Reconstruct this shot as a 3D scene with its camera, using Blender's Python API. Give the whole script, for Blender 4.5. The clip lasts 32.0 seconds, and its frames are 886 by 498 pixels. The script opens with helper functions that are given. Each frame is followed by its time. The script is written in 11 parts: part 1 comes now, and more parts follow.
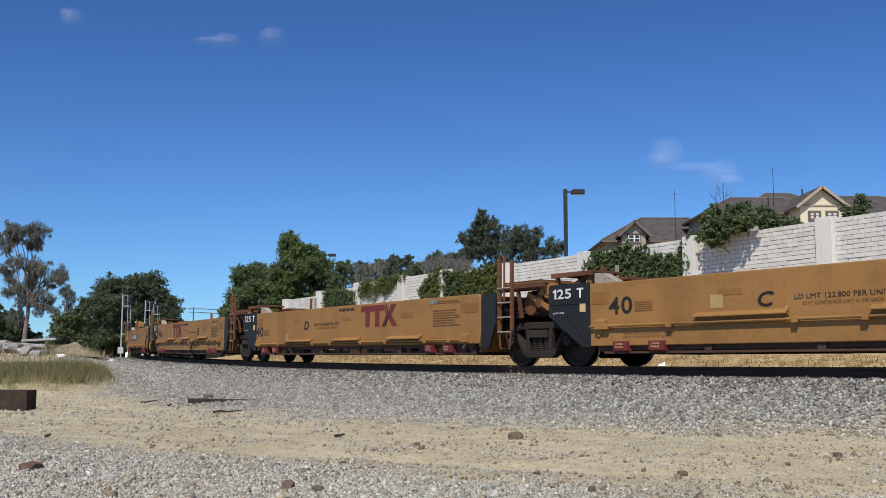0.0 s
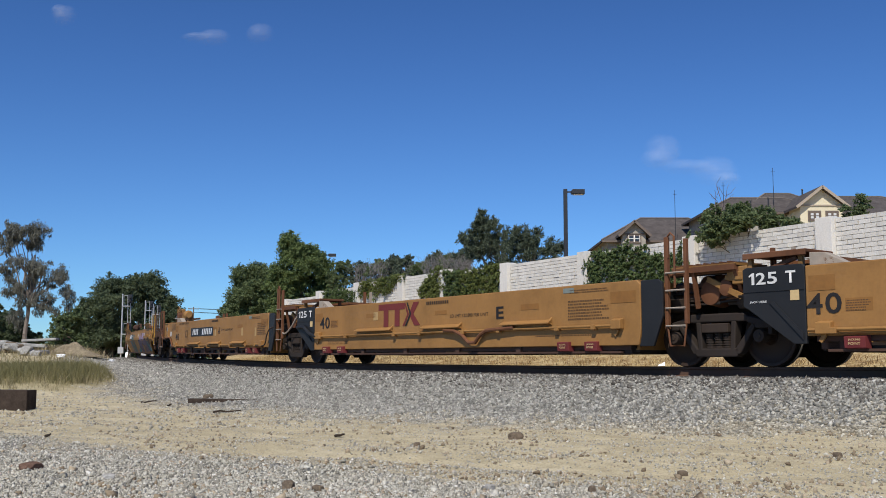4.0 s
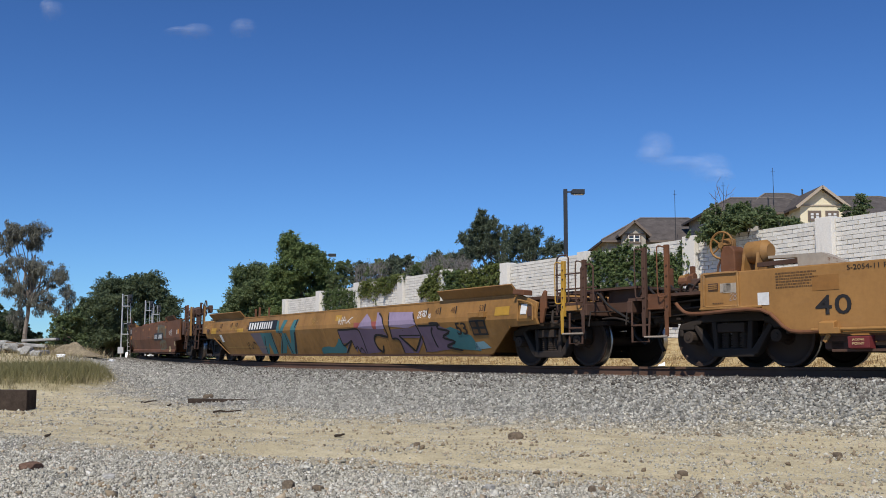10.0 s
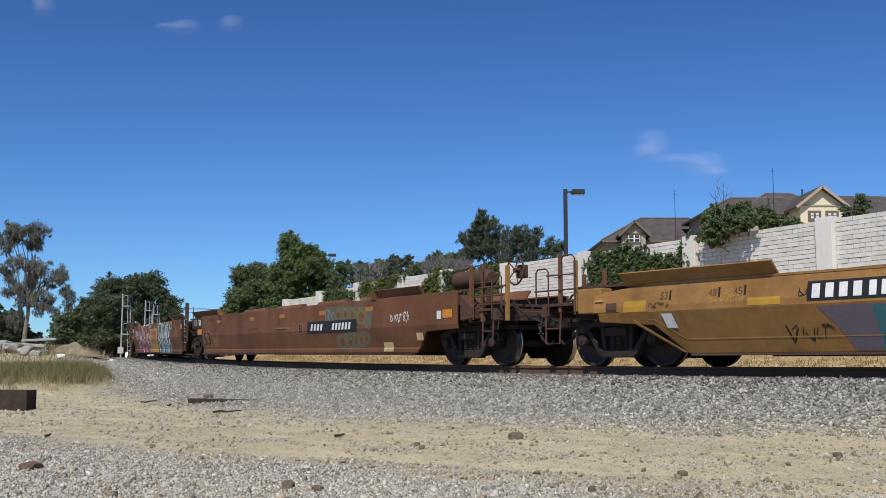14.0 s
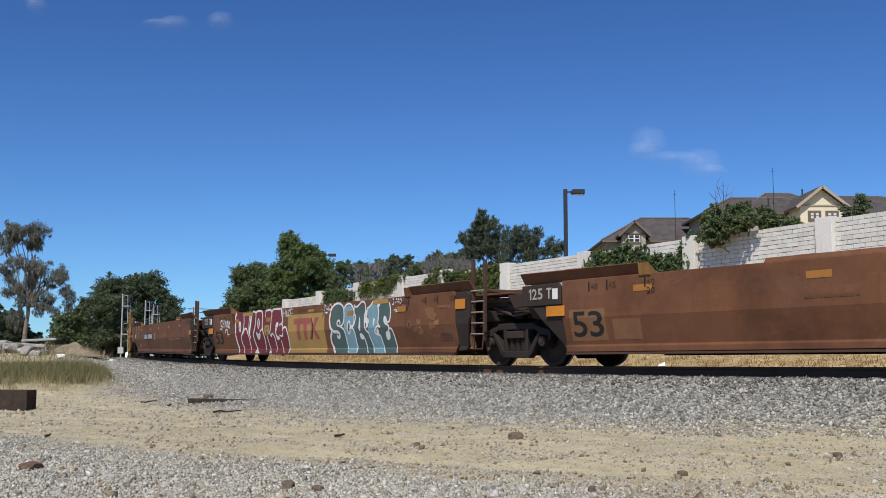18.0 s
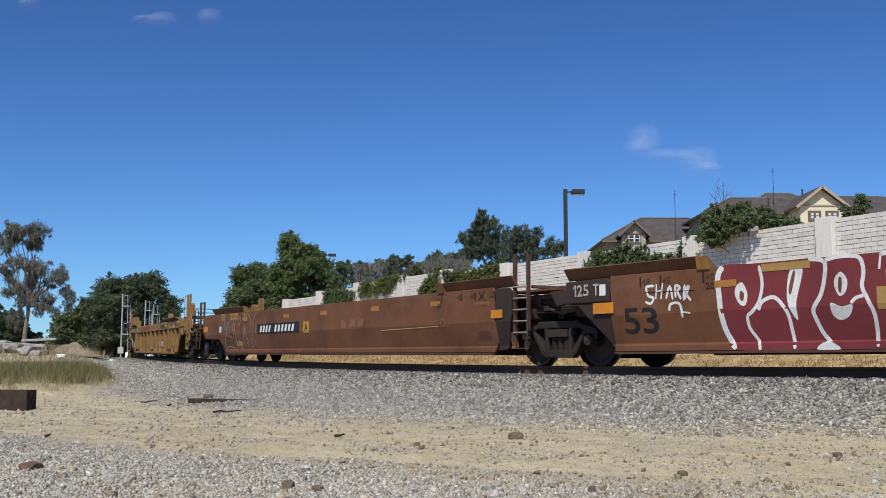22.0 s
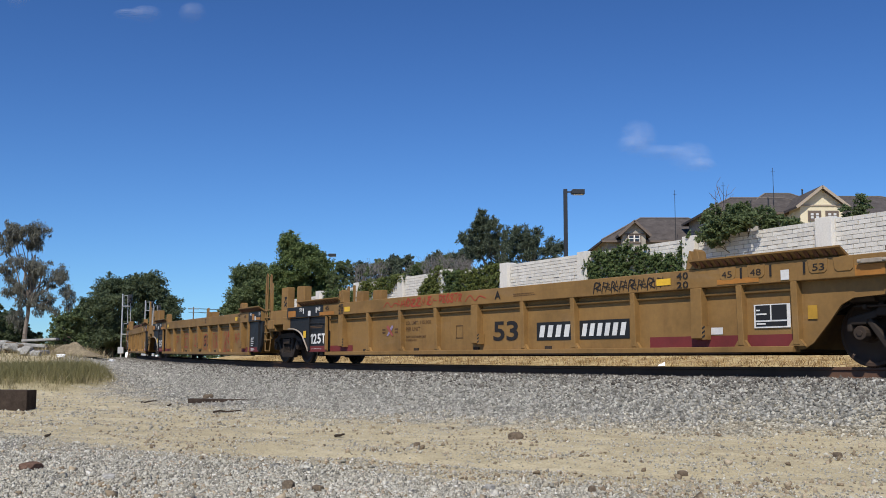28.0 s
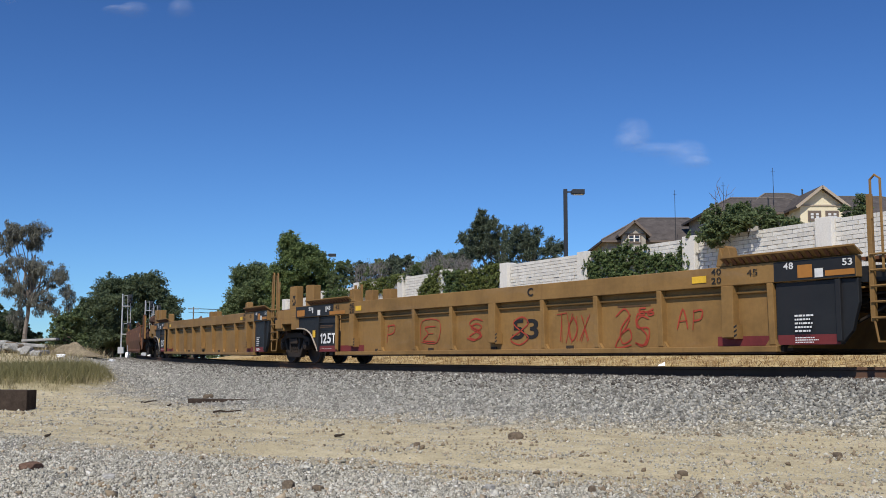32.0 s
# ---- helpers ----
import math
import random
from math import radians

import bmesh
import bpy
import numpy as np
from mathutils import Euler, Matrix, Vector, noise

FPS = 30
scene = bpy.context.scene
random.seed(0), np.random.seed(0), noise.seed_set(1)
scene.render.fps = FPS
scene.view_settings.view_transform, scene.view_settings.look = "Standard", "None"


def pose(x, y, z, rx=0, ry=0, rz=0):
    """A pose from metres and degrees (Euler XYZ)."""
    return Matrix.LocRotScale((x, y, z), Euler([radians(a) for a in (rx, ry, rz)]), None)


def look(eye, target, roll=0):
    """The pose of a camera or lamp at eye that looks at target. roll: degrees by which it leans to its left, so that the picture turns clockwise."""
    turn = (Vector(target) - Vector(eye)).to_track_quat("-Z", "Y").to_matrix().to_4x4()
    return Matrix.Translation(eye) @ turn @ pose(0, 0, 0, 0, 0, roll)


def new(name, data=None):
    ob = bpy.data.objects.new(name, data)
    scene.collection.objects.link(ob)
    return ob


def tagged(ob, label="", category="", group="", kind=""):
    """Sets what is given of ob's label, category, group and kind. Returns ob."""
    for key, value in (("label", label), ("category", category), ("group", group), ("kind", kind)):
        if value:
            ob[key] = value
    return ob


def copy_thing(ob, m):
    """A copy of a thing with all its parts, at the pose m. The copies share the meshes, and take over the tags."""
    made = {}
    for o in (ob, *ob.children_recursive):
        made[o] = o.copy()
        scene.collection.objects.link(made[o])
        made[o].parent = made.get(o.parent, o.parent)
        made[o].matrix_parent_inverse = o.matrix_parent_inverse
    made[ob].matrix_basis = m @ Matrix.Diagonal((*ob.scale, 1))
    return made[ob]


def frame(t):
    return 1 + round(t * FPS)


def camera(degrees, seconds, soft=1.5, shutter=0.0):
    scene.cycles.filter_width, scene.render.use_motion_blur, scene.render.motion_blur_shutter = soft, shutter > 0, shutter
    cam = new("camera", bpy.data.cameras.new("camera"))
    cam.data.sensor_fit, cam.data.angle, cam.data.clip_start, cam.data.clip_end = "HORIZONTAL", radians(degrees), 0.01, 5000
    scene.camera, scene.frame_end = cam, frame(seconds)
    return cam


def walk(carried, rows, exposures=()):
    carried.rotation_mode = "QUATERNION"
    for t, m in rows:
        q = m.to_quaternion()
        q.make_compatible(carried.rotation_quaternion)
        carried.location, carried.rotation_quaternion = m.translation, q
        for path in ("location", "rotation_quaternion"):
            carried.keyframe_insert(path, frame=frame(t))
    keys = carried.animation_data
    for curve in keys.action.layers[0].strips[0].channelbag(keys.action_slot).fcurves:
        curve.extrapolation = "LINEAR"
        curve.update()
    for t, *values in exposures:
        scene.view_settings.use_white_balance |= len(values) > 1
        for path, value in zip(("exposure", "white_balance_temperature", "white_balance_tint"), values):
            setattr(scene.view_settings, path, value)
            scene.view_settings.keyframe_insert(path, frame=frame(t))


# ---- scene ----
EYE = Vector((0.0, 0.0, 1.0))
cam = camera(47.5, 32.0, soft=0.9)
VIEW = Matrix.Translation(EYE) @ pose(0, 0, 0, 90 + 6.392, 0, 0) @ pose(0, 0, 0, 0, 0, 0.13)
walk(cam, [(0.0, VIEW), (32.0, VIEW)], [(0.0, 0.0), (32.0, 0.0)])

# ---------------------------------------------------------------- light
SUN_FROM = Vector((-0.36, -1.21, 1.50)).normalized()
world = bpy.data.worlds.new("world")
scene.world = world
world.use_nodes = True
wn = world.node_tree
wn.nodes.clear()
sky = wn.nodes.new("ShaderNodeTexSky")
sky.sky_type = "NISHITA"
sky.sun_disc = False
sky.sun_elevation = math.asin(SUN_FROM.z)
sky.sun_rotation = math.atan2(SUN_FROM.x, SUN_FROM.y)
sky.altitude = 0.0
sky.air_density = 1.0
sky.dust_density = 0.35
sky.ozone_density = 2.2
# look a little above the pale rim of the horizon
w_co = wn.nodes.new("ShaderNodeTexCoord")
w_up = wn.nodes.new("ShaderNodeVectorMath")
w_up.operation = "ADD"
w_up.inputs[1].default_value = (0.0, 0.0, 0.03)
w_no = wn.nodes.new("ShaderNodeVectorMath")
w_no.operation = "NORMALIZE"
wn.links.new(w_co.outputs["Generated"], w_up.inputs[0])
wn.links.new(w_up.outputs[0], w_no.inputs[0])
wn.links.new(w_no.outputs[0], sky.inputs[0])
# a clean dry blue: each colour of the sky deepened in its own measure
parts_rgb = wn.nodes.new("ShaderNodeSeparateColor")
whole_rgb = wn.nodes.new("ShaderNodeCombineColor")
wn.links.new(sky.outputs[0], parts_rgb.inputs[0])
for i, tint in enumerate((0.645, 0.82, 1.0)):
    mul = wn.nodes.new("ShaderNodeMath")
    mul.operation = "MULTIPLY"
    mul.inputs[1].default_value = 0.105 * tint
    powr = wn.nodes.new("ShaderNodeMath")
    powr.operation = "POWER"
    powr.inputs[1].default_value = 1.45
    wn.links.new(parts_rgb.outputs[i], mul.inputs[0])
    wn.links.new(mul.outputs[0], powr.inputs[0])
    wn.links.new(powr.outputs[0], whole_rgb.inputs[i])
bgd = wn.nodes.new("ShaderNodeBackground")
bgd.inputs[1].default_value = 1.38
wout = wn.nodes.new("ShaderNodeOutputWorld")
wn.links.new(whole_rgb.outputs[0], bgd.inputs[0])
wn.links.new(bgd.outputs[0], wout.inputs[0])
sun = new("sun", bpy.data.lights.new("sun", "SUN"))
sun.data.energy = 4.3
sun.data.angle = radians(0.53)
sun.data.color = (1.0, 0.93, 0.82)
sun.matrix_world = look(SUN_FROM * 80, (0, 0, 0))


# ---------------------------------------------------------------- materials
def nodes_of(name):
    m = bpy.data.materials.new(name)
    m.use_nodes = True
    return m, m.node_tree, m.node_tree.nodes["Principled BSDF"]


def rgb(c):
    return (c[0], c[1], c[2], 1.0)


def noise_tex(nt, coord, scale, detail=6.0, rough=0.6, stretch=None, distort=0.0):
    n = nt.nodes.new("ShaderNodeTexNoise")
    n.inputs["Scale"].default_value = scale
    n.inputs["Detail"].default_value = detail
    n.inputs["Roughness"].default_value = rough
    n.inputs["Distortion"].default_value = distort
    if stretch:
        mp = nt.nodes.new("ShaderNodeMapping")
        mp.inputs["Scale"].default_value = stretch
        nt.links.new(coord, mp.inputs[0])
        coord = mp.outputs[0]
    nt.links.new(coord, n.inputs["Vector"])
    return n.outputs[0]


def ramp(nt, fac, stops):
    r = nt.nodes.new("ShaderNodeValToRGB")
    els = r.color_ramp.elements
    els[0].position, els[0].color = stops[0][0], rgb(stops[0][1])
    els[1].position, els[1].color = stops[-1][0], rgb(stops[-1][1])
    for p, c in stops[1:-1]:
        e = els.new(p)
        e.color = rgb(c)
    nt.links.new(fac, r.inputs[0])
    return r.outputs[0]


def mixed(nt, fac, a, b, mode="MIX"):
    m = nt.nodes.new("ShaderNodeMix")
    m.data_type = "RGBA"
    m.blend_type = mode
    if isinstance(fac, float):
        m.inputs[0].default_value = fac
    else:
        nt.links.new(fac, m.inputs[0])
    for sock, v in ((m.inputs[6], a), (m.inputs[7], b)):
        if isinstance(v, tuple):
            sock.default_value = rgb(v)
        else:
            nt.links.new(v, sock)
    return m.outputs[2]


def bumped(nt, bs, height, strength, dist):
    b = nt.nodes.new("ShaderNodeBump")
    b.inputs["Strength"].default_value = strength
    b.inputs["Distance"].default_value = dist
    nt.links.new(height, b.inputs["Height"])
    nt.links.new(b.outputs[0], bs.inputs["Normal"])


def coord_of(nt, which="Object"):
    return nt.nodes.new("ShaderNodeTexCoord").outputs[which]


def scaled(c, k):
    return tuple(min(1.0, v * k) for v in c)


def painted(name, base, rust=(0.11, 0.045, 0.02), amount=0.5, rough=0.55, streak=True, dirt=0.25, mottle=1.0):
    """Weathered paint on steel: chips of rust, downward streaks of dirt, mottled fading."""
    m, nt, bs = nodes_of(name)
    co = coord_of(nt)
    big = noise_tex(nt, co, 0.9, 5, 0.65)
    fine = noise_tex(nt, co, 14.0, 8, 0.7)
    col = ramp(nt, big, [(0.3, scaled(base, 1 - 0.24 * mottle)), (0.52, base), (0.75, scaled(base, 1 + 0.14 * mottle))])
    if mottle > 1.0:
        # worn blotches where the top coat has bleached, and rubbed bands along the side
        blot = noise_tex(nt, co, 1.15, 6, 0.62, (0.8, 0.8, 1.5), 1.2)
        col = mixed(nt, ramp(nt, blot, [(0.60, (0, 0, 0)), (0.70, (0.34 * (mottle - 0.8),) * 3)]), col, tuple(c * 1.35 + 0.025 for c in base))
        rub = noise_tex(nt, co, 1.0, 8, 0.7, (0.12, 0.12, 6.0), 0.3)
        col = mixed(nt, ramp(nt, rub, [(0.56, (0, 0, 0)), (0.74, (0.45 * (mottle - 0.8),) * 3)]), col, scaled(base, 0.62))
    if streak:
        wide = noise_tex(nt, co, 1.7, 7, 0.7, (0.35, 0.35, 1.3))
        pale = ramp(nt, wide, [(0.54, (0, 0, 0)), (0.75, (0.55 * dirt + 0.05,) * 3)])
        lum = sum(base) / 3
        col = mixed(nt, pale, col, tuple(0.6 * c + 0.4 * lum * k + 0.03 for c, k in zip(base, (1.25, 1.0, 0.75))))
        st = noise_tex(nt, co, 2.2, 7, 0.72, (2.2, 2.2, 0.22), 0.25)
        dk = ramp(nt, st, [(0.52, (0, 0, 0)), (0.80, (0.62 * dirt,) * 3)])
        col = mixed(nt, dk, col, scaled(rust, 1.1))
    chip = noise_tex(nt, co, 5.5, 9, 0.75, None, 0.4)
    edge = 0.78 - 0.2 * amount
    mask = ramp(nt, chip, [(edge, (0, 0, 0)), (edge + 0.05, (1, 1, 1))])
    col = mixed(nt, mask, col, rust)
    grain = ramp(nt, fine, [(0.3, (0.86, 0.86, 0.86)), (0.7, (1.06, 1.06, 1.06))])
    col = mixed(nt, 1.0, col, grain, "MULTIPLY")
    nt.links.new(col, bs.inputs["Base Color"])
    rr = ramp(nt, fine, [(0.2, (rough - 0.1,) * 3), (0.8, (min(1, rough + 0.2),) * 3)])
    nt.links.new(rr, bs.inputs["Roughness"])
    bs.inputs["Specular IOR Level"].default_value = 0.3
    bumped(nt, bs, fine, 0.25, 0.004)
    return m


def earthy(name, stops, scale=3.0, fine=40.0, bump=0.6, dist=0.02, rough=0.95, which="Object"):
    m, nt, bs = nodes_of(name)
    co = coord_of(nt, which)
    a = noise_tex(nt, co, scale, 8, 0.65)
    b = noise_tex(nt, co, fine, 6, 0.7)
    col = ramp(nt, a, stops)
    g = ramp(nt, b, [(0.25, (0.62,) * 3), (0.5, (0.98,) * 3), (0.75, (1.25,) * 3)])
    col = mixed(nt, 1.0, col, g, "MULTIPLY")
    nt.links.new(col, bs.inputs["Base Color"])
    bs.inputs["Roughness"].default_value = rough
    bs.inputs["Specular IOR Level"].default_value = 0.15
    bumped(nt, bs, b, bump, dist)
    return m


def leafy(name, dark, light, back=0.25):
    """Leaves: colour varies from clump to clump, light comes through."""
    m, nt, bs = nodes_of(name)
    geo = nt.nodes.new("ShaderNodeNewGeometry")
    co = coord_of(nt)
    a = noise_tex(nt, co, 0.9, 4, 0.6)
    c1 = ramp(nt, a, [(0.3, dark), (0.7, light)])
    c2 = ramp(nt, geo.outputs["Random Per Island"], [(0.0, scaled(dark, 0.8)), (0.6, light), (1.0, scaled(light, 1.25))])
    col = mixed(nt, 0.55, c1, c2)
    nt.links.new(col, bs.inputs["Base Color"])
    bs.inputs["Roughness"].default_value = 0.6
    bs.inputs["Specular IOR Level"].default_value = 0.25
    tr = nt.nodes.new("ShaderNodeBsdfTranslucent")
    nt.links.new(col, tr.inputs[0])
    mx = nt.nodes.new("ShaderNodeMixShader")
    mx.inputs[0].default_value = back
    nt.links.new(bs.outputs[0], mx.inputs[1])
    nt.links.new(tr.outputs[0], mx.inputs[2])
    nt.links.new(mx.outputs[0], nt.nodes["Material Output"].inputs[0])
    return m


def plain(name, c, rough=0.6, metal=0.0, vary=0.15, scale=8.0):
    m, nt, bs = nodes_of(name)
    co = coord_of(nt)
    n = noise_tex(nt, co, scale, 7, 0.7)
    col = ramp(nt, n, [(0.25, scaled(c, 1 - 1.6 * vary)), (0.75, scaled(c, 1 + vary))])
    nt.links.new(col, bs.inputs["Base Color"])
    bs.inputs["Roughness"].default_value = rough
    bs.inputs["Metallic"].default_value = metal
    bumped(nt, bs, n, 0.2, 0.003)
    return m


M = {}
M["ochre"] = painted("ochre_paint", (0.325, 0.165, 0.05), (0.16, 0.06, 0.025), 0.12, 0.55, dirt=0.35)
M["ochre_old"] = painted("faded_ochre_paint", (0.30, 0.155, 0.046), (0.15, 0.062, 0.024), 0.6, 0.6, dirt=0.95, mottle=1.7)
M["yellow"] = painted("dusty_yellow_paint", (0.262, 0.149, 0.049), (0.14, 0.066, 0.026), 0.35, 0.6, dirt=0.85, mottle=1.35)
M["brown"] = painted("rust_brown_paint", (0.162, 0.067, 0.030), (0.085, 0.036, 0.018), 0.55, 0.65, dirt=0.8, mottle=1.8)
M["brown_dark"] = painted("dark_rust_paint", (0.085, 0.045, 0.03), (0.06, 0.025, 0.015), 0.5, 0.7, dirt=0.5)
M["black_paint"] = painted("black_plate_paint", (0.018, 0.019, 0.021), (0.06, 0.03, 0.018), 0.1, 0.5, dirt=0.2)
M["iron"] = painted("grimy_cast_iron", (0.043, 0.030, 0.022), (0.07, 0.034, 0.018), 0.4, 0.75, dirt=0.4)
M["iron_grey"] = painted("dusty_cast_steel", (0.031, 0.023, 0.018), (0.05, 0.028, 0.017), 0.3, 0.7, dirt=0.4)
M["grimy_black"] = painted("grimy_brown_black_paint", (0.042, 0.028, 0.022), (0.08, 0.04, 0.022), 0.4, 0.7, dirt=0.5)
M["worn_white"] = painted("worn_white_stencil", (0.40, 0.35, 0.31), (0.12, 0.06, 0.04), 0.5, 0.7, dirt=0.3)
M["wheel"] = painted("wheel_steel", (0.052, 0.032, 0.022), (0.10, 0.045, 0.022), 0.4, 0.6, dirt=0.3)
M["tread"] = plain("polished_tread", (0.42, 0.40, 0.38), 0.3, 1.0)
M["rail"] = painted("rusted_rail", (0.12, 0.066, 0.043), (0.05, 0.022, 0.012), 0.4, 0.75, dirt=0.3)
M["rail_top"] = plain("worn_rail_head", (0.11, 0.072, 0.05), 0.6, 0.25)
M["tie"] = earthy("creosoted_timber", [(0.3, (0.03, 0.022, 0.017)), (0.7, (0.075, 0.055, 0.042))], 4.0, 30.0)
M["white_paint"] = painted("chalky_white_lettering", (0.72, 0.71, 0.68), (0.3, 0.2, 0.12), 0.1, 0.6, dirt=0.15)
M["black_ink"] = painted("black_lettering", (0.02, 0.018, 0.018), (0.1, 0.05, 0.02), 0.1, 0.6, dirt=0.1)
M["faint_ink"] = painted("worn_brown_lettering", (0.115, 0.06, 0.027), (0.25, 0.13, 0.04), 0.2, 0.6, dirt=0.1)
M["maroon"] = painted("maroon_paint", (0.165, 0.03, 0.027), (0.12, 0.04, 0.03), 0.15, 0.6, dirt=0.15)
M["orange"] = painted("orange_reflector", (0.62, 0.23, 0.02), (0.3, 0.12, 0.03), 0.05, 0.4, dirt=0.1)
M["amber"] = painted("faded_orange_patch", (0.40, 0.17, 0.036), (0.22, 0.10, 0.035), 0.3, 0.5, dirt=0.4)
M["ochre_patch"] = painted("brown_ochre_patch", (0.275, 0.128, 0.034), (0.2, 0.09, 0.03), 0.1, 0.6, dirt=0.2)
M["hazy_spray"] = painted("thin_grey_green_spray", (0.125, 0.118, 0.085), (0.15, 0.068, 0.03), 1.15, 0.6, dirt=0.5)
M["pale_steel"] = painted("dusty_pale_rod", (0.34, 0.28, 0.22), (0.2, 0.11, 0.06), 0.4, 0.6, dirt=0.3)
M["deep_yellow"] = painted("deep_yellow_patch", (0.46, 0.26, 0.035), (0.2, 0.10, 0.035), 0.3, 0.55, dirt=0.4)
M["sprayed_white"] = painted("thin_white_spray", (0.36, 0.31, 0.29), (0.2, 0.1, 0.05), 0.7, 0.6, dirt=0.3)
M["olive_spray"] = painted("olive_yellow_spray", (0.175, 0.135, 0.055), (0.15, 0.075, 0.035), 0.9, 0.6, dirt=0.5)
M["scraped_steel"] = painted("scraped_pale_steel", (0.36, 0.31, 0.25), (0.16, 0.08, 0.04), 0.8, 0.6, dirt=0.7)
M["rust_light"] = painted("light_rust_bloom", (0.222, 0.108, 0.05), (0.16, 0.065, 0.028), 0.7, 0.7, dirt=0.5)
M["ochre_pale"] = painted("dull_ochre_panel", (0.40, 0.245, 0.075), (0.25, 0.12, 0.045), 0.15, 0.6, dirt=0.2)
M["bright_yellow"] = painted("bright_yellow_sticker", (0.80, 0.48, 0.04), (0.4, 0.2, 0.03), 0.05, 0.4, dirt=0.1)
M["cream"] = painted("cream_patch", (0.62, 0.45, 0.22), (0.4, 0.25, 0.1), 0.1, 0.6, dirt=0.1)
M["tan_patch"] = painted("tan_paint_patch", (0.46, 0.30, 0.13), (0.3, 0.18, 0.07), 0.1, 0.6, dirt=0.2)
M["pad_red"] = painted("dark_red_pad", (0.17, 0.03, 0.03), (0.1, 0.04, 0.03), 0.25, 0.6, dirt=0.3)
M["teal"] = painted("teal_spray", (0.05, 0.165, 0.175), (0.15, 0.10, 0.05), 0.05, 0.6, dirt=0.1)
M["blue_grey"] = painted("pale_blue_spray", (0.20, 0.34, 0.38), (0.15, 0.10, 0.05), 0.05, 0.6, dirt=0.1)
M["green_grey"] = painted("grey_green_spray", (0.08, 0.125, 0.115), (0.15, 0.10, 0.05), 0.05, 0.6, dirt=0.1)
M["violet"] = painted("violet_spray", (0.145, 0.1, 0.145), (0.15, 0.10, 0.05), 0.1, 0.6, dirt=0.15)
M["grey_violet"] = painted("grey_violet_spray", (0.15, 0.125, 0.145), (0.15, 0.10, 0.05), 0.2, 0.6, dirt=0.3)
M["lilac"] = painted("lilac_spray", (0.31, 0.24, 0.34), (0.2, 0.12, 0.08), 0.1, 0.6, dirt=0.1)
M["pink_red"] = painted("pink_red_spray", (0.35, 0.095, 0.075), (0.36, 0.22, 0.12), 0.5, 0.6, dirt=0.4)
M["red_spray"] = painted("red_spray", (0.38, 0.055, 0.03), (0.3, 0.1, 0.05), 0.05, 0.6, dirt=0.1)
M["spray_fill"] = painted("maroon_spray", (0.19, 0.035, 0.038), (0.12, 0.04, 0.03), 0.15, 0.6, dirt=0.15)
M["sage"] = painted("sage_spray", (0.21, 0.24, 0.215), (0.15, 0.08, 0.04), 0.25, 0.6, dirt=0.2)
M["galv"] = plain("galvanised_steel", (0.52, 0.53, 0.53), 0.45, 0.3)
M["dark_metal"] = plain("dark_bronze_metal", (0.028, 0.03, 0.034), 0.5, 0.2)
M["glass_dark"] = plain("window_glass", (0.03, 0.035, 0.04), 0.08, 0.0, 0.05)
M["cream_wall"] = earthy("cream_stucco", [(0.3, (0.68, 0.61, 0.43)), (0.7, (0.77, 0.70, 0.51))], 1.0, 50.0, 0.25, 0.006)
M["grey_siding"] = earthy("grey_shingle_siding", [(0.3, (0.30, 0.28, 0.24)), (0.7, (0.42, 0.39, 0.33))], 1.5, 40.0, 0.3, 0.01)
M["shingle"] = earthy("brown_roof_shingle", [(0.3, (0.066, 0.058, 0.055)), (0.7, (0.125, 0.11, 0.103))], 2.0, 18.0, 0.5, 0.02)
M["brown_frame"] = plain("brown_window_frame", (0.15, 0.115, 0.09), 0.6, 0.0, 0.1)
M["curtain"] = plain("pale_window_blind", (0.62, 0.62, 0.60), 0.25, 0.0, 0.05)
M["ridge_tile"] = plain("faded_ridge_tile", (0.20, 0.17, 0.145), 0.8, 0.0, 0.2)
M["trim"] = plain("tan_trim", (0.40, 0.33, 0.25), 0.6, 0.0, 0.1)
M["white_trim"] = plain("white_trim", (0.78, 0.77, 0.72), 0.5, 0.0, 0.06)
M["bark"] = earthy("grey_brown_bark", [(0.3, (0.09, 0.07, 0.055)), (0.7, (0.2, 0.165, 0.13))], 3.0, 25.0, 0.8, 0.03)
M["pale_bark"] = earthy("pale_gum_bark", [(0.3, (0.15, 0.12, 0.10)), (0.7, (0.28, 0.24, 0.20))], 2.0, 20.0, 0.5, 0.02)
M["twig"] = earthy("dry_twigs", [(0.3, (0.13, 0.10, 0.095)), (0.7, (0.25, 0.20, 0.185))], 3.0, 25.0)
M["leaf_dark"] = leafy("dark_oak_leaves", (0.065, 0.09, 0.049), (0.13, 0.165, 0.087), 0.42)
M["leaf_bright"] = leafy("fresh_green_leaves", (0.10, 0.145, 0.055), (0.19, 0.25, 0.095), 0.45)
M["leaf_mid"] = leafy("green_leaves", (0.098, 0.135, 0.062), (0.19, 0.24, 0.108), 0.45)
M["leaf_pine"] = leafy("blue_green_needles", (0.075, 0.10, 0.07), (0.165, 0.20, 0.13), 0.42)
M["leaf_gum"] = leafy("grey_green_gum_leaves", (0.115, 0.12, 0.098), (0.22, 0.22, 0.18), 0.42)
M["leaf_ivy"] = leafy("ivy_leaves", (0.053, 0.082, 0.03), (0.14, 0.19, 0.068), 0.35)
M["leaf_ivy_yellow"] = leafy("yellowing_ivy_leaves", (0.06, 0.09, 0.026), (0.17, 0.195, 0.055), 0.3)
M["grass_green"] = leafy("green_yellow_grass", (0.15, 0.148, 0.062), (0.265, 0.235, 0.108), 0.3)
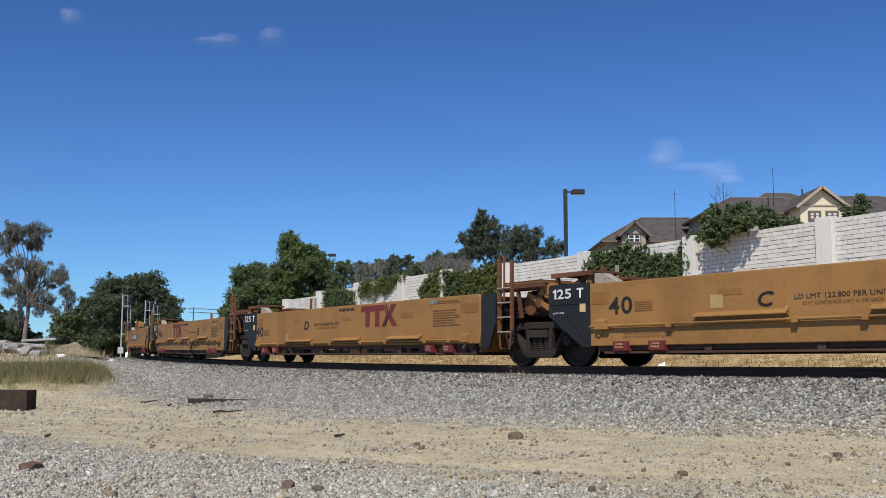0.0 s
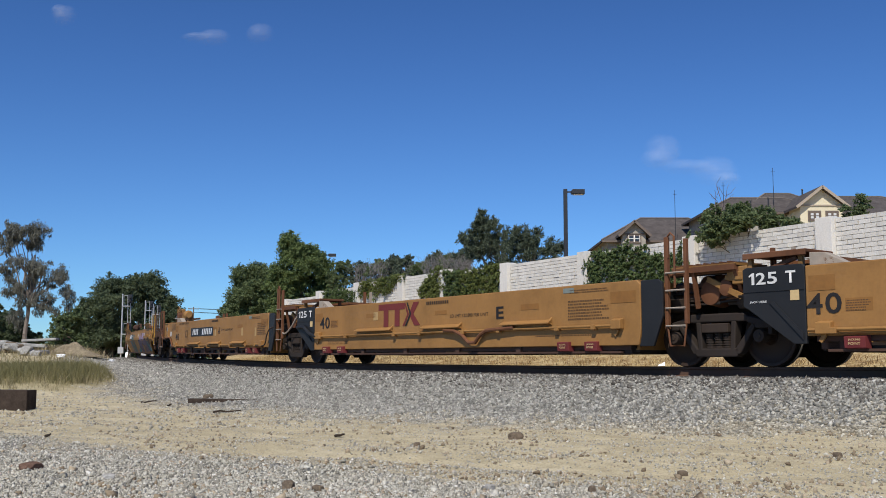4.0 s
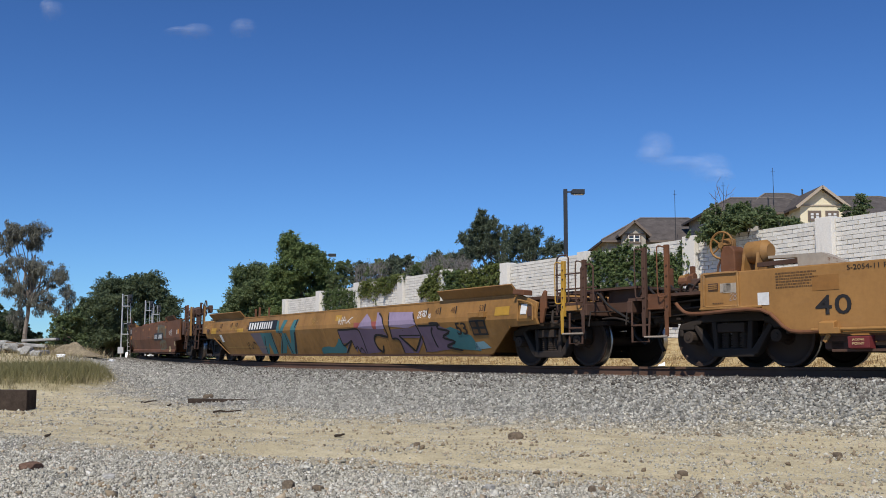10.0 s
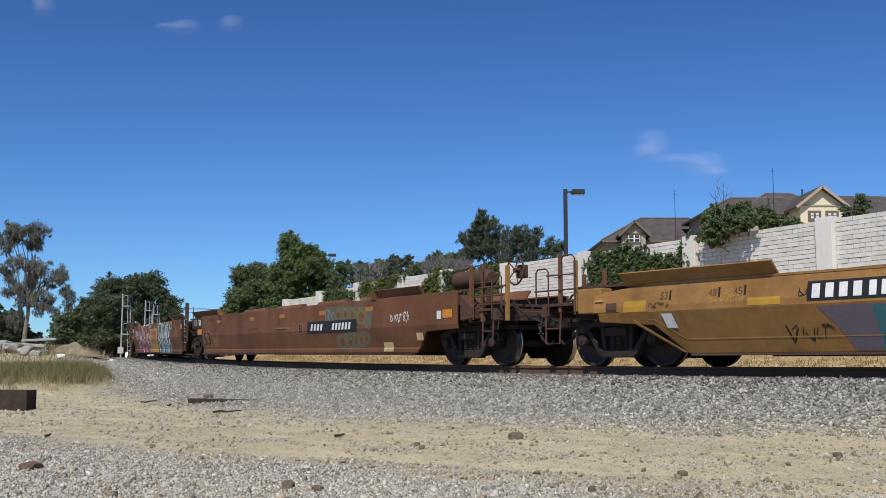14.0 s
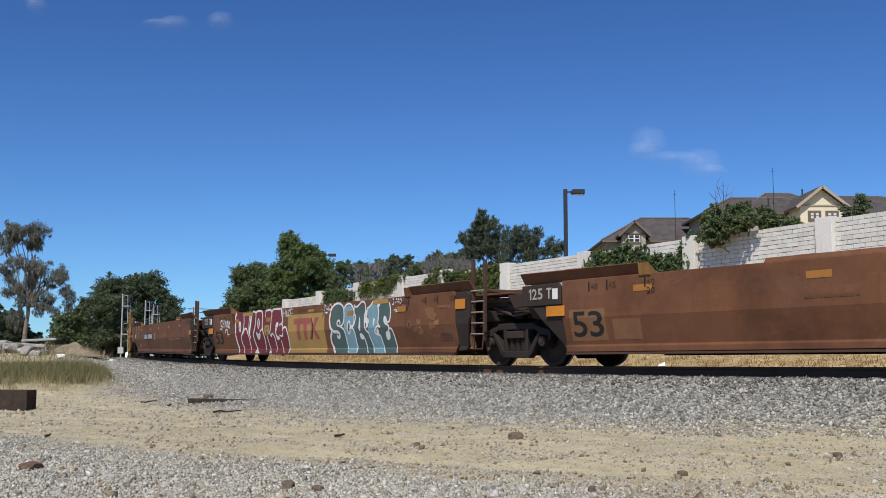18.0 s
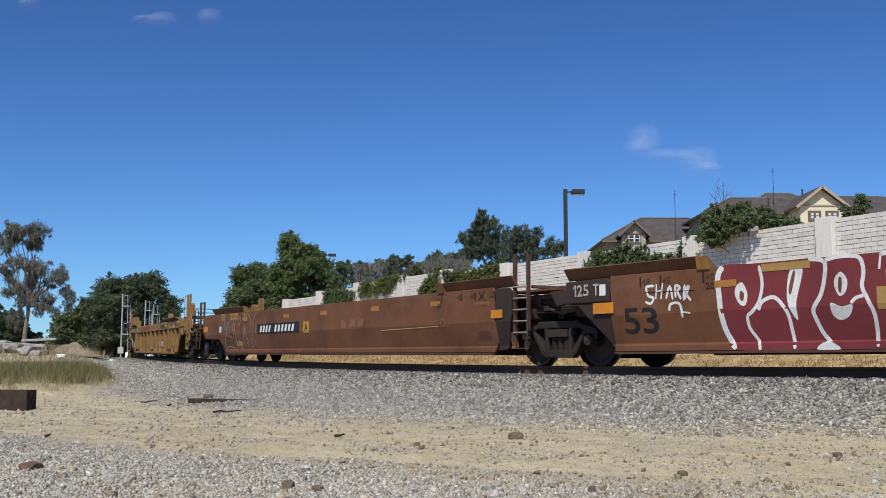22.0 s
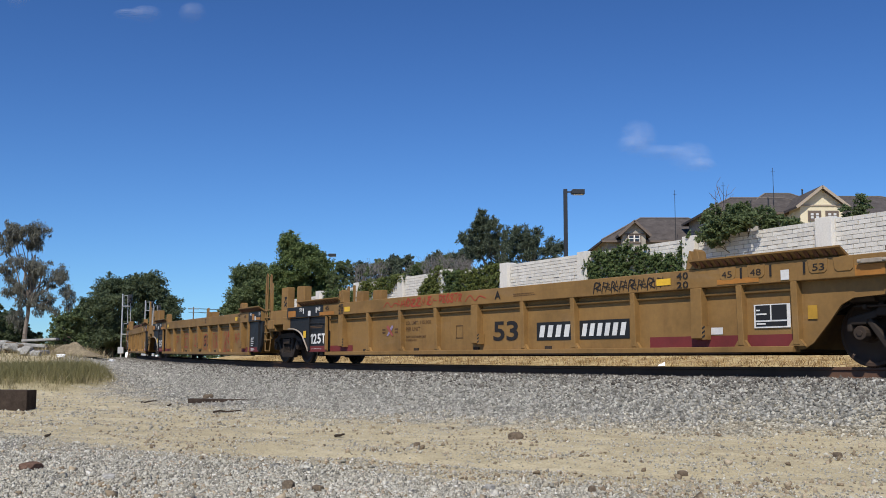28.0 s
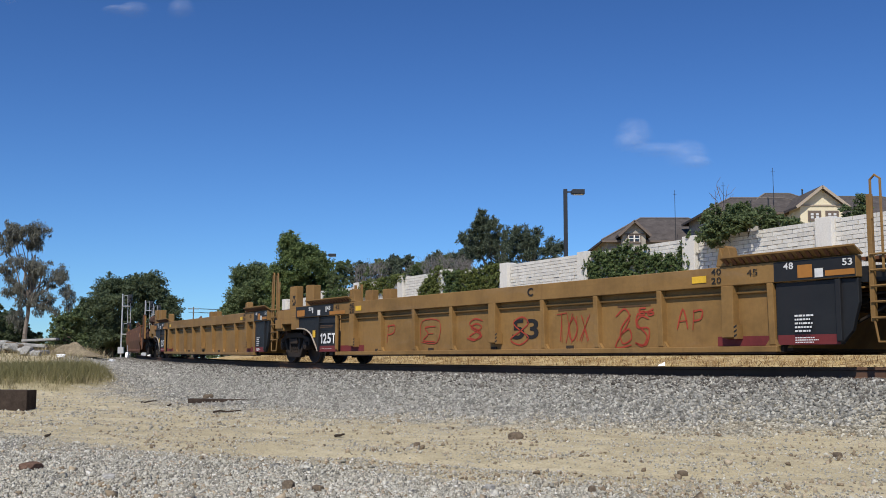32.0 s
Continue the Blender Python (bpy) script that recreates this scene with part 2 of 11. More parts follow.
M["grass_dry"] = leafy("dry_straw_grass", (0.34, 0.24, 0.10), (0.62, 0.47, 0.22), 0.3)
M["concrete"] = earthy("broken_concrete", [(0.3, (0.24, 0.23, 0.205)), (0.7, (0.48, 0.465, 0.43))], 2.0, 20.0, 0.4, 0.02)
M["brick_red"] = earthy("weathered_red_brick", [(0.3, (0.12, 0.07, 0.05)), (0.7, (0.20, 0.125, 0.09))], 12.0, 60.0)
M["paper"] = plain("white_paper", (0.85, 0.85, 0.84), 0.7, 0.0, 0.03)
M["mound_soil"] = earthy("dumped_brown_soil", [(0.3, (0.17, 0.135, 0.09)), (0.5, (0.27, 0.22, 0.145)), (0.7, (0.40, 0.335, 0.22))], 1.8, 14.0, 1.0, 0.08)
M["soil_rock"] = earthy("brown_clod", [(0.3, (0.11, 0.085, 0.06)), (0.7, (0.22, 0.17, 0.12))], 8.0, 40.0)


# ---------------------------------------------------------------- building helpers
class Shape:
    """Collects faces for one mesh."""

    def __init__(self):
        self.v, self.f = [], []

    def add(self, verts, faces):
        k = len(self.v)
        self.v.extend([tuple(p) for p in verts])
        self.f.extend([tuple(i + k for i in q) for q in faces])
        return self

    def box(self, x0, x1, y0, y1, z0, z1):
        return self.add([(x0, y0, z0), (x1, y0, z0), (x1, y1, z0), (x0, y1, z0), (x0, y0, z1), (x1, y0, z1), (x1, y1, z1), (x0, y1, z1)],
                        [(0, 3, 2, 1), (4, 5, 6, 7), (0, 1, 5, 4), (1, 2, 6, 5), (2, 3, 7, 6), (3, 0, 4, 7)])

    def prism_y(self, poly, y0, y1):
        """A polygon in x and z, from y0 to y1."""
        n = len(poly)
        vs = [(x, y0, z) for x, z in poly] + [(x, y1, z) for x, z in poly]
        fs = [tuple(range(n)), tuple(range(2 * n - 1, n - 1, -1))]
        fs += [(i, i + n, (i + 1) % n + n, (i + 1) % n) for i in range(n)]
        return self.add(vs, fs)

    def prism_x(self, poly, x0, x1):
        n = len(poly)
        vs = [(x0, y, z) for y, z in poly] + [(x1, y, z) for y, z in poly]
        fs = [tuple(range(n - 1, -1, -1)), tuple(range(n, 2 * n))]
        fs += [(i, (i + 1) % n, (i + 1) % n + n, i + n) for i in range(n)]
        return self.add(vs, fs)

    def beam(self, a, b, w, h=None):
        """A bar of section w (sideways) by h from a to b."""
        h = w if h is None else h
        a, b = Vector(a), Vector(b)
        d = (b - a).normalized()
        up = Vector((0, 0, 1)) if abs(d.z) < 0.95 else Vector((1, 0, 0))
        s = d.cross(up).normalized() * (w / 2)
        u = s.cross(d).normalized() * (h / 2)
        vs = [a - s - u, a + s - u, a + s + u, a - s + u, b - s - u, b + s - u, b + s + u, b - s + u]
        return self.add(vs, [(0, 1, 2, 3), (7, 6, 5, 4), (0, 4, 5, 1), (1, 5, 6, 2), (2, 6, 7, 3), (3, 7, 4, 0)])

    def tube(self, a, b, r, r2=None, n=10, caps=True):
        r2 = r if r2 is None else r2
        a, b = Vector(a), Vector(b)
        d = (b - a).normalized()
        up = Vector((0, 0, 1)) if abs(d.z) < 0.95 else Vector((1, 0, 0))
        s = d.cross(up).normalized()
        u = s.cross(d)
        vs = []
        for p, q in ((a, r), (b, r2)):
            vs += [p + (s * math.cos(6.28318 * i / n) + u * math.sin(6.28318 * i / n)) * q for i in range(n)]
        fs = [(i, i + n, (i + 1) % n + n, (i + 1) % n) for i in range(n)]
        if caps:
            fs += [tuple(range(n)), tuple(range(2 * n - 1, n - 1, -1))]
        return self.add(vs, fs)

    def pipe(self, pts, r, n=6):
        """One continuous bent rod through the points."""
        P = [Vector(p) for p in pts]
        vs, ref = [], None
        for i, p in enumerate(P):
            d = (P[min(i + 1, len(P) - 1)] - P[max(i - 1, 0)]).normalized()
            if ref is None:
                ref = Vector((0, 0, 1)) if abs(d.z) < 0.9 else Vector((1, 0, 0))
            s = (ref - d * ref.dot(d)).normalized()
            ref, u = s, d.cross(s)
            vs += [p + (s * math.cos(6.28318 * j / n) + u * math.sin(6.28318 * j / n)) * r for j in range(n)]
        fs = [(i * n + j, i * n + (j + 1) % n, (i + 1) * n + (j + 1) % n, (i + 1) * n + j) for i in range(len(P) - 1) for j in range(n)]
        fs += [tuple(range(n - 1, -1, -1)), tuple(range((len(P) - 1) * n, len(P) * n))]
        return self.add(vs, fs)

    def lathe_y(self, cx, cz, prof, n=28):
        """A turned body about an axle along y: prof is (y, radius) pairs."""
        k = len(prof)
        vs = [(cx + r * math.cos(6.28318 * i / n), y, cz + r * math.sin(6.28318 * i / n)) for i in range(n) for y, r in prof]
        fs = []
        for i in range(n):
            j = (i + 1) % n
            for q in range(k - 1):
                fs.append((i * k + q, j * k + q, j * k + q + 1, i * k + q + 1))
        fs.append(tuple(i * k for i in range(n - 1, -1, -1)))
        fs.append(tuple(i * k + k - 1 for i in range(n)))
        return self.add(vs, fs)

    def mesh(self, name):
        me = bpy.data.meshes.new(name)
        me.from_pydata(self.v, [], self.f)
        bm = bmesh.new()
        bm.from_mesh(me)
        bmesh.ops.recalc_face_normals(bm, faces=bm.faces)
        bm.to_mesh(me)
        bm.free()
        return me


def part(name, shape, material, parent=None, label="", bevel=0.0, smooth=False):
    """One mesh object, under its thing."""
    me = shape if isinstance(shape, bpy.types.Mesh) else shape.mesh(name)
    if not me.materials:
        me.materials.append(material)
    ob = new(name, me)
    ob.parent = parent
    if smooth:
        me.polygons.foreach_set("use_smooth", [True] * len(me.polygons))
        if not bevel:
            me.set_sharp_from_angle(angle=radians(40))
    if bevel:
        b = ob.modifiers.new("edge", "BEVEL")
        b.width, b.segments, b.limit_method = bevel, 2, "ANGLE"
    if label:
        tagged(ob, label)
    return ob


def thing(name, label, category, m=None, group="", kind=""):
    e = new(name)
    e.empty_display_size = 0.3
    if m is not None:
        e.matrix_basis = m
    return tagged(e, label, category, group, kind)


def quick_mesh(name, verts, faces_n, faces, material):
    """A large mesh from arrays: verts (n, 3), faces (m, faces_n)."""
    me = bpy.data.meshes.new(name)
    me.vertices.add(len(verts))
    me.vertices.foreach_set("co", np.asarray(verts, np.float32).ravel())
    me.loops.add(faces.size)
    me.loops.foreach_set("vertex_index", faces.ravel().astype(np.int32))
    me.polygons.add(len(faces))
    me.polygons.foreach_set("loop_start", np.arange(0, faces.size, faces_n, dtype=np.int32))
    me.polygons.foreach_set("loop_total", np.full(len(faces), faces_n, np.int32))
    me.update(calc_edges=True)
    me.materials.append(material)
    return me


# ---------------------------------------------------------------- the track's line
# s runs along the track in metres, growing the way the train goes
CURVE_S = [-330.0, -140.0, -75.0, -60.0, -45.0, -30.0, -15.0, 0.0, 8.0, 14.0, 400.0]
CURVE_K = [0.0, 0.0022, 0.00217, 0.00434, 0.00605, 0.00433, 0.00832, 0.00695, 0.0026, 0.0, 0.0]
GS = np.arange(-330.0, 300.0, 0.1)
_k = np.interp(GS, CURVE_S, CURVE_K)
_th = np.concatenate([[0], np.cumsum((_k[1:] + _k[:-1]) * 0.05)])
_i0 = int(np.argmin(abs(GS)))
GT = _th - _th[_i0] - 0.95231
_c, _s = np.cos(GT), np.sin(GT)
GX = np.concatenate([[0], np.cumsum((_c[1:] + _c[:-1]) * 0.05)])
GY = np.concatenate([[0], np.cumsum((_s[1:] + _s[:-1]) * 0.05)])
GX = GX - GX[_i0] + 2.5185
GY = GY - GY[_i0] + 20.777
_q = np.clip(GS, -62.0, 10.0) / 100.0
GZ = 1.0 - 0.0797 - 0.035 * _q + 3.3365 * _q ** 2 + 3.2957 * _q ** 3


def on_track(s, d=0.0, h=0.0):
    """World place at s along the track, d metres to its far side, h above the rail's top."""
    x, y, z, t = (float(np.interp(s, GS, g)) for g in (GX, GY, GZ, GT))
    return Vector((x - d * math.sin(t), y + d * math.cos(t), z + h))


def track_arrays(s, d, h):
    x, y, z, t = (np.interp(s, GS, g) for g in (GX, GY, GZ, GT))
    return np.stack([x - d * np.sin(t), y + d * np.cos(t), z + h], -1)


_near = (GS > -110) & (GS < 110)
NS, NX, NY, NT, NZ = GS[_near][::5], GX[_near][::5], GY[_near][::5], GT[_near][::5], GZ[_near][::5]


def track_coords(x, y):
    """s, d and the rail's height for places of the ground (arrays)."""
    out_s, out_d, out_z = np.empty(len(x)), np.empty(len(x)), np.empty(len(x))
    for a in range(0, len(x), 20000):
        b = slice(a, a + 20000)
        i = np.argmin((x[b, None] - NX[None]) ** 2 + (y[b, None] - NY[None]) ** 2, 1)
        dx, dy = x[b] - NX[i], y[b] - NY[i]
        out_d[b] = -dx * np.sin(NT[i]) + dy * np.cos(NT[i])
        out_s[b] = NS[i]
        out_z[b] = NZ[i]
    return out_s, out_d, out_z


def smooth01(v, a, b):
    t = np.clip((v - a) / (b - a), 0, 1)
    return t * t * (3 - 2 * t)


def lumps(x, y, scale, seed):
    """Cheap soft noise from sines, for ground relief."""
    r = np.random.RandomState(seed)
    z = np.zeros_like(x)
    for _ in range(9):
        a, k, p = r.rand() * 6.283, (0.5 + r.rand()) * 6.283 / scale, r.rand() * 6.283
        z += np.sin((x * np.cos(a) + y * np.sin(a)) * k + p)
    return z / 9.0


def ground_height(x, y):
    s, d, zr = track_coords(x, y)
    dist = np.hypot(x, y)
    base = 0.05 * lumps(x, y, 3.0, 1) + 0.03 * lumps(x, y, 0.9, 2) + 0.014 * lumps(x, y, 0.35, 3)
    # wheel ruts across the dirt
    base -= 0.045 * np.exp(-((y - 10.4 + 0.32 * x + 0.4 * np.sin(x * 0.7)) / 0.35) ** 2)
    # grass knoll and spoil heap
    base += 0.62 * smooth01(-x, 9.5, 12.5) * smooth01(y, 26, 34) * (1 - smooth01(y, 120, 200))
    base += 0.42 * smooth01(y, 40, 50) * smooth01(-x, 13, 19) * (1 - smooth01(y, 120, 200))
    base += 0.35 * np.exp(-(((x + 21) / 4.0) ** 2 + ((y - 51) / 5.0) ** 2))
    top = zr - 0.185
    prof = np.interp(-d, [-2.1, -1.5, 1.65, 2.0, 3.5, 4.6, 7.5], [0.62, 0.97, 1.0, 0.98, 0.30, 0.14, 0.0])
    near = base + (top - base) * prof
    # the far side: a shallow ditch, then a dry bank up to the wall
    bank = np.interp(d, [1.5, 2.1, 3.2, 6.0, 12.0, 20.0], [0.0, -0.25, -0.22, 0.18, 1.05, 1.5]) + top + 0.05 * lumps(x, y, 1.7, 5)
    z = np.where(d > 1.5, np.where(d < 2.1, top + (d - 1.5) / 0.6 * -0.25, bank), near)
    fade = smooth01(dist, 90, 160)
    return z * (1 - fade) + 0.9 * fade, s, d


# ---------------------------------------------------------------- ground
def ground_zones(x, y, s, d):
    """How much gravel, dry grass and green grass lies at each place."""
    n = lumps(x, y, 2.2, 11) + 0.7 * lumps(x, y, 0.7, 12)
    edge = np.interp(s, [-60, -40, -22, -12, -5, 0, 8], [4.6, 4.4, 4.7, 5.2, 6.0, 5.6, 3.3])
    ballast = 1 - smooth01(-d + 1.1 * n, edge - 1.2, edge + 1.7)
    ballast = np.where(d > 1.9, 0, ballast)
    # the gravel lot by the camera
    line = y - (8.95 - 0.70 * x)
    lot = 1 - smooth01(line + 1.2 * n, -1.9, 1.5)
    lot *= 1 - 0.75 * smooth01(x + 0.8 * n, 0.3, 2.4)
    gravel = np.clip(np.maximum(ballast, lot), 0, 1)
    dry = np.where(d > 1.9, smooth01(d + 0.3 * n, 2.0, 2.6), 0)
    dry = np.maximum(dry, 0.9 * smooth01(np.hypot(x, y), 55, 70))
    knoll = smooth01(-x - 10.9 + 0.5 * n, -0.5, 0.7) * smooth01(y + 0.7 * n, 28.5, 31) * (1 - smooth01(y, 40, 46)) * (d < -4.6)
    return gravel, dry, knoll


ang = np.concatenate([np.linspace(-40, 40, 321), np.linspace(40, 320, 71)[1:-1]])
ang = np.radians(90 - ang)
rad = np.concatenate([np.linspace(0.4, 6, 14)[:-1], np.geomspace(6, 70, 330), np.geomspace(70, 4000, 46)[1:]])
gx, gy = (rad[:, None] * np.cos(ang)[None]).ravel(), (rad[:, None] * np.sin(ang)[None]).ravel()
gz, g_s, g_d = ground_height(gx, gy)
na, nr = len(ang), len(rad)
ii, jj = np.meshgrid(np.arange(nr - 1), np.arange(na), indexing="ij")
quads = np.stack([ii * na + jj, (ii + 1) * na + jj, (ii + 1) * na + (jj + 1) % na, ii * na + (jj + 1) % na], -1).reshape(-1, 4)
gverts = np.concatenate([np.stack([gx, gy, gz], -1), [[0, 0, float(gz[:na].mean())]]])


def ground_material():
    m, nt, bs = nodes_of("dirt_and_gravel")
    co = coord_of(nt)

    def attr(name):
        a = nt.nodes.new("ShaderNodeAttribute")
        a.attribute_name = name
        return a.outputs["Fac"]

    big = noise_tex(nt, co, 0.55, 8, 0.65)
    mid = noise_tex(nt, co, 4.0, 8, 0.7)
    fine = noise_tex(nt, co, 45.0, 6, 0.7)
    turn = nt.nodes.new("ShaderNodeMapping")
    turn.inputs["Rotation"].default_value = (0, 0, radians(35))
    nt.links.new(co, turn.inputs[0])
    ruts = noise_tex(nt, turn.outputs[0], 1.6, 8, 0.7, (0.30, 1.0, 1.0), 1.4)
    dirt = ramp(nt, big, [(0.3, (0.38, 0.32, 0.20)), (0.5, (0.52, 0.445, 0.285)), (0.7, (0.62, 0.54, 0.365))])
    dirt = mixed(nt, 0.55, dirt, ramp(nt, mid, [(0.3, (0.22, 0.185, 0.115)), (0.48, (0.44, 0.375, 0.24)), (0.72, (0.60, 0.53, 0.36))]))
    dirt = mixed(nt, 0.45, dirt, ramp(nt, ruts, [(0.34, (0.33, 0.28, 0.18)), (0.5, (0.47, 0.405, 0.262)), (0.64, (0.64, 0.565, 0.40))]))
    dirt = mixed(nt, 1.0, dirt, ramp(nt, fine, [(0.32, (0.45,) * 3), (0.45, (0.95,) * 3), (0.7, (1.18,) * 3)]), "MULTIPLY")
    vor = nt.nodes.new("ShaderNodeTexVoronoi")
    vor.inputs["Scale"].default_value = 24.0
    nt.links.new(co, vor.inputs["Vector"])
    cell = nt.nodes.new("ShaderNodeSeparateColor")
    nt.links.new(vor.outputs["Color"], cell.inputs[0])
    stones = ramp(nt, cell.outputs[0], [(0.0, (0.15, 0.143, 0.125)), (0.45, (0.30, 0.287, 0.25)), (0.8, (0.42, 0.40, 0.345)), (1.0, (0.59, 0.565, 0.50))])
    # shade between the stones is painted in: colour darkens towards each cell's rim
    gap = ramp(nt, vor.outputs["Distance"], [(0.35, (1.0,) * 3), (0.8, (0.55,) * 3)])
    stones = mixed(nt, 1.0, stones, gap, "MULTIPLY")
    speck = noise_tex(nt, co, 30.0, 3, 0.6)
    msk = nt.nodes.new("ShaderNodeMath")
    msk.operation = "MULTIPLY_ADD"
    nt.links.new(speck, msk.inputs[0])
    msk.inputs[1].default_value = 1.3
    nt.links.new(attr("gravel"), msk.inputs[2])
    pat = nt.nodes.new("ShaderNodeMath")
    pat.operation = "MULTIPLY_ADD"
    nt.links.new(noise_tex(nt, co, 1.5, 8, 0.7), pat.inputs[0])
    pat.inputs[1].default_value = 1.1
    nt.links.new(msk.outputs[0], pat.inputs[2])
    scale_ = nt.nodes.new("ShaderNodeMath")
    scale_.operation = "MULTIPLY_ADD"
    nt.links.new(pat.outputs[0], scale_.inputs[0])
    scale_.inputs[1].default_value = 1.6
    scale_.inputs[2].default_value = -2.1
    hard = ramp(nt, scale_.outputs[0], [(0.0, (0,) * 3), (0.9, (1,) * 3)])
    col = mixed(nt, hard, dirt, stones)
    straw = ramp(nt, noise_tex(nt, co, 2.6, 9, 0.78), [(0.33, (0.13, 0.08, 0.04)), (0.44, (0.30, 0.20, 0.095)), (0.52, (0.46, 0.35, 0.18)), (0.7, (0.60, 0.49, 0.28))])
    col = mixed(nt, attr("dry"), col, straw)
    turf = ramp(nt, mid, [(0.3, (0.18, 0.16, 0.07)), (0.6, (0.30, 0.26, 0.12)), (0.8, (0.40, 0.33, 0.17))])
    col = mixed(nt, attr("knoll"), col, turf)
    nt.links.new(col, bs.inputs["Base Color"])
    bs.inputs["Roughness"].default_value = 0.97
    bs.inputs["Specular IOR Level"].default_value = 0.1
    ht = mixed(nt, hard, fine, vor.outputs["Distance"])
    bumped(nt, bs, ht, 0.7, 0.02)
    return m


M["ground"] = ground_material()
tri_c = np.stack([np.arange(na), (np.arange(na) + 1) % na, np.full(na, na * nr)], -1)
g_me = bpy.data.meshes.new("ground")
g_me.from_pydata(gverts.tolist(), [], quads.tolist() + tri_c.tolist())
g_me.materials.append(M["ground"])
zn = ground_zones(gx, gy, g_s, g_d)
for key, val in zip(("gravel", "dry", "knoll"), zn):
    at = g_me.attributes.new(key, "FLOAT", "POINT")
    at.data.foreach_set("value", np.concatenate([val, [1.0 if key == "gravel" else 0.0]]).astype(np.float32))
g_me.polygons.foreach_set("use_smooth", [True] * len(g_me.polygons))
_bm = bmesh.new()
_bm.from_mesh(g_me)
bmesh.ops.recalc_face_normals(_bm, faces=_bm.faces)
_bm.to_mesh(g_me)
_bm.free()
ground = new("ground", g_me)
tagged(ground, "beige packed dirt with grey gravel and a straw-coloured grassy bank", "ground", kind="structure")


def stone_mesh(name, p, size, material, seed):
    """Many loose broken stones, one mesh: p (n, 3) places, size (n)."""
    r = np.random.RandomState(seed)
    n = len(p)
    octa = np.array([(1, 0, 0), (-1, 0, 0), (0, 1, 0), (0, -1, 0), (0, 0, 1), (0, 0, -1)], float) * 0.62
    v = octa[None] * (0.6 + 0.75 * r.rand(n, 6, 1)) + r.uniform(-0.26, 0.26, (n, 6, 3))
    v *= (size[:, None] * r.uniform(0.6, 1.25, (n, 3)))[:, None, :]
    # random turn
    q = r.randn(n, 4)
    q /= np.linalg.norm(q, axis=1, keepdims=True)
    w, x, y, z = q.T
    R = np.stack([1 - 2 * (y * y + z * z), 2 * (x * y - z * w), 2 * (x * z + y * w), 2 * (x * y + z * w), 1 - 2 * (x * x + z * z), 2 * (y * z - x * w),
                  2 * (x * z - y * w), 2 * (y * z + x * w), 1 - 2 * (x * x + y * y)], -1).reshape(n, 3, 3)
    v = np.einsum("nij,nkj->nki", R, v) + p[:, None, :]
    f = np.array([(0, 2, 4), (2, 1, 4), (1, 3, 4), (3, 0, 4), (2, 0, 5), (1, 2, 5), (3, 1, 5), (0, 3, 5)])
    f = (f[None] + 6 * np.arange(n)[:, None, None]).reshape(-1, 3)
    return quick_mesh(name, v.reshape(-1, 3), 3, f, material)


def stone_material(name, stops):
    m, nt, bs = nodes_of(name)
    geo = nt.nodes.new("ShaderNodeNewGeometry")
    col = ramp(nt, geo.outputs["Random Per Island"], stops)
    g = noise_tex(nt, coord_of(nt), 60.0, 4, 0.7)
    col = mixed(nt, 1.0, col, ramp(nt, g, [(0.3, (0.75,) * 3), (0.7, (1.2,) * 3)]), "MULTIPLY")
    nt.links.new(col, bs.inputs["Base Color"])
    bs.inputs["Roughness"].default_value = 0.9
    bs.inputs["Specular IOR Level"].default_value = 0.2
    bumped(nt, bs, g, 0.4, 0.006)
    return m


M["ballast"] = stone_material("grey_ballast", [(0.0, (0.14, 0.135, 0.118)), (0.35, (0.243, 0.235, 0.208)), (0.75, (0.35, 0.34, 0.30)), (0.95, (0.43, 0.415, 0.365)), (1.0, (0.58, 0.56, 0.50))])
M["lot_gravel"] = stone_material("mixed_gravel", [(0.0, (0.20, 0.19, 0.158)), (0.3, (0.34, 0.322, 0.265)), (0.62, (0.45, 0.43, 0.36)), (0.90, (0.575, 0.55, 0.47)), (0.94, (0.36, 0.28, 0.20)), (1.0, (0.72, 0.70, 0.64))])

rs = np.random.RandomState(5)
# crushed stone on the shoulder of the track
n_b = 120000
b_s = 13.0 - 62.0 * rs.rand(n_b) ** 1.35
b_d = -np.where(rs.rand(n_b) < 0.75, rs.uniform(0.9, 4.9, n_b), rs.uniform(3.0, 10.0, n_b))
b_p = track_arrays(b_s, b_d, 0 * b_s)
zz, ss_, dd_ = ground_height(b_p[:, 0], b_p[:, 1])
keep = ground_zones(b_p[:, 0], b_p[:, 1], ss_, dd_)[0] > 0.12 + 0.75 * rs.rand(n_b)
b_p[:, 2] = zz + 0.008
b_size = rs.uniform(0.028, 0.066, n_b) * (1 + 0.5 * (b_s < -16))
M["oily_ballast"] = stone_material("rust_stained_ballast", [(0.0, (0.06, 0.052, 0.045)), (0.5, (0.14, 0.128, 0.112)), (0.85, (0.22, 0.205, 0.18)), (1.0, (0.36, 0.34, 0.30))])
oily = -b_d < 1.6 + 1.3 * rs.rand(n_b) ** 1.5
M["dusty_ballast"] = stone_material("dust_covered_ballast", [(0.0, (0.19, 0.165, 0.12)), (0.4, (0.33, 0.30, 0.23)), (0.8, (0.45, 0.41, 0.32)), (1.0, (0.62, 0.58, 0.48))])
dusty = ~oily & (ground_zones(b_p[:, 0], b_p[:, 1], ss_, dd_)[0] < 0.98 - 0.55 * rs.rand(n_b) ** 1.5)
tagged(new("dusty_ballast", stone_mesh("dusty_ballast", b_p[keep & dusty], b_size[keep & dusty] * 0.85, M["dusty_ballast"], 11)), "tan dust-covered ballast trailing off into the dirt", "ballast", kind="stuff")
oily_or_dusty = oily | dusty
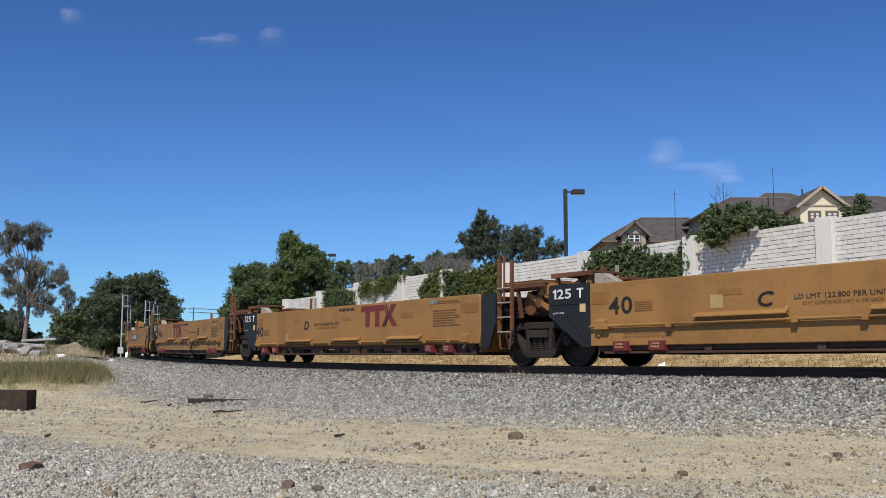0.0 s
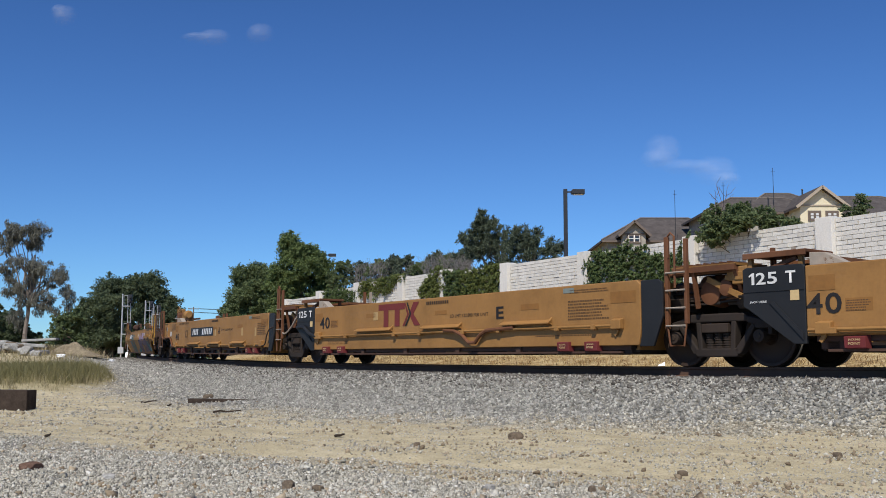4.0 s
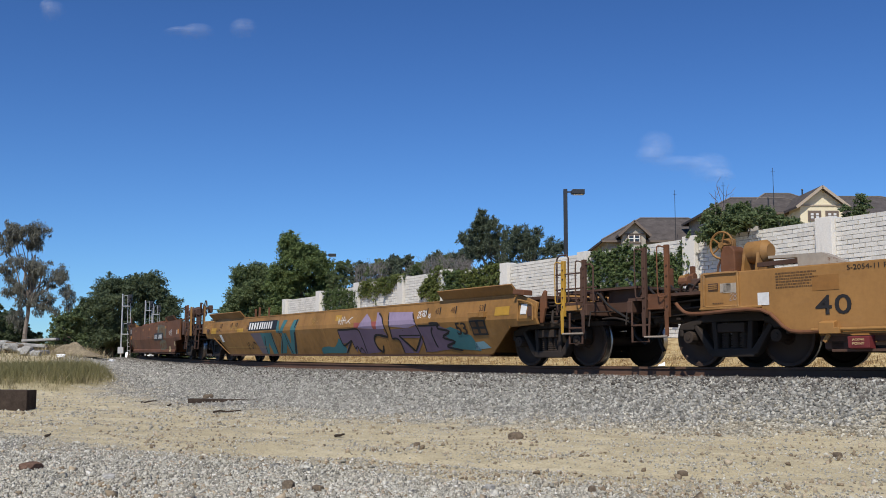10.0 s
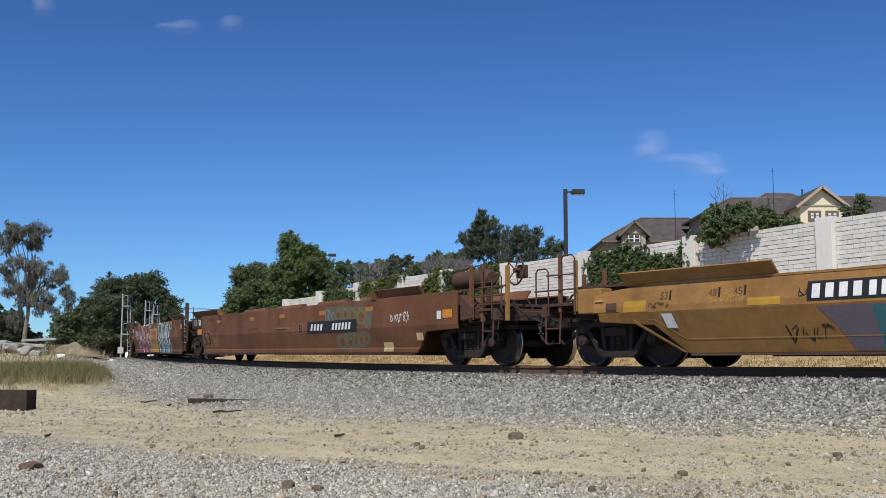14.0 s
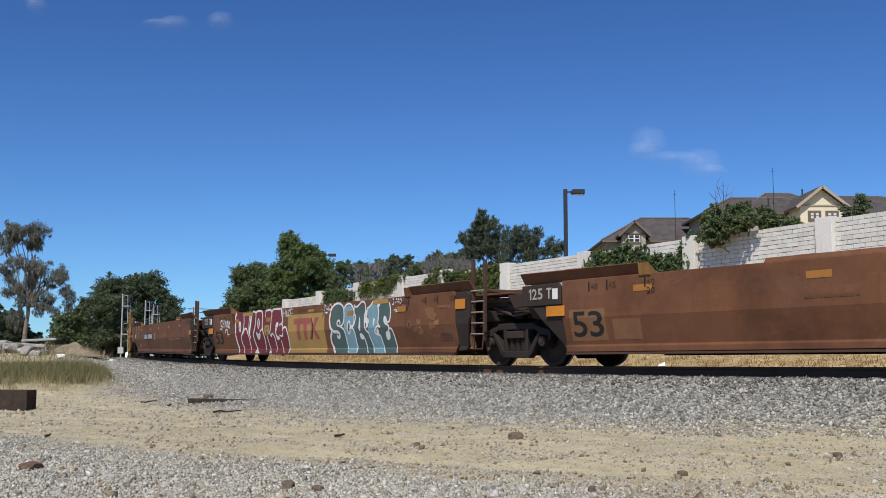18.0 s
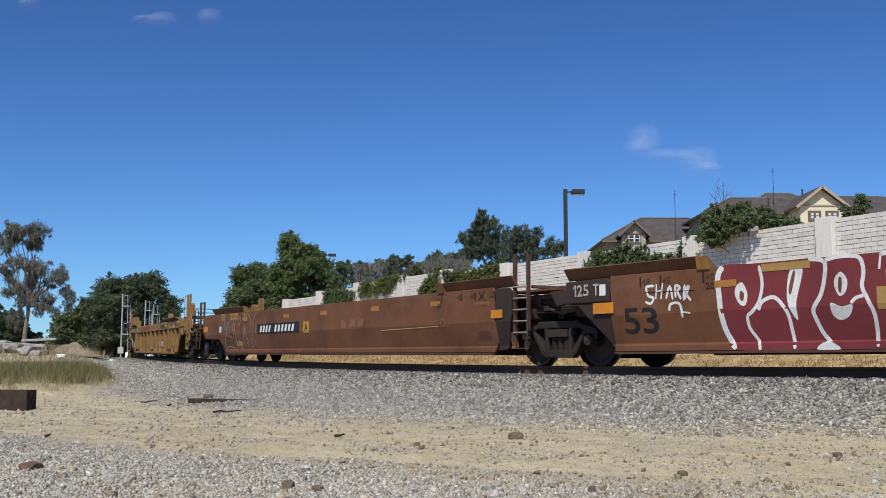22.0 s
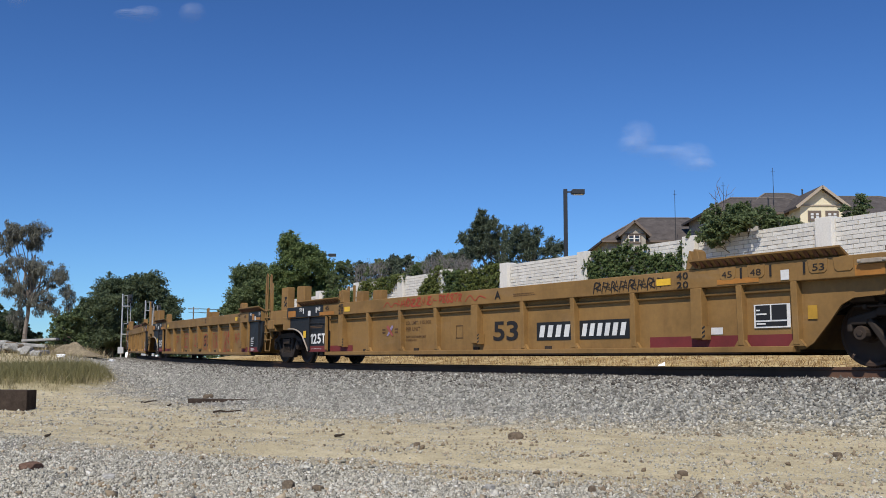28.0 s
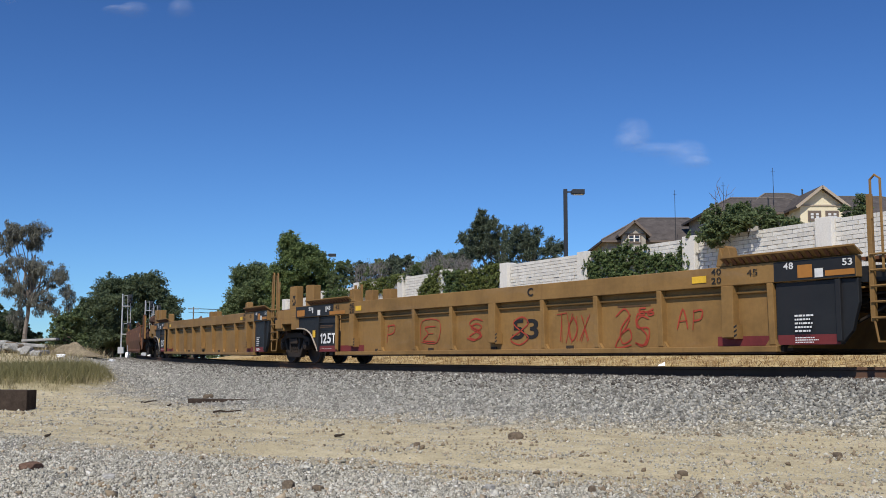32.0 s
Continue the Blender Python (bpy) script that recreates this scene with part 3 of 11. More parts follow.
tagged(new("ballast", stone_mesh("ballast", b_p[keep & ~oily_or_dusty], b_size[keep & ~oily_or_dusty], M["ballast"], 6)), "grey crushed-stone ballast spilling down beside the rails", "ballast", kind="stuff")
tagged(new("stained_ballast", stone_mesh("stained_ballast", b_p[keep & oily], b_size[keep & oily], M["oily_ballast"], 9)), "dark rust-stained ballast at the ends of the ties", "ballast", kind="stuff")
# gravel lot by the camera
n_l = 210000
l_a, l_r = rs.uniform(-27, 27, n_l), 6.3 * (22 / 6.3) ** (rs.rand(n_l) ** 1.2)
l_x, l_y = l_r * np.sin(np.radians(l_a)), l_r * np.cos(np.radians(l_a))
zz, ss_, dd_ = ground_height(l_x, l_y)
gv = ground_zones(l_x, l_y, ss_, dd_)[0]
l_n = np.clip(0.5 + lumps(l_x, l_y, 1.1, 51) + 0.7 * lumps(l_x, l_y, 0.4, 52), 0, 1)
keep = (gv * (dd_ < -4) > 0.1 + 0.7 * rs.rand(n_l)) | (rs.rand(n_l) < 0.06 + 0.42 * l_n ** 2)
l_size = rs.uniform(0.010, 0.030, n_l) * np.where(rs.rand(n_l) < 0.02, 1.9, 1.0)
l_size *= np.where(gv > 0.3, 1.0, 0.75)
l_p = np.stack([l_x, l_y, zz + 0.25 * l_size], -1)
tagged(new("gravel", stone_mesh("gravel", l_p[keep], l_size[keep], M["lot_gravel"], 7)), "loose mixed grey and tan gravel on packed dirt", "gravel", kind="stuff")


n_f = 26000
f_x, f_y = rs.uniform(-15, 4, n_f), rs.uniform(15, 33, n_f)
zz, ss_, dd_ = ground_height(f_x, f_y)
f_n = np.clip(0.45 + lumps(f_x, f_y, 1.6, 61) + 0.7 * lumps(f_x, f_y, 0.6, 62), 0, 1)
keep = (dd_ < -4.2) & (rs.rand(n_f) < 0.12 + 0.75 * f_n ** 2) & (ground_zones(f_x, f_y, ss_, dd_)[2] < 0.3)
f_size = rs.uniform(0.015, 0.05, n_f)
tagged(new("scattered_stones", stone_mesh("scattered_stones", np.stack([f_x, f_y, zz + 0.2 * f_size], -1)[keep], f_size[keep], M["lot_gravel"], 10)), "stray stones strewn over the packed dirt", "stones", kind="stuff")

n_c = 9000
c_a, c_r = rs.uniform(-27, 27, n_c), 6.8 * (24 / 6.8) ** rs.rand(n_c)
c_x, c_y = c_r * np.sin(np.radians(c_a)), c_r * np.cos(np.radians(c_a))
zz, ss_, dd_ = ground_height(c_x, c_y)
patchy = lumps(c_x, c_y, 2.0, 31) + 0.6 * lumps(c_x, c_y, 0.8, 32)
keep = (dd_ < -3.5) & (patchy > -0.15 + 0.5 * rs.rand(n_c))
c_size = rs.uniform(0.012, 0.045, n_c) * np.where(rs.rand(n_c) < 0.04, 1.8, 1.0)
M["clods"] = stone_material("earth_clods", [(0.0, (0.16, 0.12, 0.08)), (0.5, (0.30, 0.24, 0.16)), (1.0, (0.46, 0.38, 0.27))])
tagged(new("clods", stone_mesh("clods", np.stack([c_x, c_y, zz + 0.2 * c_size], -1)[keep], c_size[keep], M["clods"], 8)), "small crumbled clods of dry earth", "clods", kind="stuff")


def blades(name, p, height, lean, width, material, seed):
    """Grass: one bent blade of two faces at each place."""
    r = np.random.RandomState(seed)
    n = len(p)
    a = r.rand(n) * 6.283
    side = np.stack([np.cos(a), np.sin(a), 0 * a], -1) * (width * r.uniform(0.6, 1.4, n))[:, None]
    b = r.rand(n) * 6.283
    tip = np.stack([np.cos(b) * lean * r.rand(n), np.sin(b) * lean * r.rand(n), r.uniform(0.45, 1.1, n)], -1) * height[:, None]
    mid = tip * np.array([0.35, 0.35, 0.6])
    v = np.stack([p - side, p + side, p + mid + side * 0.7, p + mid - side * 0.7, p + tip], 1)
    k = 5 * np.arange(n)[:, None]
    f = np.concatenate([k + np.array([0, 1, 2]), k + np.array([0, 2, 3]), k + np.array([3, 2, 4])])
    return quick_mesh(name, v.reshape(-1, 3), 3, f, material)


# dry grass on the bank behind the track
n_g = 42000
q_s, q_d = rs.uniform(-42, 12, n_g), 2.2 + 8.0 * rs.rand(n_g) ** 1.6
q_p = track_arrays(q_s, q_d, 0 * q_s)
q_p[:, 2] = ground_height(q_p[:, 0], q_p[:, 1])[0] - 0.01
patch = 0.55 + 0.8 * np.clip(lumps(q_p[:, 0], q_p[:, 1], 1.6, 21) + 0.3, 0, 1)
tagged(new("dry_grass", blades("dry_grass", q_p, 0.13 * patch, 2.2, 0.007, M["grass_dry"], 22)), "short dry straw-coloured grass on the bank behind the track", "grass", kind="stuff")
n_g = 26000
q_s, q_d = rs.uniform(-40, 12, n_g), 2.3 + 5.0 * rs.rand(n_g)
q_p = track_arrays(q_s, q_d, 0 * q_s)
tuft = lumps(q_p[:, 0], q_p[:, 1], 1.1, 41) + 0.6 * lumps(q_p[:, 0], q_p[:, 1], 0.5, 42)
q_p = q_p[tuft > 0.12]
q_p[:, 2] = ground_height(q_p[:, 0], q_p[:, 1])[0] - 0.01
M["grass_brown"] = leafy("brown_withered_weeds", (0.16, 0.10, 0.045), (0.33, 0.22, 0.10), 0.2)
tagged(new("withered_weeds", blades("withered_weeds", q_p, np.full(len(q_p), 0.17), 1.8, 0.009, M["grass_brown"], 43)), "brown withered weeds in tufts on the bank", "weeds", kind="stuff")
M["waste_weeds"] = leafy("olive_brown_weeds", (0.19, 0.165, 0.085), (0.40, 0.34, 0.19), 0.3)
# the grassy knoll
n_g = 60000
kx, ky = rs.uniform(-22, -9, n_g), rs.uniform(27, 45, n_g)
zz, ss_, dd_ = ground_height(kx, ky)
kk = ground_zones(kx, ky, ss_, dd_)[2]
keep = kk > 0.15 + 0.6 * rs.rand(n_g)
k_p = np.stack([kx, ky, zz - 0.01], -1)[keep]
k_h = (0.14 + 0.34 * kk[keep]) * (0.7 + 0.5 * np.clip(lumps(k_p[:, 0], k_p[:, 1], 2.5, 23) + 0.4, 0, 1)) * 0.9
fringe = (kk[keep] < 0.75 + 0.3 * lumps(k_p[:, 0], k_p[:, 1], 0.9, 26)) | (k_p[:, 1] < 29.9 + 0.8 * lumps(k_p[:, 0], k_p[:, 1], 0.7, 27))
tagged(new("tall_grass", blades("tall_grass", k_p[~fringe], k_h[~fringe], 0.9, 0.007, M["grass_green"], 24)), "tall green grass turning yellow on a low knoll", "grass", kind="stuff")
tagged(new("straw_fringe", blades("straw_fringe", k_p[fringe], k_h[fringe], 1.1, 0.006, M["waste_weeds"], 28)), "dry straw-coloured grass round the foot of the knoll", "grass", kind="stuff")
# sparse weeds and straw far left, beyond the knoll
n_g = 16000
kx, ky = rs.uniform(-34, -13, n_g), rs.uniform(44, 66, n_g)
zz, ss_, dd_ = ground_height(kx, ky)
keep = dd_ < -4
w_p = np.stack([kx, ky, zz - 0.01], -1)[keep]
tagged(new("straw_weeds", blades("straw_weeds", w_p, np.full(len(w_p), 0.32), 1.1, 0.012, M["waste_weeds"], 25)), "pale dry weeds on waste ground", "weeds", kind="stuff")

# tan weeds standing on the waste heap
n_g = 2200
kx, ky = rs.normal(-19.3, 0.75, n_g), rs.normal(52.0, 0.8, n_g)
w_p = np.stack([kx, ky, ground_height(kx, ky)[0]], -1)
M["grass_tan"] = leafy("tan_dry_weeds", (0.30, 0.24, 0.13), (0.56, 0.46, 0.27), 0.3)
tagged(new("tan_weeds", blades("tan_weeds", w_p, np.full(n_g, 0.55), 0.8, 0.012, M["grass_tan"], 29)), "tall tan dry weeds beside the rubble heap", "weeds", kind="stuff")

# ---------------------------------------------------------------- rails and ties
RAIL = [(-0.07, -0.172), (0.07, -0.172), (0.07, -0.16), (0.012, -0.14), (0.010, -0.05), (0.036, -0.038), (0.036, -0.006), (0.028, 0.0),
        (-0.028, 0.0), (-0.036, -0.006), (-0.036, -0.038), (-0.010, -0.05), (-0.012, -0.14), (-0.07, -0.16)]
track = thing("railway_track", "single curved railway track with rusty rails on wooden ties", "track", kind="structure")
for side in (-0.753, 0.753):
    st = np.concatenate([np.arange(-120, -62, 2.0), np.arange(-62, 14, 0.5), np.arange(14, 120, 4.0)])
    k = len(RAIL)
    vs = []
    for s in st:
        for dy, dz in RAIL:
            vs.append(on_track(s, side + dy, dz))
    fs = [(i * k + j, i * k + (j + 1) % k, (i + 1) * k + (j + 1) % k, (i + 1) * k + j) for i in range(len(st) - 1) for j in range(k)]
    sh = Shape().add(vs, fs)
    me = sh.mesh("rail")
    me.materials.append(M["rail"])
    me.materials.append(M["rail_top"])
    for p in me.polygons:
        if p.index % k in (7,):
            p.material_index = 1
    part("rail", me, M["rail"], track, "rusty steel rail with a worn bright head")
tie_sh = Shape().box(-0.115, 0.115, -1.30, 1.30, -0.36, -0.178).mesh("tie")
tie_sh.materials.append(M["tie"])
for i in range(150):
    s = -62 + 0.51 * i
    t = part("tie", tie_sh, M["tie"], track)
    p = on_track(s)
    t.matrix_basis = Matrix.Translation(p) @ Matrix.Rotation(float(np.interp(s, GS, GT)), 4, "Z")

# ---------------------------------------------------------------- block wall
W0, WD = Vector((11.6, 29.7, 0)), Vector((-0.5, 0.866, 0))
WALL_TOP, WALL_BASE, COURSE = 5.26, 1.36, 0.137
BAY_TOPS = [5.26, 5.26, 5.26, 5.25, 5.30, 5.31, 5.33, 5.46, 5.48, 5.33, 5.12]
WN = Vector((-0.866, -0.5, 0))          # towards the track
WFRAME = Matrix(((WD.x, -WN.x, 0, W0.x), (WD.y, -WN.y, 0, W0.y), (0, 0, 1, 0), (0, 0, 0, 1)))   # along, away from the track, up


def block_material():
    m, nt, bs = nodes_of("whitewashed_block")
    co = coord_of(nt)
    inf = nt.nodes.new("ShaderNodeObjectInfo")
    geo = nt.nodes.new("ShaderNodeNewGeometry")
    rnd = nt.nodes.new("ShaderNodeMath")
    rnd.operation = "ADD"
    nt.links.new(inf.outputs["Random"], rnd.inputs[0])
    nt.links.new(geo.outputs["Random Per Island"], rnd.inputs[1])
    fr = nt.nodes.new("ShaderNodeMath")
    fr.operation = "FRACT"
    nt.links.new(rnd.outputs[0], fr.inputs[0])
    pos = geo.outputs["Position"]
    st = noise_tex(nt, pos, 1.1, 7, 0.7, (2.2, 2.2, 0.35))
    fine = noise_tex(nt, pos, 22.0, 6, 0.7)
    col = ramp(nt, fr.outputs[0], [(0.0, (0.63, 0.605, 0.55)), (0.5, (0.69, 0.665, 0.605)), (1.0, (0.745, 0.72, 0.66))])
    dk = ramp(nt, st, [(0.54, (0, 0, 0)), (0.80, (0.6,) * 3)])
    col = mixed(nt, dk, col, (0.40, 0.38, 0.34))
    sep = nt.nodes.new("ShaderNodeSeparateXYZ")
    nt.links.new(pos, sep.inputs[0])
    drip = noise_tex(nt, pos, 2.4, 6, 0.75, (2.0, 2.0, 0.12))
    reach = nt.nodes.new("ShaderNodeMath")
    reach.operation = "MULTIPLY_ADD"
    nt.links.new(sep.outputs[2], reach.inputs[0])
    reach.inputs[1].default_value = 0.13
    nt.links.new(drip, reach.inputs[2])
    col = mixed(nt, ramp(nt, reach.outputs[0], [(1.12, (0,) * 3), (1.36, (0.8,) * 3)]), col, (0.17, 0.16, 0.14))
    col = mixed(nt, 1.0, col, ramp(nt, fine, [(0.3, (0.86,) * 3), (0.7, (1.05,) * 3)]), "MULTIPLY")
    nt.links.new(col, bs.inputs["Base Color"])
    bs.inputs["Roughness"].default_value = 0.9
    bumped(nt, bs, fine, 0.5, 0.012)
    return m


M["block"] = block_material()
M["mortar"] = earthy("grey_mortar", [(0.3, (0.30, 0.285, 0.255)), (0.7, (0.47, 0.45, 0.41))], 2.0, 40.0)
PIL = [-17.4, -11.6, -5.8, 0.2, 5.87, 11.85, 17.5, 22.9, 27.5, 33.0, 38.6, 44.4]
blk = Shape().box(0.0, 0.376, 0.0, 0.09, 0.0, COURSE - 0.016).mesh("block")
blk.materials.append(M["block"])
half = Shape().box(0.0, 0.176, 0.0, 0.09, 0.0, COURSE - 0.016).mesh("half_block")
half.materials.append(M["block"])
wall = thing("wall_north", "tall whitewashed concrete-block wall with pilasters and dark stains", "wall", WFRAME, kind="structure")
for i in range(len(PIL) - 1):
    a, b = PIL[i] + 0.3, PIL[i + 1] - 0.3
    top = BAY_TOPS[i]
    part("wall_core", Shape().box(a, b, 0.002, 0.2, WALL_BASE - 0.6, top - 0.005), M["mortar"], wall)
    rows = int((top - WALL_BASE) / COURSE)
    single = i == 3
    sh = Shape()
    for r in range(rows):
        z = top - (r + 1) * COURSE
        x = a + 0.01
        if r % 2:
            x += 0.2
            spots = [(a + 0.01, 0.196)]
        else:
            spots = []
        while x + 0.4 < b + 0.02:
            spots.append((x, 0.396))
            x += 0.4
        if b - x > 0.12:
            spots.append((x, min(0.396, b - x - 0.01)))
        for x0, w in spots:
            jit = random.uniform(-0.02, 0.006)
            if single and r < 19 and w in (0.396, 0.196):
                o = part("block", blk if w == 0.396 else half, M["block"], wall)
                o.location = (x0, jit - 0.014, z + 0.008)
            else:
                sh.box(x0, x0 + w - 0.020, jit - 0.014, 0.05, z + 0.008, z + COURSE - 0.008)
    if sh.v:
        tagged(part("block_courses", sh, M["block"], wall), kind="stuff")
for i, x in enumerate(PIL):
    p = Shape().box(x - 0.30, x + 0.30, -0.19, 0.30, WALL_BASE - 0.6, max(BAY_TOPS[max(0, i - 1)], BAY_TOPS[min(i, len(BAY_TOPS) - 1)]) + 0.06)
    part("pilaster", p, M["block"], wall, "white rendered pilaster with dark weather streaks", bevel=0.012)

# ---------------------------------------------------------------- plants
def leaf_cloud(name, centres, radii, n, leaf, material, seed, squash=0.8, hang=0.0, hollow=0.35, slim=0.5, up=0.25, sprays=9, face=(0.0, 0.0, 0.9)):
    """A crown of small leaves on sprays that spread from many clumps; every leaf is a bent diamond."""
    r = np.random.RandomState(seed)
    c = np.asarray(centres, float)
    rad_ = np.asarray(radii, float)
    m = len(c) * sprays
    sd = r.randn(m, 3) + np.array([0, 0, up])
    sd /= np.linalg.norm(sd, axis=1, keepdims=True)
    sl = r.uniform(0.75, 1.3, m)
    wgt = rad_ ** 2
    k = r.choice(len(c), n, p=wgt / wgt.sum())
    j = k * sprays + r.randint(0, sprays, n)
    q = (hollow + (1 - hollow) * r.rand(n) ** 0.7) * sl[j]
    d = sd[j]
    p = c[k] + (d * q[:, None] + r.randn(n, 3) * (0.10 + 0.16 * (1 - np.minimum(q, 1)))[:, None]) * rad_[k][:, None] * np.array([1, 1, squash])
    if hang:
        p[:, 2] -= hang * r.rand(n) ** 2 * rad_[k]
    a = r.randn(n, 3) * 0.8 + d * 0.7 + np.array(face)
    a /= np.linalg.norm(a, axis=1, keepdims=True)
    t = np.cross(a, r.randn(n, 3)) + d * (1.2 if slim < 0.4 else 0.3)
    t /= np.linalg.norm(t, axis=1, keepdims=True)
    if hang:
        t = t * 0.5 + np.array([0, 0, -1.0])
    u = np.cross(a, t)
    u /= np.linalg.norm(u, axis=1, keepdims=True)
    sz = leaf * r.uniform(0.6, 1.4, n)[:, None]
    v = np.stack([p - t * sz, p + u * sz * slim + a * sz * 0.12, p + t * sz, p - u * sz * slim + a * sz * 0.12], 1)
    f = (np.array([0, 1, 2, 3])[None] + 4 * np.arange(n)[:, None])
    return quick_mesh(name, v.reshape(-1, 3), 4, f, material)


def clumps(r, n, box, size, shape=None):
    """Places and radii of n clumps filling an ellipsoid box (cx, cy, cz, rx, ry, rz)."""
    cx, cy, cz, rx, ry, rz = box
    out, rr = [], []
    while len(out) < n:
        p = r.uniform(-1, 1, 3)
        if np.dot(p, p) > 1:
            continue
        if shape and not shape(p):
            continue
        out.append((cx + p[0] * rx, cy + p[1] * ry, cz + p[2] * rz))
        rr.append(size * r.uniform(0.6, 1.35))
    return out, rr


def limb(sh, a, b, r0, r1, r, bend=0.12, steps=5):
    """A tapered crooked limb."""
    a, b = Vector(a), Vector(b)
    L = (b - a).length
    prev, pr = a, r0
    for i in range(1, steps + 1):
        t = i / steps
        p = a.lerp(b, t) + Vector(r.uniform(-1, 1, 3)) * (bend * L * 0.25 * (1 if i < steps else 0))
        rad_ = r0 + (r1 - r0) * t
        sh.tube(prev, p, pr, rad_, 7, False)
        prev, pr = p, rad_
    return prev


def tree(label, base, height, boxes, leaf, n, material, seed, trunk=0.2, bark="bark", hang=0.0, squash=0.8, size=0.9, count=26, hollow=0.35, name="tree", category="tree", limbs=9, lean=(0, 0), slim=0.5, up=0.25, sprays=9, frame_=None):
    """Trunk, limbs that reach into the crown's clumps, and a leafy crown. boxes are relative to the base."""
    r = np.random.RandomState(seed)
    t = thing(name, label, category, (frame_ or Matrix()) @ Matrix.Translation(base))
    cs, rr = [], []
    for bx in boxes:
        a, b = clumps(r, max(3, int(count * bx[6] if len(bx) > 6 else count)), bx[:6], size)
        cs += a
        rr += b
    sh = Shape()
    fork = Vector((lean[0] * 0.5, lean[1] * 0.5, height * 0.32))
    limb(sh, (0, 0, -0.3), fork, trunk * 1.25, trunk * 0.85, r, 0.08)
    limb(sh, fork, (lean[0], lean[1], height * 0.72), trunk * 0.85, trunk * 0.3, r, 0.15)
    part("trunk", sh, M[bark], t, smooth=True)
    order = r.permutation(len(cs))[:limbs]
    for i in order:
        ls = Shape()
        limb(ls, fork.lerp(Vector((lean[0], lean[1], height * 0.6)), r.rand() * 0.8), cs[i], trunk * 0.42, trunk * 0.08, r, 0.2)
        part("limb", ls, M[bark], t, smooth=True)
    part("crown", leaf_cloud("crown", cs, rr, n, leaf, material, seed + 1, squash, hang, hollow, slim, up, sprays), material, t)
    return t


def spot(px, depth):
    """Sideways place at a depth for a bearing given as thousandths of depth."""
    return px * depth / 1000.0


def gz_at(x, y):
    return float(ground_height(np.array([float(x)]), np.array([float(y)]))[0][0])


# tall ragged gum tree, bare between its hanging clumps
def at_ground(x, y, sink=0.0):
    return (x, y, gz_at(x, y) - sink)


tree("tall ragged gum tree with drooping grey-green leaves", at_ground(-27.0, 65), 9.4,
     [(-0.58, 0, 8.5, 0.88, 0.96, 0.51, 0.5), (0.74, 0, 8.21, 0.66, 0.72, 0.58, 0.45), (-1.31, 0, 7.66, 0.51, 0.56, 0.8, 0.4), (0.04, 0, 7.66, 0.8, 0.88, 0.44, 0.35), (0.59, 0, 5.73, 0.8, 0.88, 0.88, 0.6), (1.98, 0, 5.37, 0.66, 0.72, 0.8, 0.5), (-1.16, 0, 5.29, 0.58, 0.64, 1.24, 0.55), (-0.14, 0, 4.2, 0.8, 0.88, 0.73, 0.4), (1.25, 0, 3.76, 0.88, 0.96, 0.8, 0.5), (2.71, 0, 4.02, 0.33, 0.36, 0.66, 0.25), (-0.5, 0, 2.81, 0.58, 0.64, 0.51, 0.3), (0.66, 0, 6.02, 1.46, 1.6, 1.09, 0.3)],
     0.06, 42000, M["leaf_gum"], 31, 0.14, "pale_bark", hang=0.6, squash=0.9, size=0.36, count=30, hollow=0.1, limbs=44, lean=(0.5, 0), slim=0.32)
tree("broad dense dark-green evergreen oak", at_ground(-36.86, 112), 10.9,
     [(1.78, 0.0, 5.43, 4.27, 4.56, 3.65, 2.4), (3.8, 0.0, 8.07, 2.14, 2.34, 1.76, 1.0), (0.47, 0.0, 7.32, 2.01, 2.21, 1.76, 0.9), (-2.04, 0.0, 4.49, 1.63, 1.8, 2.27, 0.9), (6.18, 0.0, 4.67, 1.26, 1.38, 2.01, 0.8), (2.36, 0.0, 2.92, 4.52, 4.56, 1.76, 1.2), (0.78, 0.0, 1.95, 4.69, 3.25, 2.08, 1.6), (-3.39, 0.0, 1.82, 2.86, 2.6, 1.95, 0.9), (4.43, 0.0, 2.08, 2.08, 2.6, 2.08, 0.7)],
     0.13, 120000, M["leaf_dark"], 33, 0.55, size=0.98, count=40, limbs=14, sprays=14)
tree("low green shrub beside the oak", at_ground(-31.6, 84), 4.0,
     [(0.21, 0, 2.75, 1.13, 1.24, 1.23, 1.0), (1.01, 0, 3.6, 0.66, 0.73, 0.85, 0.5), (0.2, 0, 0.8, 1.3, 1.2, 0.9, 0.8), (1.8, 0, 1.0, 1.0, 1.0, 1.0, 0.6)],
     0.13, 9000, M["leaf_mid"], 35, 0.15, size=0.5, count=26, name="shrub", category="shrub")
tree("dark green shrubs at the edge of waste ground", at_ground(-33.6, 78), 4.2,
     [(-0.1, 0, 2.67, 1.23, 1.35, 1.14, 1.0), (-0.63, 0, 3.33, 0.7, 0.77, 0.88, 0.5), (0.0, 0, 0.9, 1.5, 1.2, 1.0, 0.8)],
     0.13, 9000, M["leaf_dark"], 36, 0.12, size=0.5, count=26, name="shrub", category="shrub")
tree("dark green shrub under the gum tree", at_ground(-28.2, 66.5), 3.6, [(0.3, 0, 1.6, 1.2, 0.9, 1.5), (-1.1, 0, 2.0, 1.2, 0.9, 1.9, 1.2), (1.5, 0, 0.9, 0.8, 0.8, 0.9, 0.6)], 0.08, 26000, M["leaf_dark"], 38, 0.06, size=0.36, count=30, name="shrub", category="shrub")
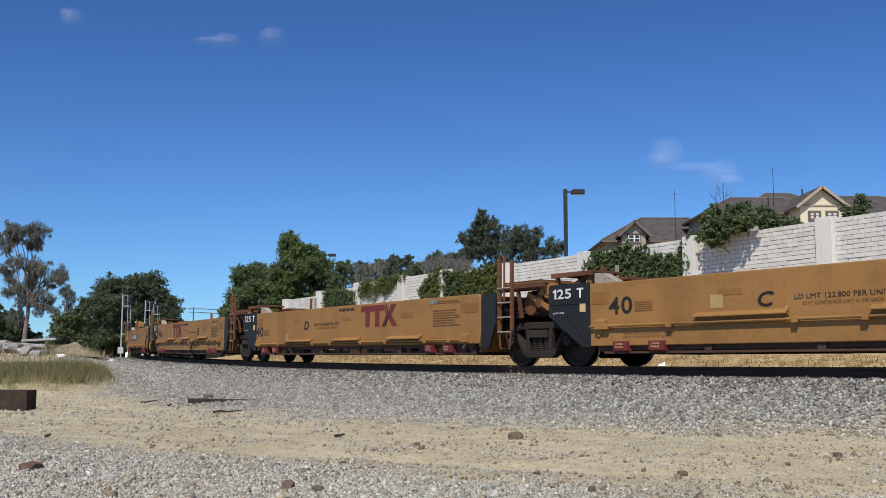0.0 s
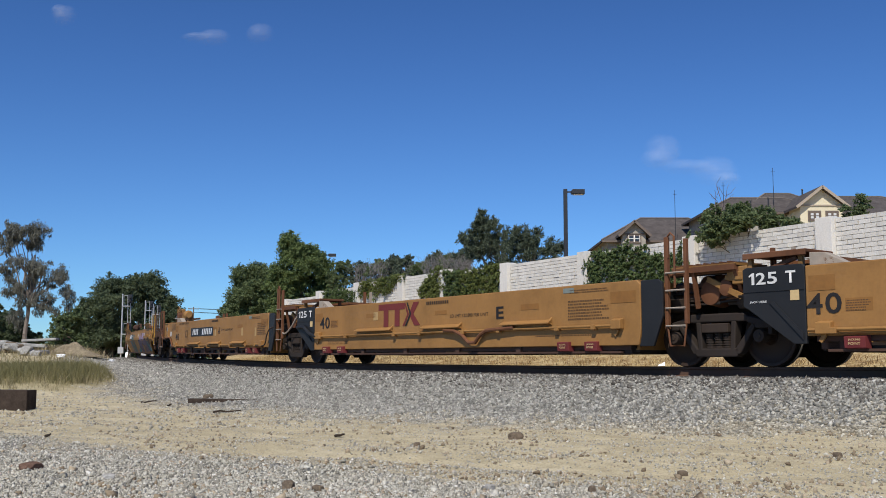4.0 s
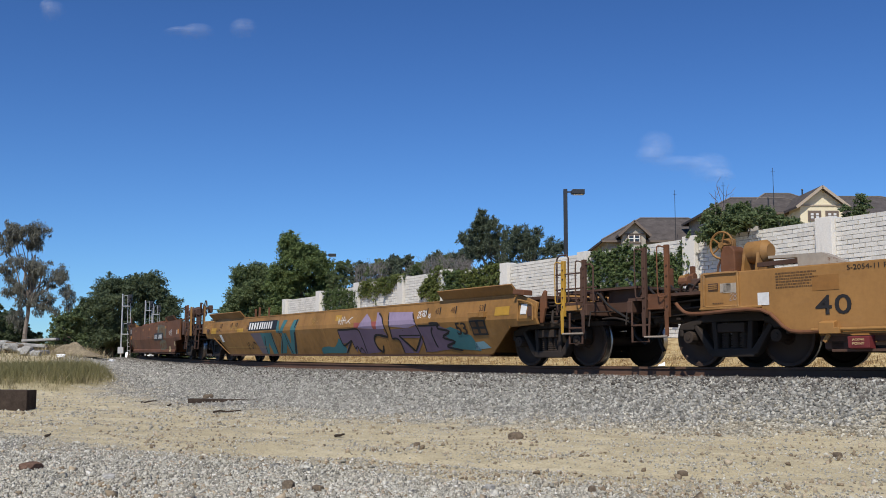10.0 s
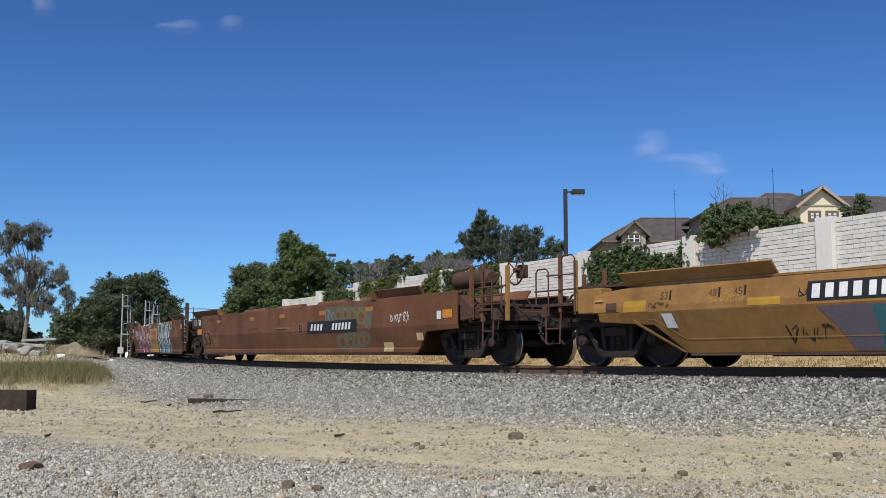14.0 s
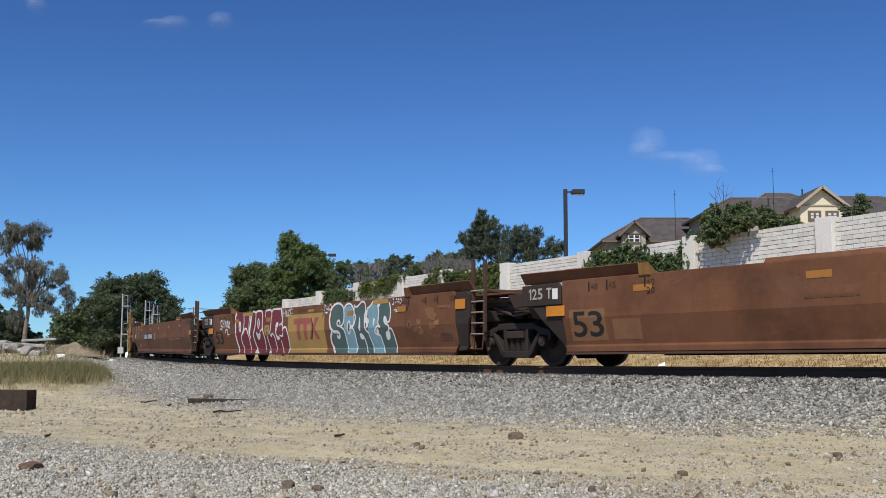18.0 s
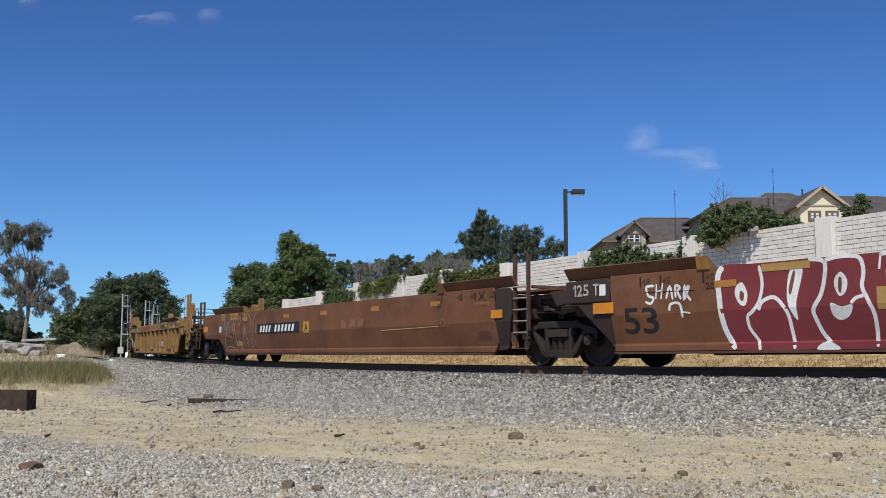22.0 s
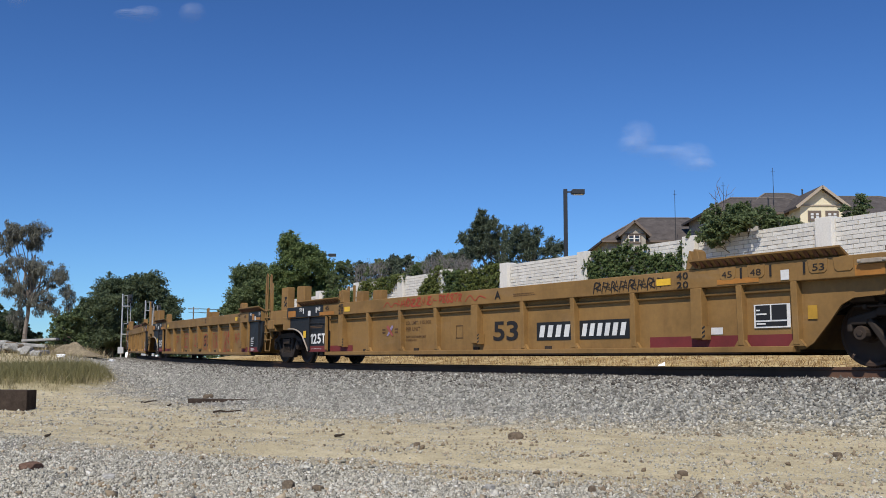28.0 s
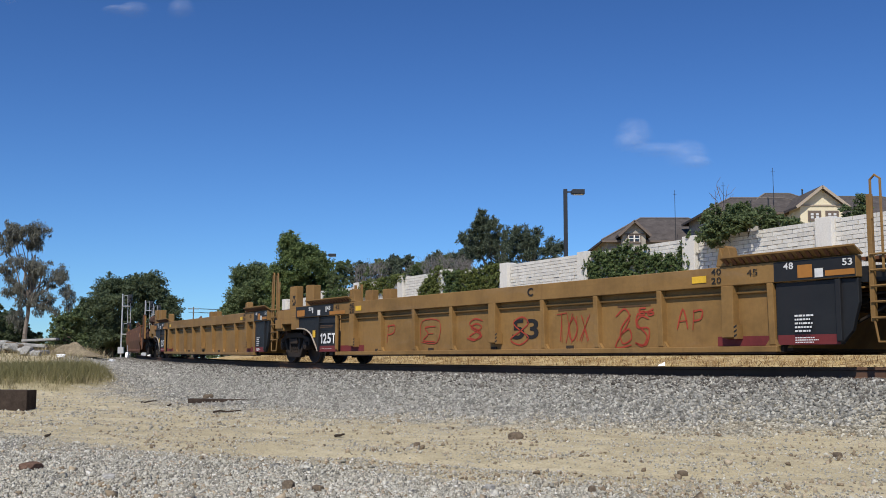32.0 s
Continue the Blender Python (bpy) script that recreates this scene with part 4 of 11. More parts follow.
tree("bright green leafy tree behind the wall", at_ground(-11.0, 78, 0.9), 9.4,
     [(0.01, 0, 6.74, 2.01, 2.21, 2.01, 1.6), (-0.64, 0, 8.28, 0.88, 0.96, 1.0, 0.6), (-1.0, 0, 8.92, 0.44, 0.48, 0.6, 0.3), (0.67, 0, 7.70, 0.96, 1.06, 0.96, 0.6), (1.81, 0, 6.39, 0.74, 0.82, 1.23, 0.5), (-1.78, 0, 5.95, 0.7, 0.77, 1.49, 0.6), (0.0, 0, 3.8, 2.4, 1.5, 1.8, 1.6), (1.8, 0, 4.4, 1.3, 1.2, 1.8, 1.0), (2.6, 0.5, 3.6, 1.2, 1.0, 1.6, 0.8), (-1.2, 0, 4.6, 1.2, 1.2, 1.4, 0.9)],
     0.09, 100000, M["leaf_bright"], 41, 0.22, size=0.62, count=44, hollow=0.15, limbs=14, sprays=14)
tree("dull green spreading tree behind the track", at_ground(-15.2, 84, 0.8), 7.6,
     [(-1.11, 0, 6.05, 1.6, 1.76, 1.7, 1.3), (-1.86, 0, 4.31, 1.04, 1.14, 1.6, 0.7), (0.02, 0, 7.09, 0.94, 1.04, 0.85, 0.5), (0.4, 0, 5.01, 1.23, 1.35, 1.6, 0.7), (0.6, 0, 2.8, 2.6, 2.0, 1.6, 1.4), (2.4, 0, 3.8, 1.4, 1.5, 1.8, 1.0), (-1.4, 0, 2.8, 1.6, 1.5, 1.6, 0.9)],
     0.09, 95000, M["leaf_mid"], 43, 0.22, size=0.72, count=44, hollow=0.1, sprays=14)
tree("low grey-green bush far along the track", at_ground(-20.5, 96), 4.8,
     [(0.03, 0, 3.6, 0.86, 0.95, 1.4, 1.0)],
     0.13, 5000, M["leaf_mid"], 45, 0.12, size=0.45, count=20, name="bush", category="bush")
r = np.random.RandomState(49)
w_cs = [(-115 + 115 * k / 420 + r.uniform(-1, 1), 225 + r.uniform(-6, 6), 1.0 + 7.0 * r.rand() * (0.75 + 0.25 * math.sin(k * 0.11))) for k in range(420)]
tagged(new("far_woods", leaf_cloud("far_woods", w_cs, r.uniform(1.0, 2.0, 420), 16000, 0.5, M["leaf_mid"], 50)), "distant grey-green line of low woods", "woods", kind="stuff")
# scrub along the top of the wall, green with dry patches
tree("scrubby evergreen bush with spiky shoots above the wall", (-7.27, 72, 1.6), 6.2,
     [(-0.0, 0, 5.65, 0.97, 1.0, 0.89, 1.0), (0.16, 0, 6.05, 0.68, 0.75, 0.4, 0.5), (0, 0, 4.85, 0.97, 0.8, 0.71, 0.7)],
     0.075, 9500, M["leaf_mid"], 50, 0.07, size=0.28, count=40, hollow=0.1, name="bush", category="bush", limbs=16, slim=0.35, up=0.9, sprays=6)
tree("scrubby evergreen bush with spiky shoots above the wall", (-5.73, 69, 1.6), 5.8,
     [(-0.0, 0, 5.27, 0.93, 1.0, 0.85, 1.0), (0.15, 0, 5.65, 0.65, 0.72, 0.38, 0.5), (0, 0, 4.50, 0.93, 0.8, 0.68, 0.7)],
     0.075, 9500, M["leaf_pine"], 51, 0.07, size=0.28, count=40, hollow=0.1, name="bush", category="bush", limbs=16, slim=0.35, up=0.9, sprays=6)
tree("scrubby evergreen bush with spiky shoots above the wall", (-4.3, 66, 1.6), 5.7,
     [(0.0, 0, 5.13, 0.89, 0.98, 0.81, 1.0), (0.15, 0, 5.49, 0.62, 0.68, 0.37, 0.5), (0, 0, 4.40, 0.89, 0.8, 0.65, 0.7)],
     0.075, 9500, M["leaf_mid"], 52, 0.07, size=0.28, count=40, hollow=0.1, name="bush", category="bush", limbs=16, slim=0.35, up=0.9, sprays=6)
tree("scrubby evergreen bush with spiky shoots above the wall", (-3.16, 64, 1.6), 5.8,
     [(-0.0, 0, 5.24, 0.61, 0.67, 0.86, 1.0), (0.14, 0, 5.63, 0.43, 0.47, 0.39, 0.5), (0, 0, 4.47, 0.61, 0.8, 0.69, 0.7)],
     0.075, 9500, M["leaf_pine"], 53, 0.07, size=0.28, count=40, hollow=0.1, name="bush", category="bush", limbs=16, slim=0.35, up=0.9, sprays=6)
tree("scrubby evergreen bush with spiky shoots above the wall", (-2.3, 62, 1.6), 5.6,
     [(0.0, 0, 4.99, 0.59, 0.65, 0.97, 1.0), (0.14, 0, 5.43, 0.41, 0.46, 0.44, 0.5), (0, 0, 4.12, 0.59, 0.8, 0.78, 0.7)],
     0.075, 9500, M["leaf_pine"], 54, 0.07, size=0.28, count=40, hollow=0.1, name="bush", category="bush", limbs=16, slim=0.35, up=0.9, sprays=6)
tree("scrubby evergreen bush with spiky shoots above the wall", (-1.35, 60, 1.6), 5.1,
     [(0.0, 0, 4.54, 0.67, 0.74, 0.67, 1.0), (0.14, 0, 4.84, 0.47, 0.52, 0.3, 0.5), (0, 0, 3.94, 0.67, 0.8, 0.54, 0.7)],
     0.075, 9500, M["leaf_mid"], 55, 0.07, size=0.28, count=40, hollow=0.1, name="bush", category="bush", limbs=16, slim=0.35, up=0.9, sprays=6)
tree("scrubby evergreen bush with spiky shoots above the wall", (-0.39, 58, 1.6), 5.3,
     [(-0.0, 0, 4.76, 0.52, 0.57, 0.88, 1.0), (0.13, 0, 5.15, 0.36, 0.4, 0.4, 0.5), (0, 0, 3.97, 0.52, 0.8, 0.70, 0.7)],
     0.075, 9500, M["leaf_pine"], 56, 0.07, size=0.28, count=40, hollow=0.1, name="bush", category="bush", limbs=16, slim=0.35, up=0.9, sprays=6)
tree("scrubby evergreen bush with spiky shoots above the wall", (0.41, 56, 1.6), 5.0,
     [(-0.0, 0, 4.45, 0.63, 0.69, 0.82, 1.0), (0.12, 0, 4.81, 0.44, 0.48, 0.37, 0.5), (0, 0, 3.71, 0.63, 0.8, 0.66, 0.7)],
     0.075, 9500, M["leaf_mid"], 57, 0.07, size=0.28, count=40, hollow=0.1, name="bush", category="bush", limbs=16, slim=0.35, up=0.9, sprays=6)
tree("scrubby evergreen bush with spiky shoots above the wall", (1.03, 54, 1.6), 4.9,
     [(0.0, 0, 4.33, 0.42, 0.47, 0.85, 1.0), (0.12, 0, 4.71, 0.3, 0.33, 0.38, 0.5), (0, 0, 3.56, 0.42, 0.8, 0.68, 0.7)],
     0.075, 9500, M["leaf_pine"], 58, 0.07, size=0.28, count=40, hollow=0.1, name="bush", category="bush", limbs=16, slim=0.35, up=0.9, sprays=6)
M["dry_stems"] = plain("grey_brown_dry_stems", (0.23, 0.215, 0.205), 0.9, 0.0, 0.3)
for k, (x, y, z, w, h) in enumerate([(-5.0, 66.5, 6.25, 0.82, 1.57), (-3.81, 64, 6.19, 0.86, 1.51), (-1.56, 60.5, 5.84, 0.61, 1.36), (-0.51, 57, 5.75, 0.64, 1.54), (0.37, 55, 5.65, 0.62, 1.54), (1.07, 53, 5.54, 0.42, 1.19)]):
    r = np.random.RandomState(70 + k)
    t = thing("dry_bush", "leafless grey-brown bush of dry stems above the wall", "bush", Matrix.Translation((x, y, 1.6)))
    sh = Shape()
    for _ in range(210):
        a = Vector((r.uniform(-w, w), r.uniform(-0.5, 0.5), z - 1.6 + r.uniform(-0.6, 0.55 * h)))
        b = a + Vector((r.uniform(-0.45, 0.45), r.uniform(-0.3, 0.3), r.uniform(0.25, 0.5 * h)))
        limb(sh, a, b, 0.011, 0.004, r, 0.7, 3)
    for _ in range(8):
        limb(sh, (r.uniform(-w, w) * 0.3, 0, -0.2), (r.uniform(-w, w), 0, z - 1.6 + 0.3 * h), 0.03, 0.012, r, 0.3, 4)
    tagged(part("brushwood", sh, M["dry_stems"], t), kind="stuff")
tree("dark blue-green pine with tufted outline behind the wall", (3.0, 50, 1.8), 8.0,
     [(-1.15, 0, 5.73, 0.42, 0.46, 0.95, 0.8), (-0.64, 0, 5.61, 0.51, 0.56, 0.84, 0.7), (-1.65, 0, 5.11, 0.51, 0.56, 0.56, 0.6), (-0.31, 0, 5.05, 0.62, 0.68, 0.56, 0.6), (-1.09, 0, 4.66, 0.95, 1.05, 0.56, 0.9), (0.2, 0, 3.6, 1.6, 0.9, 0.9, 1.0)],
     0.11, 19000, M["leaf_pine"], 80, 0.14, size=0.19, count=58, hollow=0.05, limbs=26, slim=0.16, up=1.3, sprays=7, squash=1.15)
tree("dark blue-green pine with tufted outline behind the wall", (3.9, 47, 1.8), 6.2,
     [(-0.63, 0, 4.89, 0.42, 0.46, 0.63, 0.6), (-0.21, 0, 4.97, 0.37, 0.41, 0.74, 0.6), (0.48, 0, 4.81, 0.4, 0.44, 0.58, 0.6), (-0.05, 0, 4.28, 1.11, 1.0, 0.42, 0.9), (1.22, 0, 4.49, 0.26, 0.29, 0.45, 0.3), (1.53, 0, 4.49, 0.24, 0.26, 0.42, 0.3), (1.01, 0, 4.07, 0.63, 0.7, 0.32, 0.4), (0.0, 0, 3.2, 1.5, 0.8, 0.7, 1.0), (-1.0, 0, 3.6, 0.6, 0.6, 0.6, 0.4)],
     0.10, 15000, M["leaf_pine"], 83, 0.1, size=0.19, count=58, hollow=0.05, limbs=26, slim=0.16, up=1.3, sprays=7, squash=1.15)
tree("dense dark shrub spilling over the top of the wall", (4.0, 0.6, 3.0), 3.2,
     [(0.6, -0.2, 2.75, 1.0, 0.6, 0.48, 1.2), (-0.7, -0.2, 2.62, 0.95, 0.5, 0.36, 0.9), (-1.8, -0.1, 2.42, 0.6, 0.4, 0.2, 0.4), (0.6, -0.85, 2.25, 0.55, 0.3, 0.40, 0.5), (-0.3, -1.15, 2.45, 0.95, 0.35, 0.24, 0.6), (0.3, -1.25, 2.22, 0.5, 0.3, 0.28, 0.4), (-1.0, -1.0, 2.5, 0.7, 0.3, 0.16, 0.35), (1.1, -0.4, 3.12, 0.28, 0.3, 0.28, 0.25), (0.0, -0.2, 3.02, 0.5, 0.4, 0.25, 0.35)],
     0.055, 22000, M["leaf_mid"], 86, 0.06, size=0.2, count=46, hollow=0.1, name="shrub", category="shrub", limbs=24, up=0.5, sprays=6, frame_=WFRAME)
tree("small leafy shrub above the wall", (14.9, 36.0, 3.6), 3.2, [(0, 0, 2.65, 0.62, 0.4, 0.5), (-0.3, 0, 2.1, 0.6, 0.4, 0.5, 0.7), (0.22, 0, 3.2, 0.2, 0.2, 0.3, 0.3)], 0.045, 9000, M["leaf_mid"], 88, 0.05, size=0.2, count=22, hollow=0.1, name="shrub", category="shrub", up=0.8, limbs=14)
r = np.random.RandomState(90)
t = thing("bare_sapling", "thin leafless sapling standing in the shrub", "sapling", Matrix.Translation((9.6, 34.2, 3.0)))
sh = Shape()
for _ in range(4):
    b = Vector((r.uniform(-0.35, 0.5), r.uniform(-0.2, 0.2), r.uniform(3.4, 4.0)))
    limb(sh, (r.uniform(-0.1, 0.1), 0, -0.3), b, 0.022, 0.008, r, 0.2, 6)
    for _ in range(7):
        q = b * r.uniform(0.72, 1.0)
        limb(sh, q, q + Vector((r.uniform(-0.35, 0.35), r.uniform(-0.2, 0.2), r.uniform(0.05, 0.4))), 0.009, 0.004, r, 0.5, 3)
tagged(part("brushwood", sh, M["twig"], t), kind="stuff")


def ivy(label, edge, n, material, seed, thick=0.22, leaf=0.04):
    """A mat of leaves on the face of the wall; edge gives (along the wall, lowest, highest) from point to point."""
    r = np.random.RandomState(seed)
    ws, lows, highs = zip(*edge)
    cs, rr = [], []
    for _ in range(int((ws[-1] - ws[0]) * (max(highs) - min(lows)) * 60)):
        w = r.uniform(ws[0], ws[-1])
        lo, hi = float(np.interp(w, ws, lows)), float(np.interp(w, ws, highs))
        # hanging strands: the lower edge breaks up from column to column
        lo += 0.35 * noise.noise(Vector((w * 4.0, seed, 0.0))) + 0.2 * noise.noise(Vector((w * 11.0, seed, 3.0)))
        hi += 0.07 * noise.noise(Vector((w * 5.0, seed, 7.0)))
        if hi <= lo:
            continue
        cs.append((w, -0.04 - thick * r.rand() * (0.55 + 0.45 * noise.noise(Vector((w * 2.0, 0.0, hi)))), r.uniform(lo, hi)))
        rr.append(r.uniform(0.07, 0.16))
    t = thing("ivy", label, "ivy", WFRAME)
    part("leaves", leaf_cloud("ivy_leaves", cs, rr, n, leaf, material, seed, 1.1, 0.0, 0.1, 0.62, 0.2, 5, (0.0, -1.3, 0.9)), material, t)
    sh = Shape()
    for _ in range(9):
        w = r.uniform(ws[0], ws[-1])
        hi = float(np.interp(w, ws, highs))
        limb(sh, (w, -0.03, float(np.interp(w, ws, lows))), (w + r.uniform(-0.2, 0.2), -0.035, hi - 0.15), 0.016, 0.007, r, 0.1, 6)
    tagged(part("stems", sh, M["bark"], t), kind="stuff")


ivy("thick glossy green ivy covering a bay of the wall", [(5.85, 4.2, 5.42), (6.05, 3.6, 5.38), (6.35, 2.7, 5.2), (6.5, 2.6, 4.74), (7.8, 2.6, 4.86), (7.95, 2.6, 5.25), (9.3, 2.6, 5.42), (9.7, 2.6, 5.34), (11.0, 2.6, 5.30), (11.75, 2.8, 5.05)], 52000, M["leaf_ivy"], 101)
ivy("yellow-green ivy covering a bay of the wall", [(17.75, 2.8, 5.38), (19.3, 2.8, 5.37), (20.8, 2.8, 5.32), (21.6, 2.8, 5.3)], 30000, M["leaf_ivy_yellow"], 105)
ivy("dark green ivy hanging in a thick curtain over the wall", [(21.1, 3.2, 5.3), (22.0, 3.0, 5.42), (22.75, 3.4, 5.45)], 13000, M["leaf_ivy"], 106, 0.4)
ivy("ivy draped over the wall beside a pilaster", [(22.7, 4.9, 5.6), (23.4, 3.9, 5.66), (24.1, 4.0, 5.6), (25.0, 4.3, 4.9), (25.2, 4.35, 4.6)], 9000, M["leaf_ivy_yellow"], 107, 0.3)
ivy("fringe of creeper trailing over the top of the wall", [(27.2, 5.3, 5.56), (28.5, 5.05, 5.58), (29.3, 4.5, 5.57), (29.7, 5.0, 5.55), (30.8, 4.2, 5.55), (31.4, 4.7, 5.5), (32.5, 4.7, 5.45)], 9000, M["leaf_ivy_yellow"], 109, 0.3)
ivy("ivy and creeper trailing down the far wall", [(32.8, 3.2, 5.0), (34.0, 3.2, 5.15), (35.0, 3.6, 5.3), (36.2, 3.6, 5.35)], 12000, M["leaf_ivy"], 111, 0.4)
ivy("dark creeper trailing down the far wall", [(36.0, 4.0, 5.4), (37.0, 4.1, 5.4), (37.8, 4.6, 5.3)], 5000, M["leaf_ivy"], 112, 0.4)

# ---------------------------------------------------------------- houses behind the wall
def house(label, m, blocks):
    """blocks: (dx, dy, w, d, eave, rise, ridge, wall material, overhang, windows as (x, z, w, h))."""
    h = thing("house", label, "house", m)
    for dx, dy, w, d, eave, rise, ridge, walls, o, wins in blocks:
        x0, x1, y0, y1 = dx - w / 2, dx + w / 2, dy, dy + d
        wl = part("house_wall", Shape().box(x0, x1, y0, y1, -4.5, eave), M[walls], h)
        rf = Shape()
        e = eave - 0.12
        if ridge == "hip":
            a = [(x0 - o, y0 - o, e), (x1 + o, y0 - o, e), (x1 + o - d * 0.5, dy + d / 2, eave + rise), (x0 - o + d * 0.5, dy + d / 2, eave + rise), (x0 - o, y1 + o, e), (x1 + o, y1 + o, e)]
            f = [(0, 1, 2, 3), (3, 2, 5, 4), (0, 3, 4), (1, 5, 2)]
            rim = [(0, 6, 7, 1), (1, 7, 11, 5), (5, 11, 10, 4), (4, 10, 6, 0)]
            for i, j in ((0, 3), (1, 2), (3, 2)):
                part("ridge_cap", Shape().beam(tuple(a[i][:2]) + (a[i][2] + 0.02,), tuple(a[j][:2]) + (a[j][2] + 0.02,), 0.13, 0.05), M["ridge_tile"], h)
        else:
            a = [(x0 - o, y0 - o, e), (dx, y0 - o, eave + rise), (x1 + o, y0 - o, e), (x0 - o, y1 + o, e), (dx, y1 + o, eave + rise), (x1 + o, y1 + o, e)]
            f = [(0, 1, 4, 3), (1, 2, 5, 4)]
            rim = [(0, 6, 7, 1), (1, 7, 8, 2), (3, 4, 10, 9), (4, 5, 11, 10), (0, 3, 9, 6), (2, 8, 11, 5)]
            part("gable", Shape().prism_y([(x0, eave + 0.004), (x1, eave + 0.004), (dx, eave + rise * 0.84)], y0 + 0.02, y0 + 0.2), M[walls], h)
            for sx in (-1, 1):
                part("bargeboard", Shape().beam((dx + sx * (w / 2 + o), y0 - o - 0.03, eave - 0.2), (dx, y0 - o - 0.03, eave + rise - 0.08), 0.05, 0.16), M["trim"] if walls == "cream_wall" else M["brown_frame"], h)
        lo = [(p[0], p[1], p[2] - 0.14) for p in a]
        rf.add(a + lo, f + [tuple(i + 6 for i in reversed(q)) for q in f] + rim)
        part("roof", rf, M["shingle"], h)
        part("gutter", Shape().box(x0 - o, x1 + o, y0 - o - 0.12, y0 - o - 0.01, e - 0.16, e - 0.04) if ridge == "hip" else Shape().box(x0 + 0.05, x1 - 0.05, y0 - 0.06, y0 - 0.003, eave - 0.08, eave), M["trim"] if walls == "cream_wall" else M["brown_frame"], h)
        for x, z, ww, hh in wins:
            x += dx
            win = part("window", Shape().box(x - ww / 2 - 0.08, x + ww / 2 + 0.08, y0 - 0.06, y0 - 0.002, z - 0.08, z + hh + 0.08), M["brown_frame"], h, "twin window in a brown frame")
            for i in range(2):
                p0 = x - ww / 2 + i * ww / 2
                part("pane", Shape().box(p0 + 0.07, p0 + ww / 2 - 0.07, y0 - 0.075, y0 - 0.062, z + 0.07, z + hh - 0.07), M["curtain"] if walls == "cream_wall" else M["glass_dark"], win)
                part("sash", Shape().box(p0 + 0.03, p0 + ww / 2 - 0.03, y0 - 0.09, y0 - 0.076, z + hh * 0.47, z + hh * 0.55).box(p0, p0 + 0.04, y0 - 0.09, y0 - 0.062, z, z + hh).box(p0 + ww / 2 - 0.04, p0 + ww / 2, y0 - 0.09, y0 - 0.062, z, z + hh), M["brown_frame"] if walls == "cream_wall" else M["white_trim"], win)
    return h


def antenna(x, y, z0, z1, label):
    t = thing("antenna_mast", label, "mast", Matrix.Translation((x, y, z0)))
    part("pole", Shape().tube((0, 0, -5.0), (0, 0, z1 - z0), 0.03, 0.015, 6), M["dark_metal"], t)
    part("crosspiece", Shape().tube((-0.12, 0, z1 - z0 - 0.25), (0.12, 0, z1 - z0 - 0.25), 0.012, 0.012, 5), M["dark_metal"], t)


house("large house with brown hipped roofs and a cream gabled bay", Matrix.Translation((22.3, 59.0, 5.0)),
      [(3.75, 3.0, 13.1, 8.0, 5.30, 1.65, "hip", "grey_siding", 0.45, ()), (-2.15, 2.4, 7.6, 5.0, 5.3, 1.20, "hip", "grey_siding", 0.4, ()),
       (-0.55, 2.9, 6.6, 5.6, 5.3, 1.62, "hip", "grey_siding", 0.3, ()), (0.1, 0.0, 2.5, 6.0, 5.30, 1.12, "gable", "cream_wall", 0.33, ((-0.42, 4.40, 0.62, 0.46), (0.62, 4.40, 0.62, 0.46)))])
house("grey house with low brown hipped roofs and a small gable", Matrix.Translation((12.85, 64.4, 4.3)),
      [(2.45, 1.2, 9.1, 6.6, 4.75, 1.85, "hip", "grey_siding", 0.4, ()), (-0.5, 0.2, 1.5, 4.0, 4.98, 0.86, "gable", "grey_siding", 0.3, ((0.0, 4.40, 0.75, 0.46),))])
antenna(14.9, 64, 9.5, 12.0, "thin antenna mast on a roof")
antenna(20.6, 62, 10.5, 13.1, "thin antenna mast on a roof")
antenna(17.47, 62, 10.2, 12.2, "thin antenna mast on a roof")
for x, y, z in ((20.0, 61.2, 11.0), (19.0, 61.5, 10.9), (22.9, 63.4, 11.9)):
    t = thing("roof_vent", "small metal vent pipe on the shingle roof", "vent", Matrix.Translation((x, y, z)))
    part("pipe", Shape().tube((0, 0, -1.6), (0, 0, 0.02), 0.05, 0.05, 8), M["dark_metal"], t)
    part("cap", Shape().tube((0, 0, 0.03), (0, 0, 0.10), 0.08, 0.05, 8), M["dark_metal"], t)


def street_lamp(x, y, z0, top, arm, label):
    t = thing("street_lamp", label, "lamp post", Matrix.Translation((x, y, z0)))
    h = top - z0
    part("pole", Shape().box(-0.085, 0.085, -0.085, 0.085, -0.5, h), M["dark_metal"], t, bevel=0.01)
    part("arm", Shape().box(0.086, 0.30, -0.03, 0.03, h - 0.16, h - 0.10), M["dark_metal"], t)
    head = part("lamp_head", Shape().prism_y([(0.26, h - 0.22), (0.86, h - 0.24), (0.86, h - 0.02), (0.32, h - 0.02), (0.26, h - 0.08)], -0.17, 0.17), M["dark_metal"], t, "shoebox lamp head", bevel=0.012)
    part("lens", Shape().box(0.34, 0.80, -0.12, 0.12, h - 0.262, h - 0.243), M["white_trim"], head)
    part("base", Shape().tube((0, 0, -0.6), (0, 0, 0.5), 0.26, 0.26, 14), M["concrete"], t)
    return t


street_lamp(5.53, 45.0, 1.9, 8.78, 0.7, "dark square lamp post with a shoebox head behind the wall")
street_lamp(-9.25, 78.5, 1.5, 9.42, 0.7, "dark square lamp post half hidden by trees")


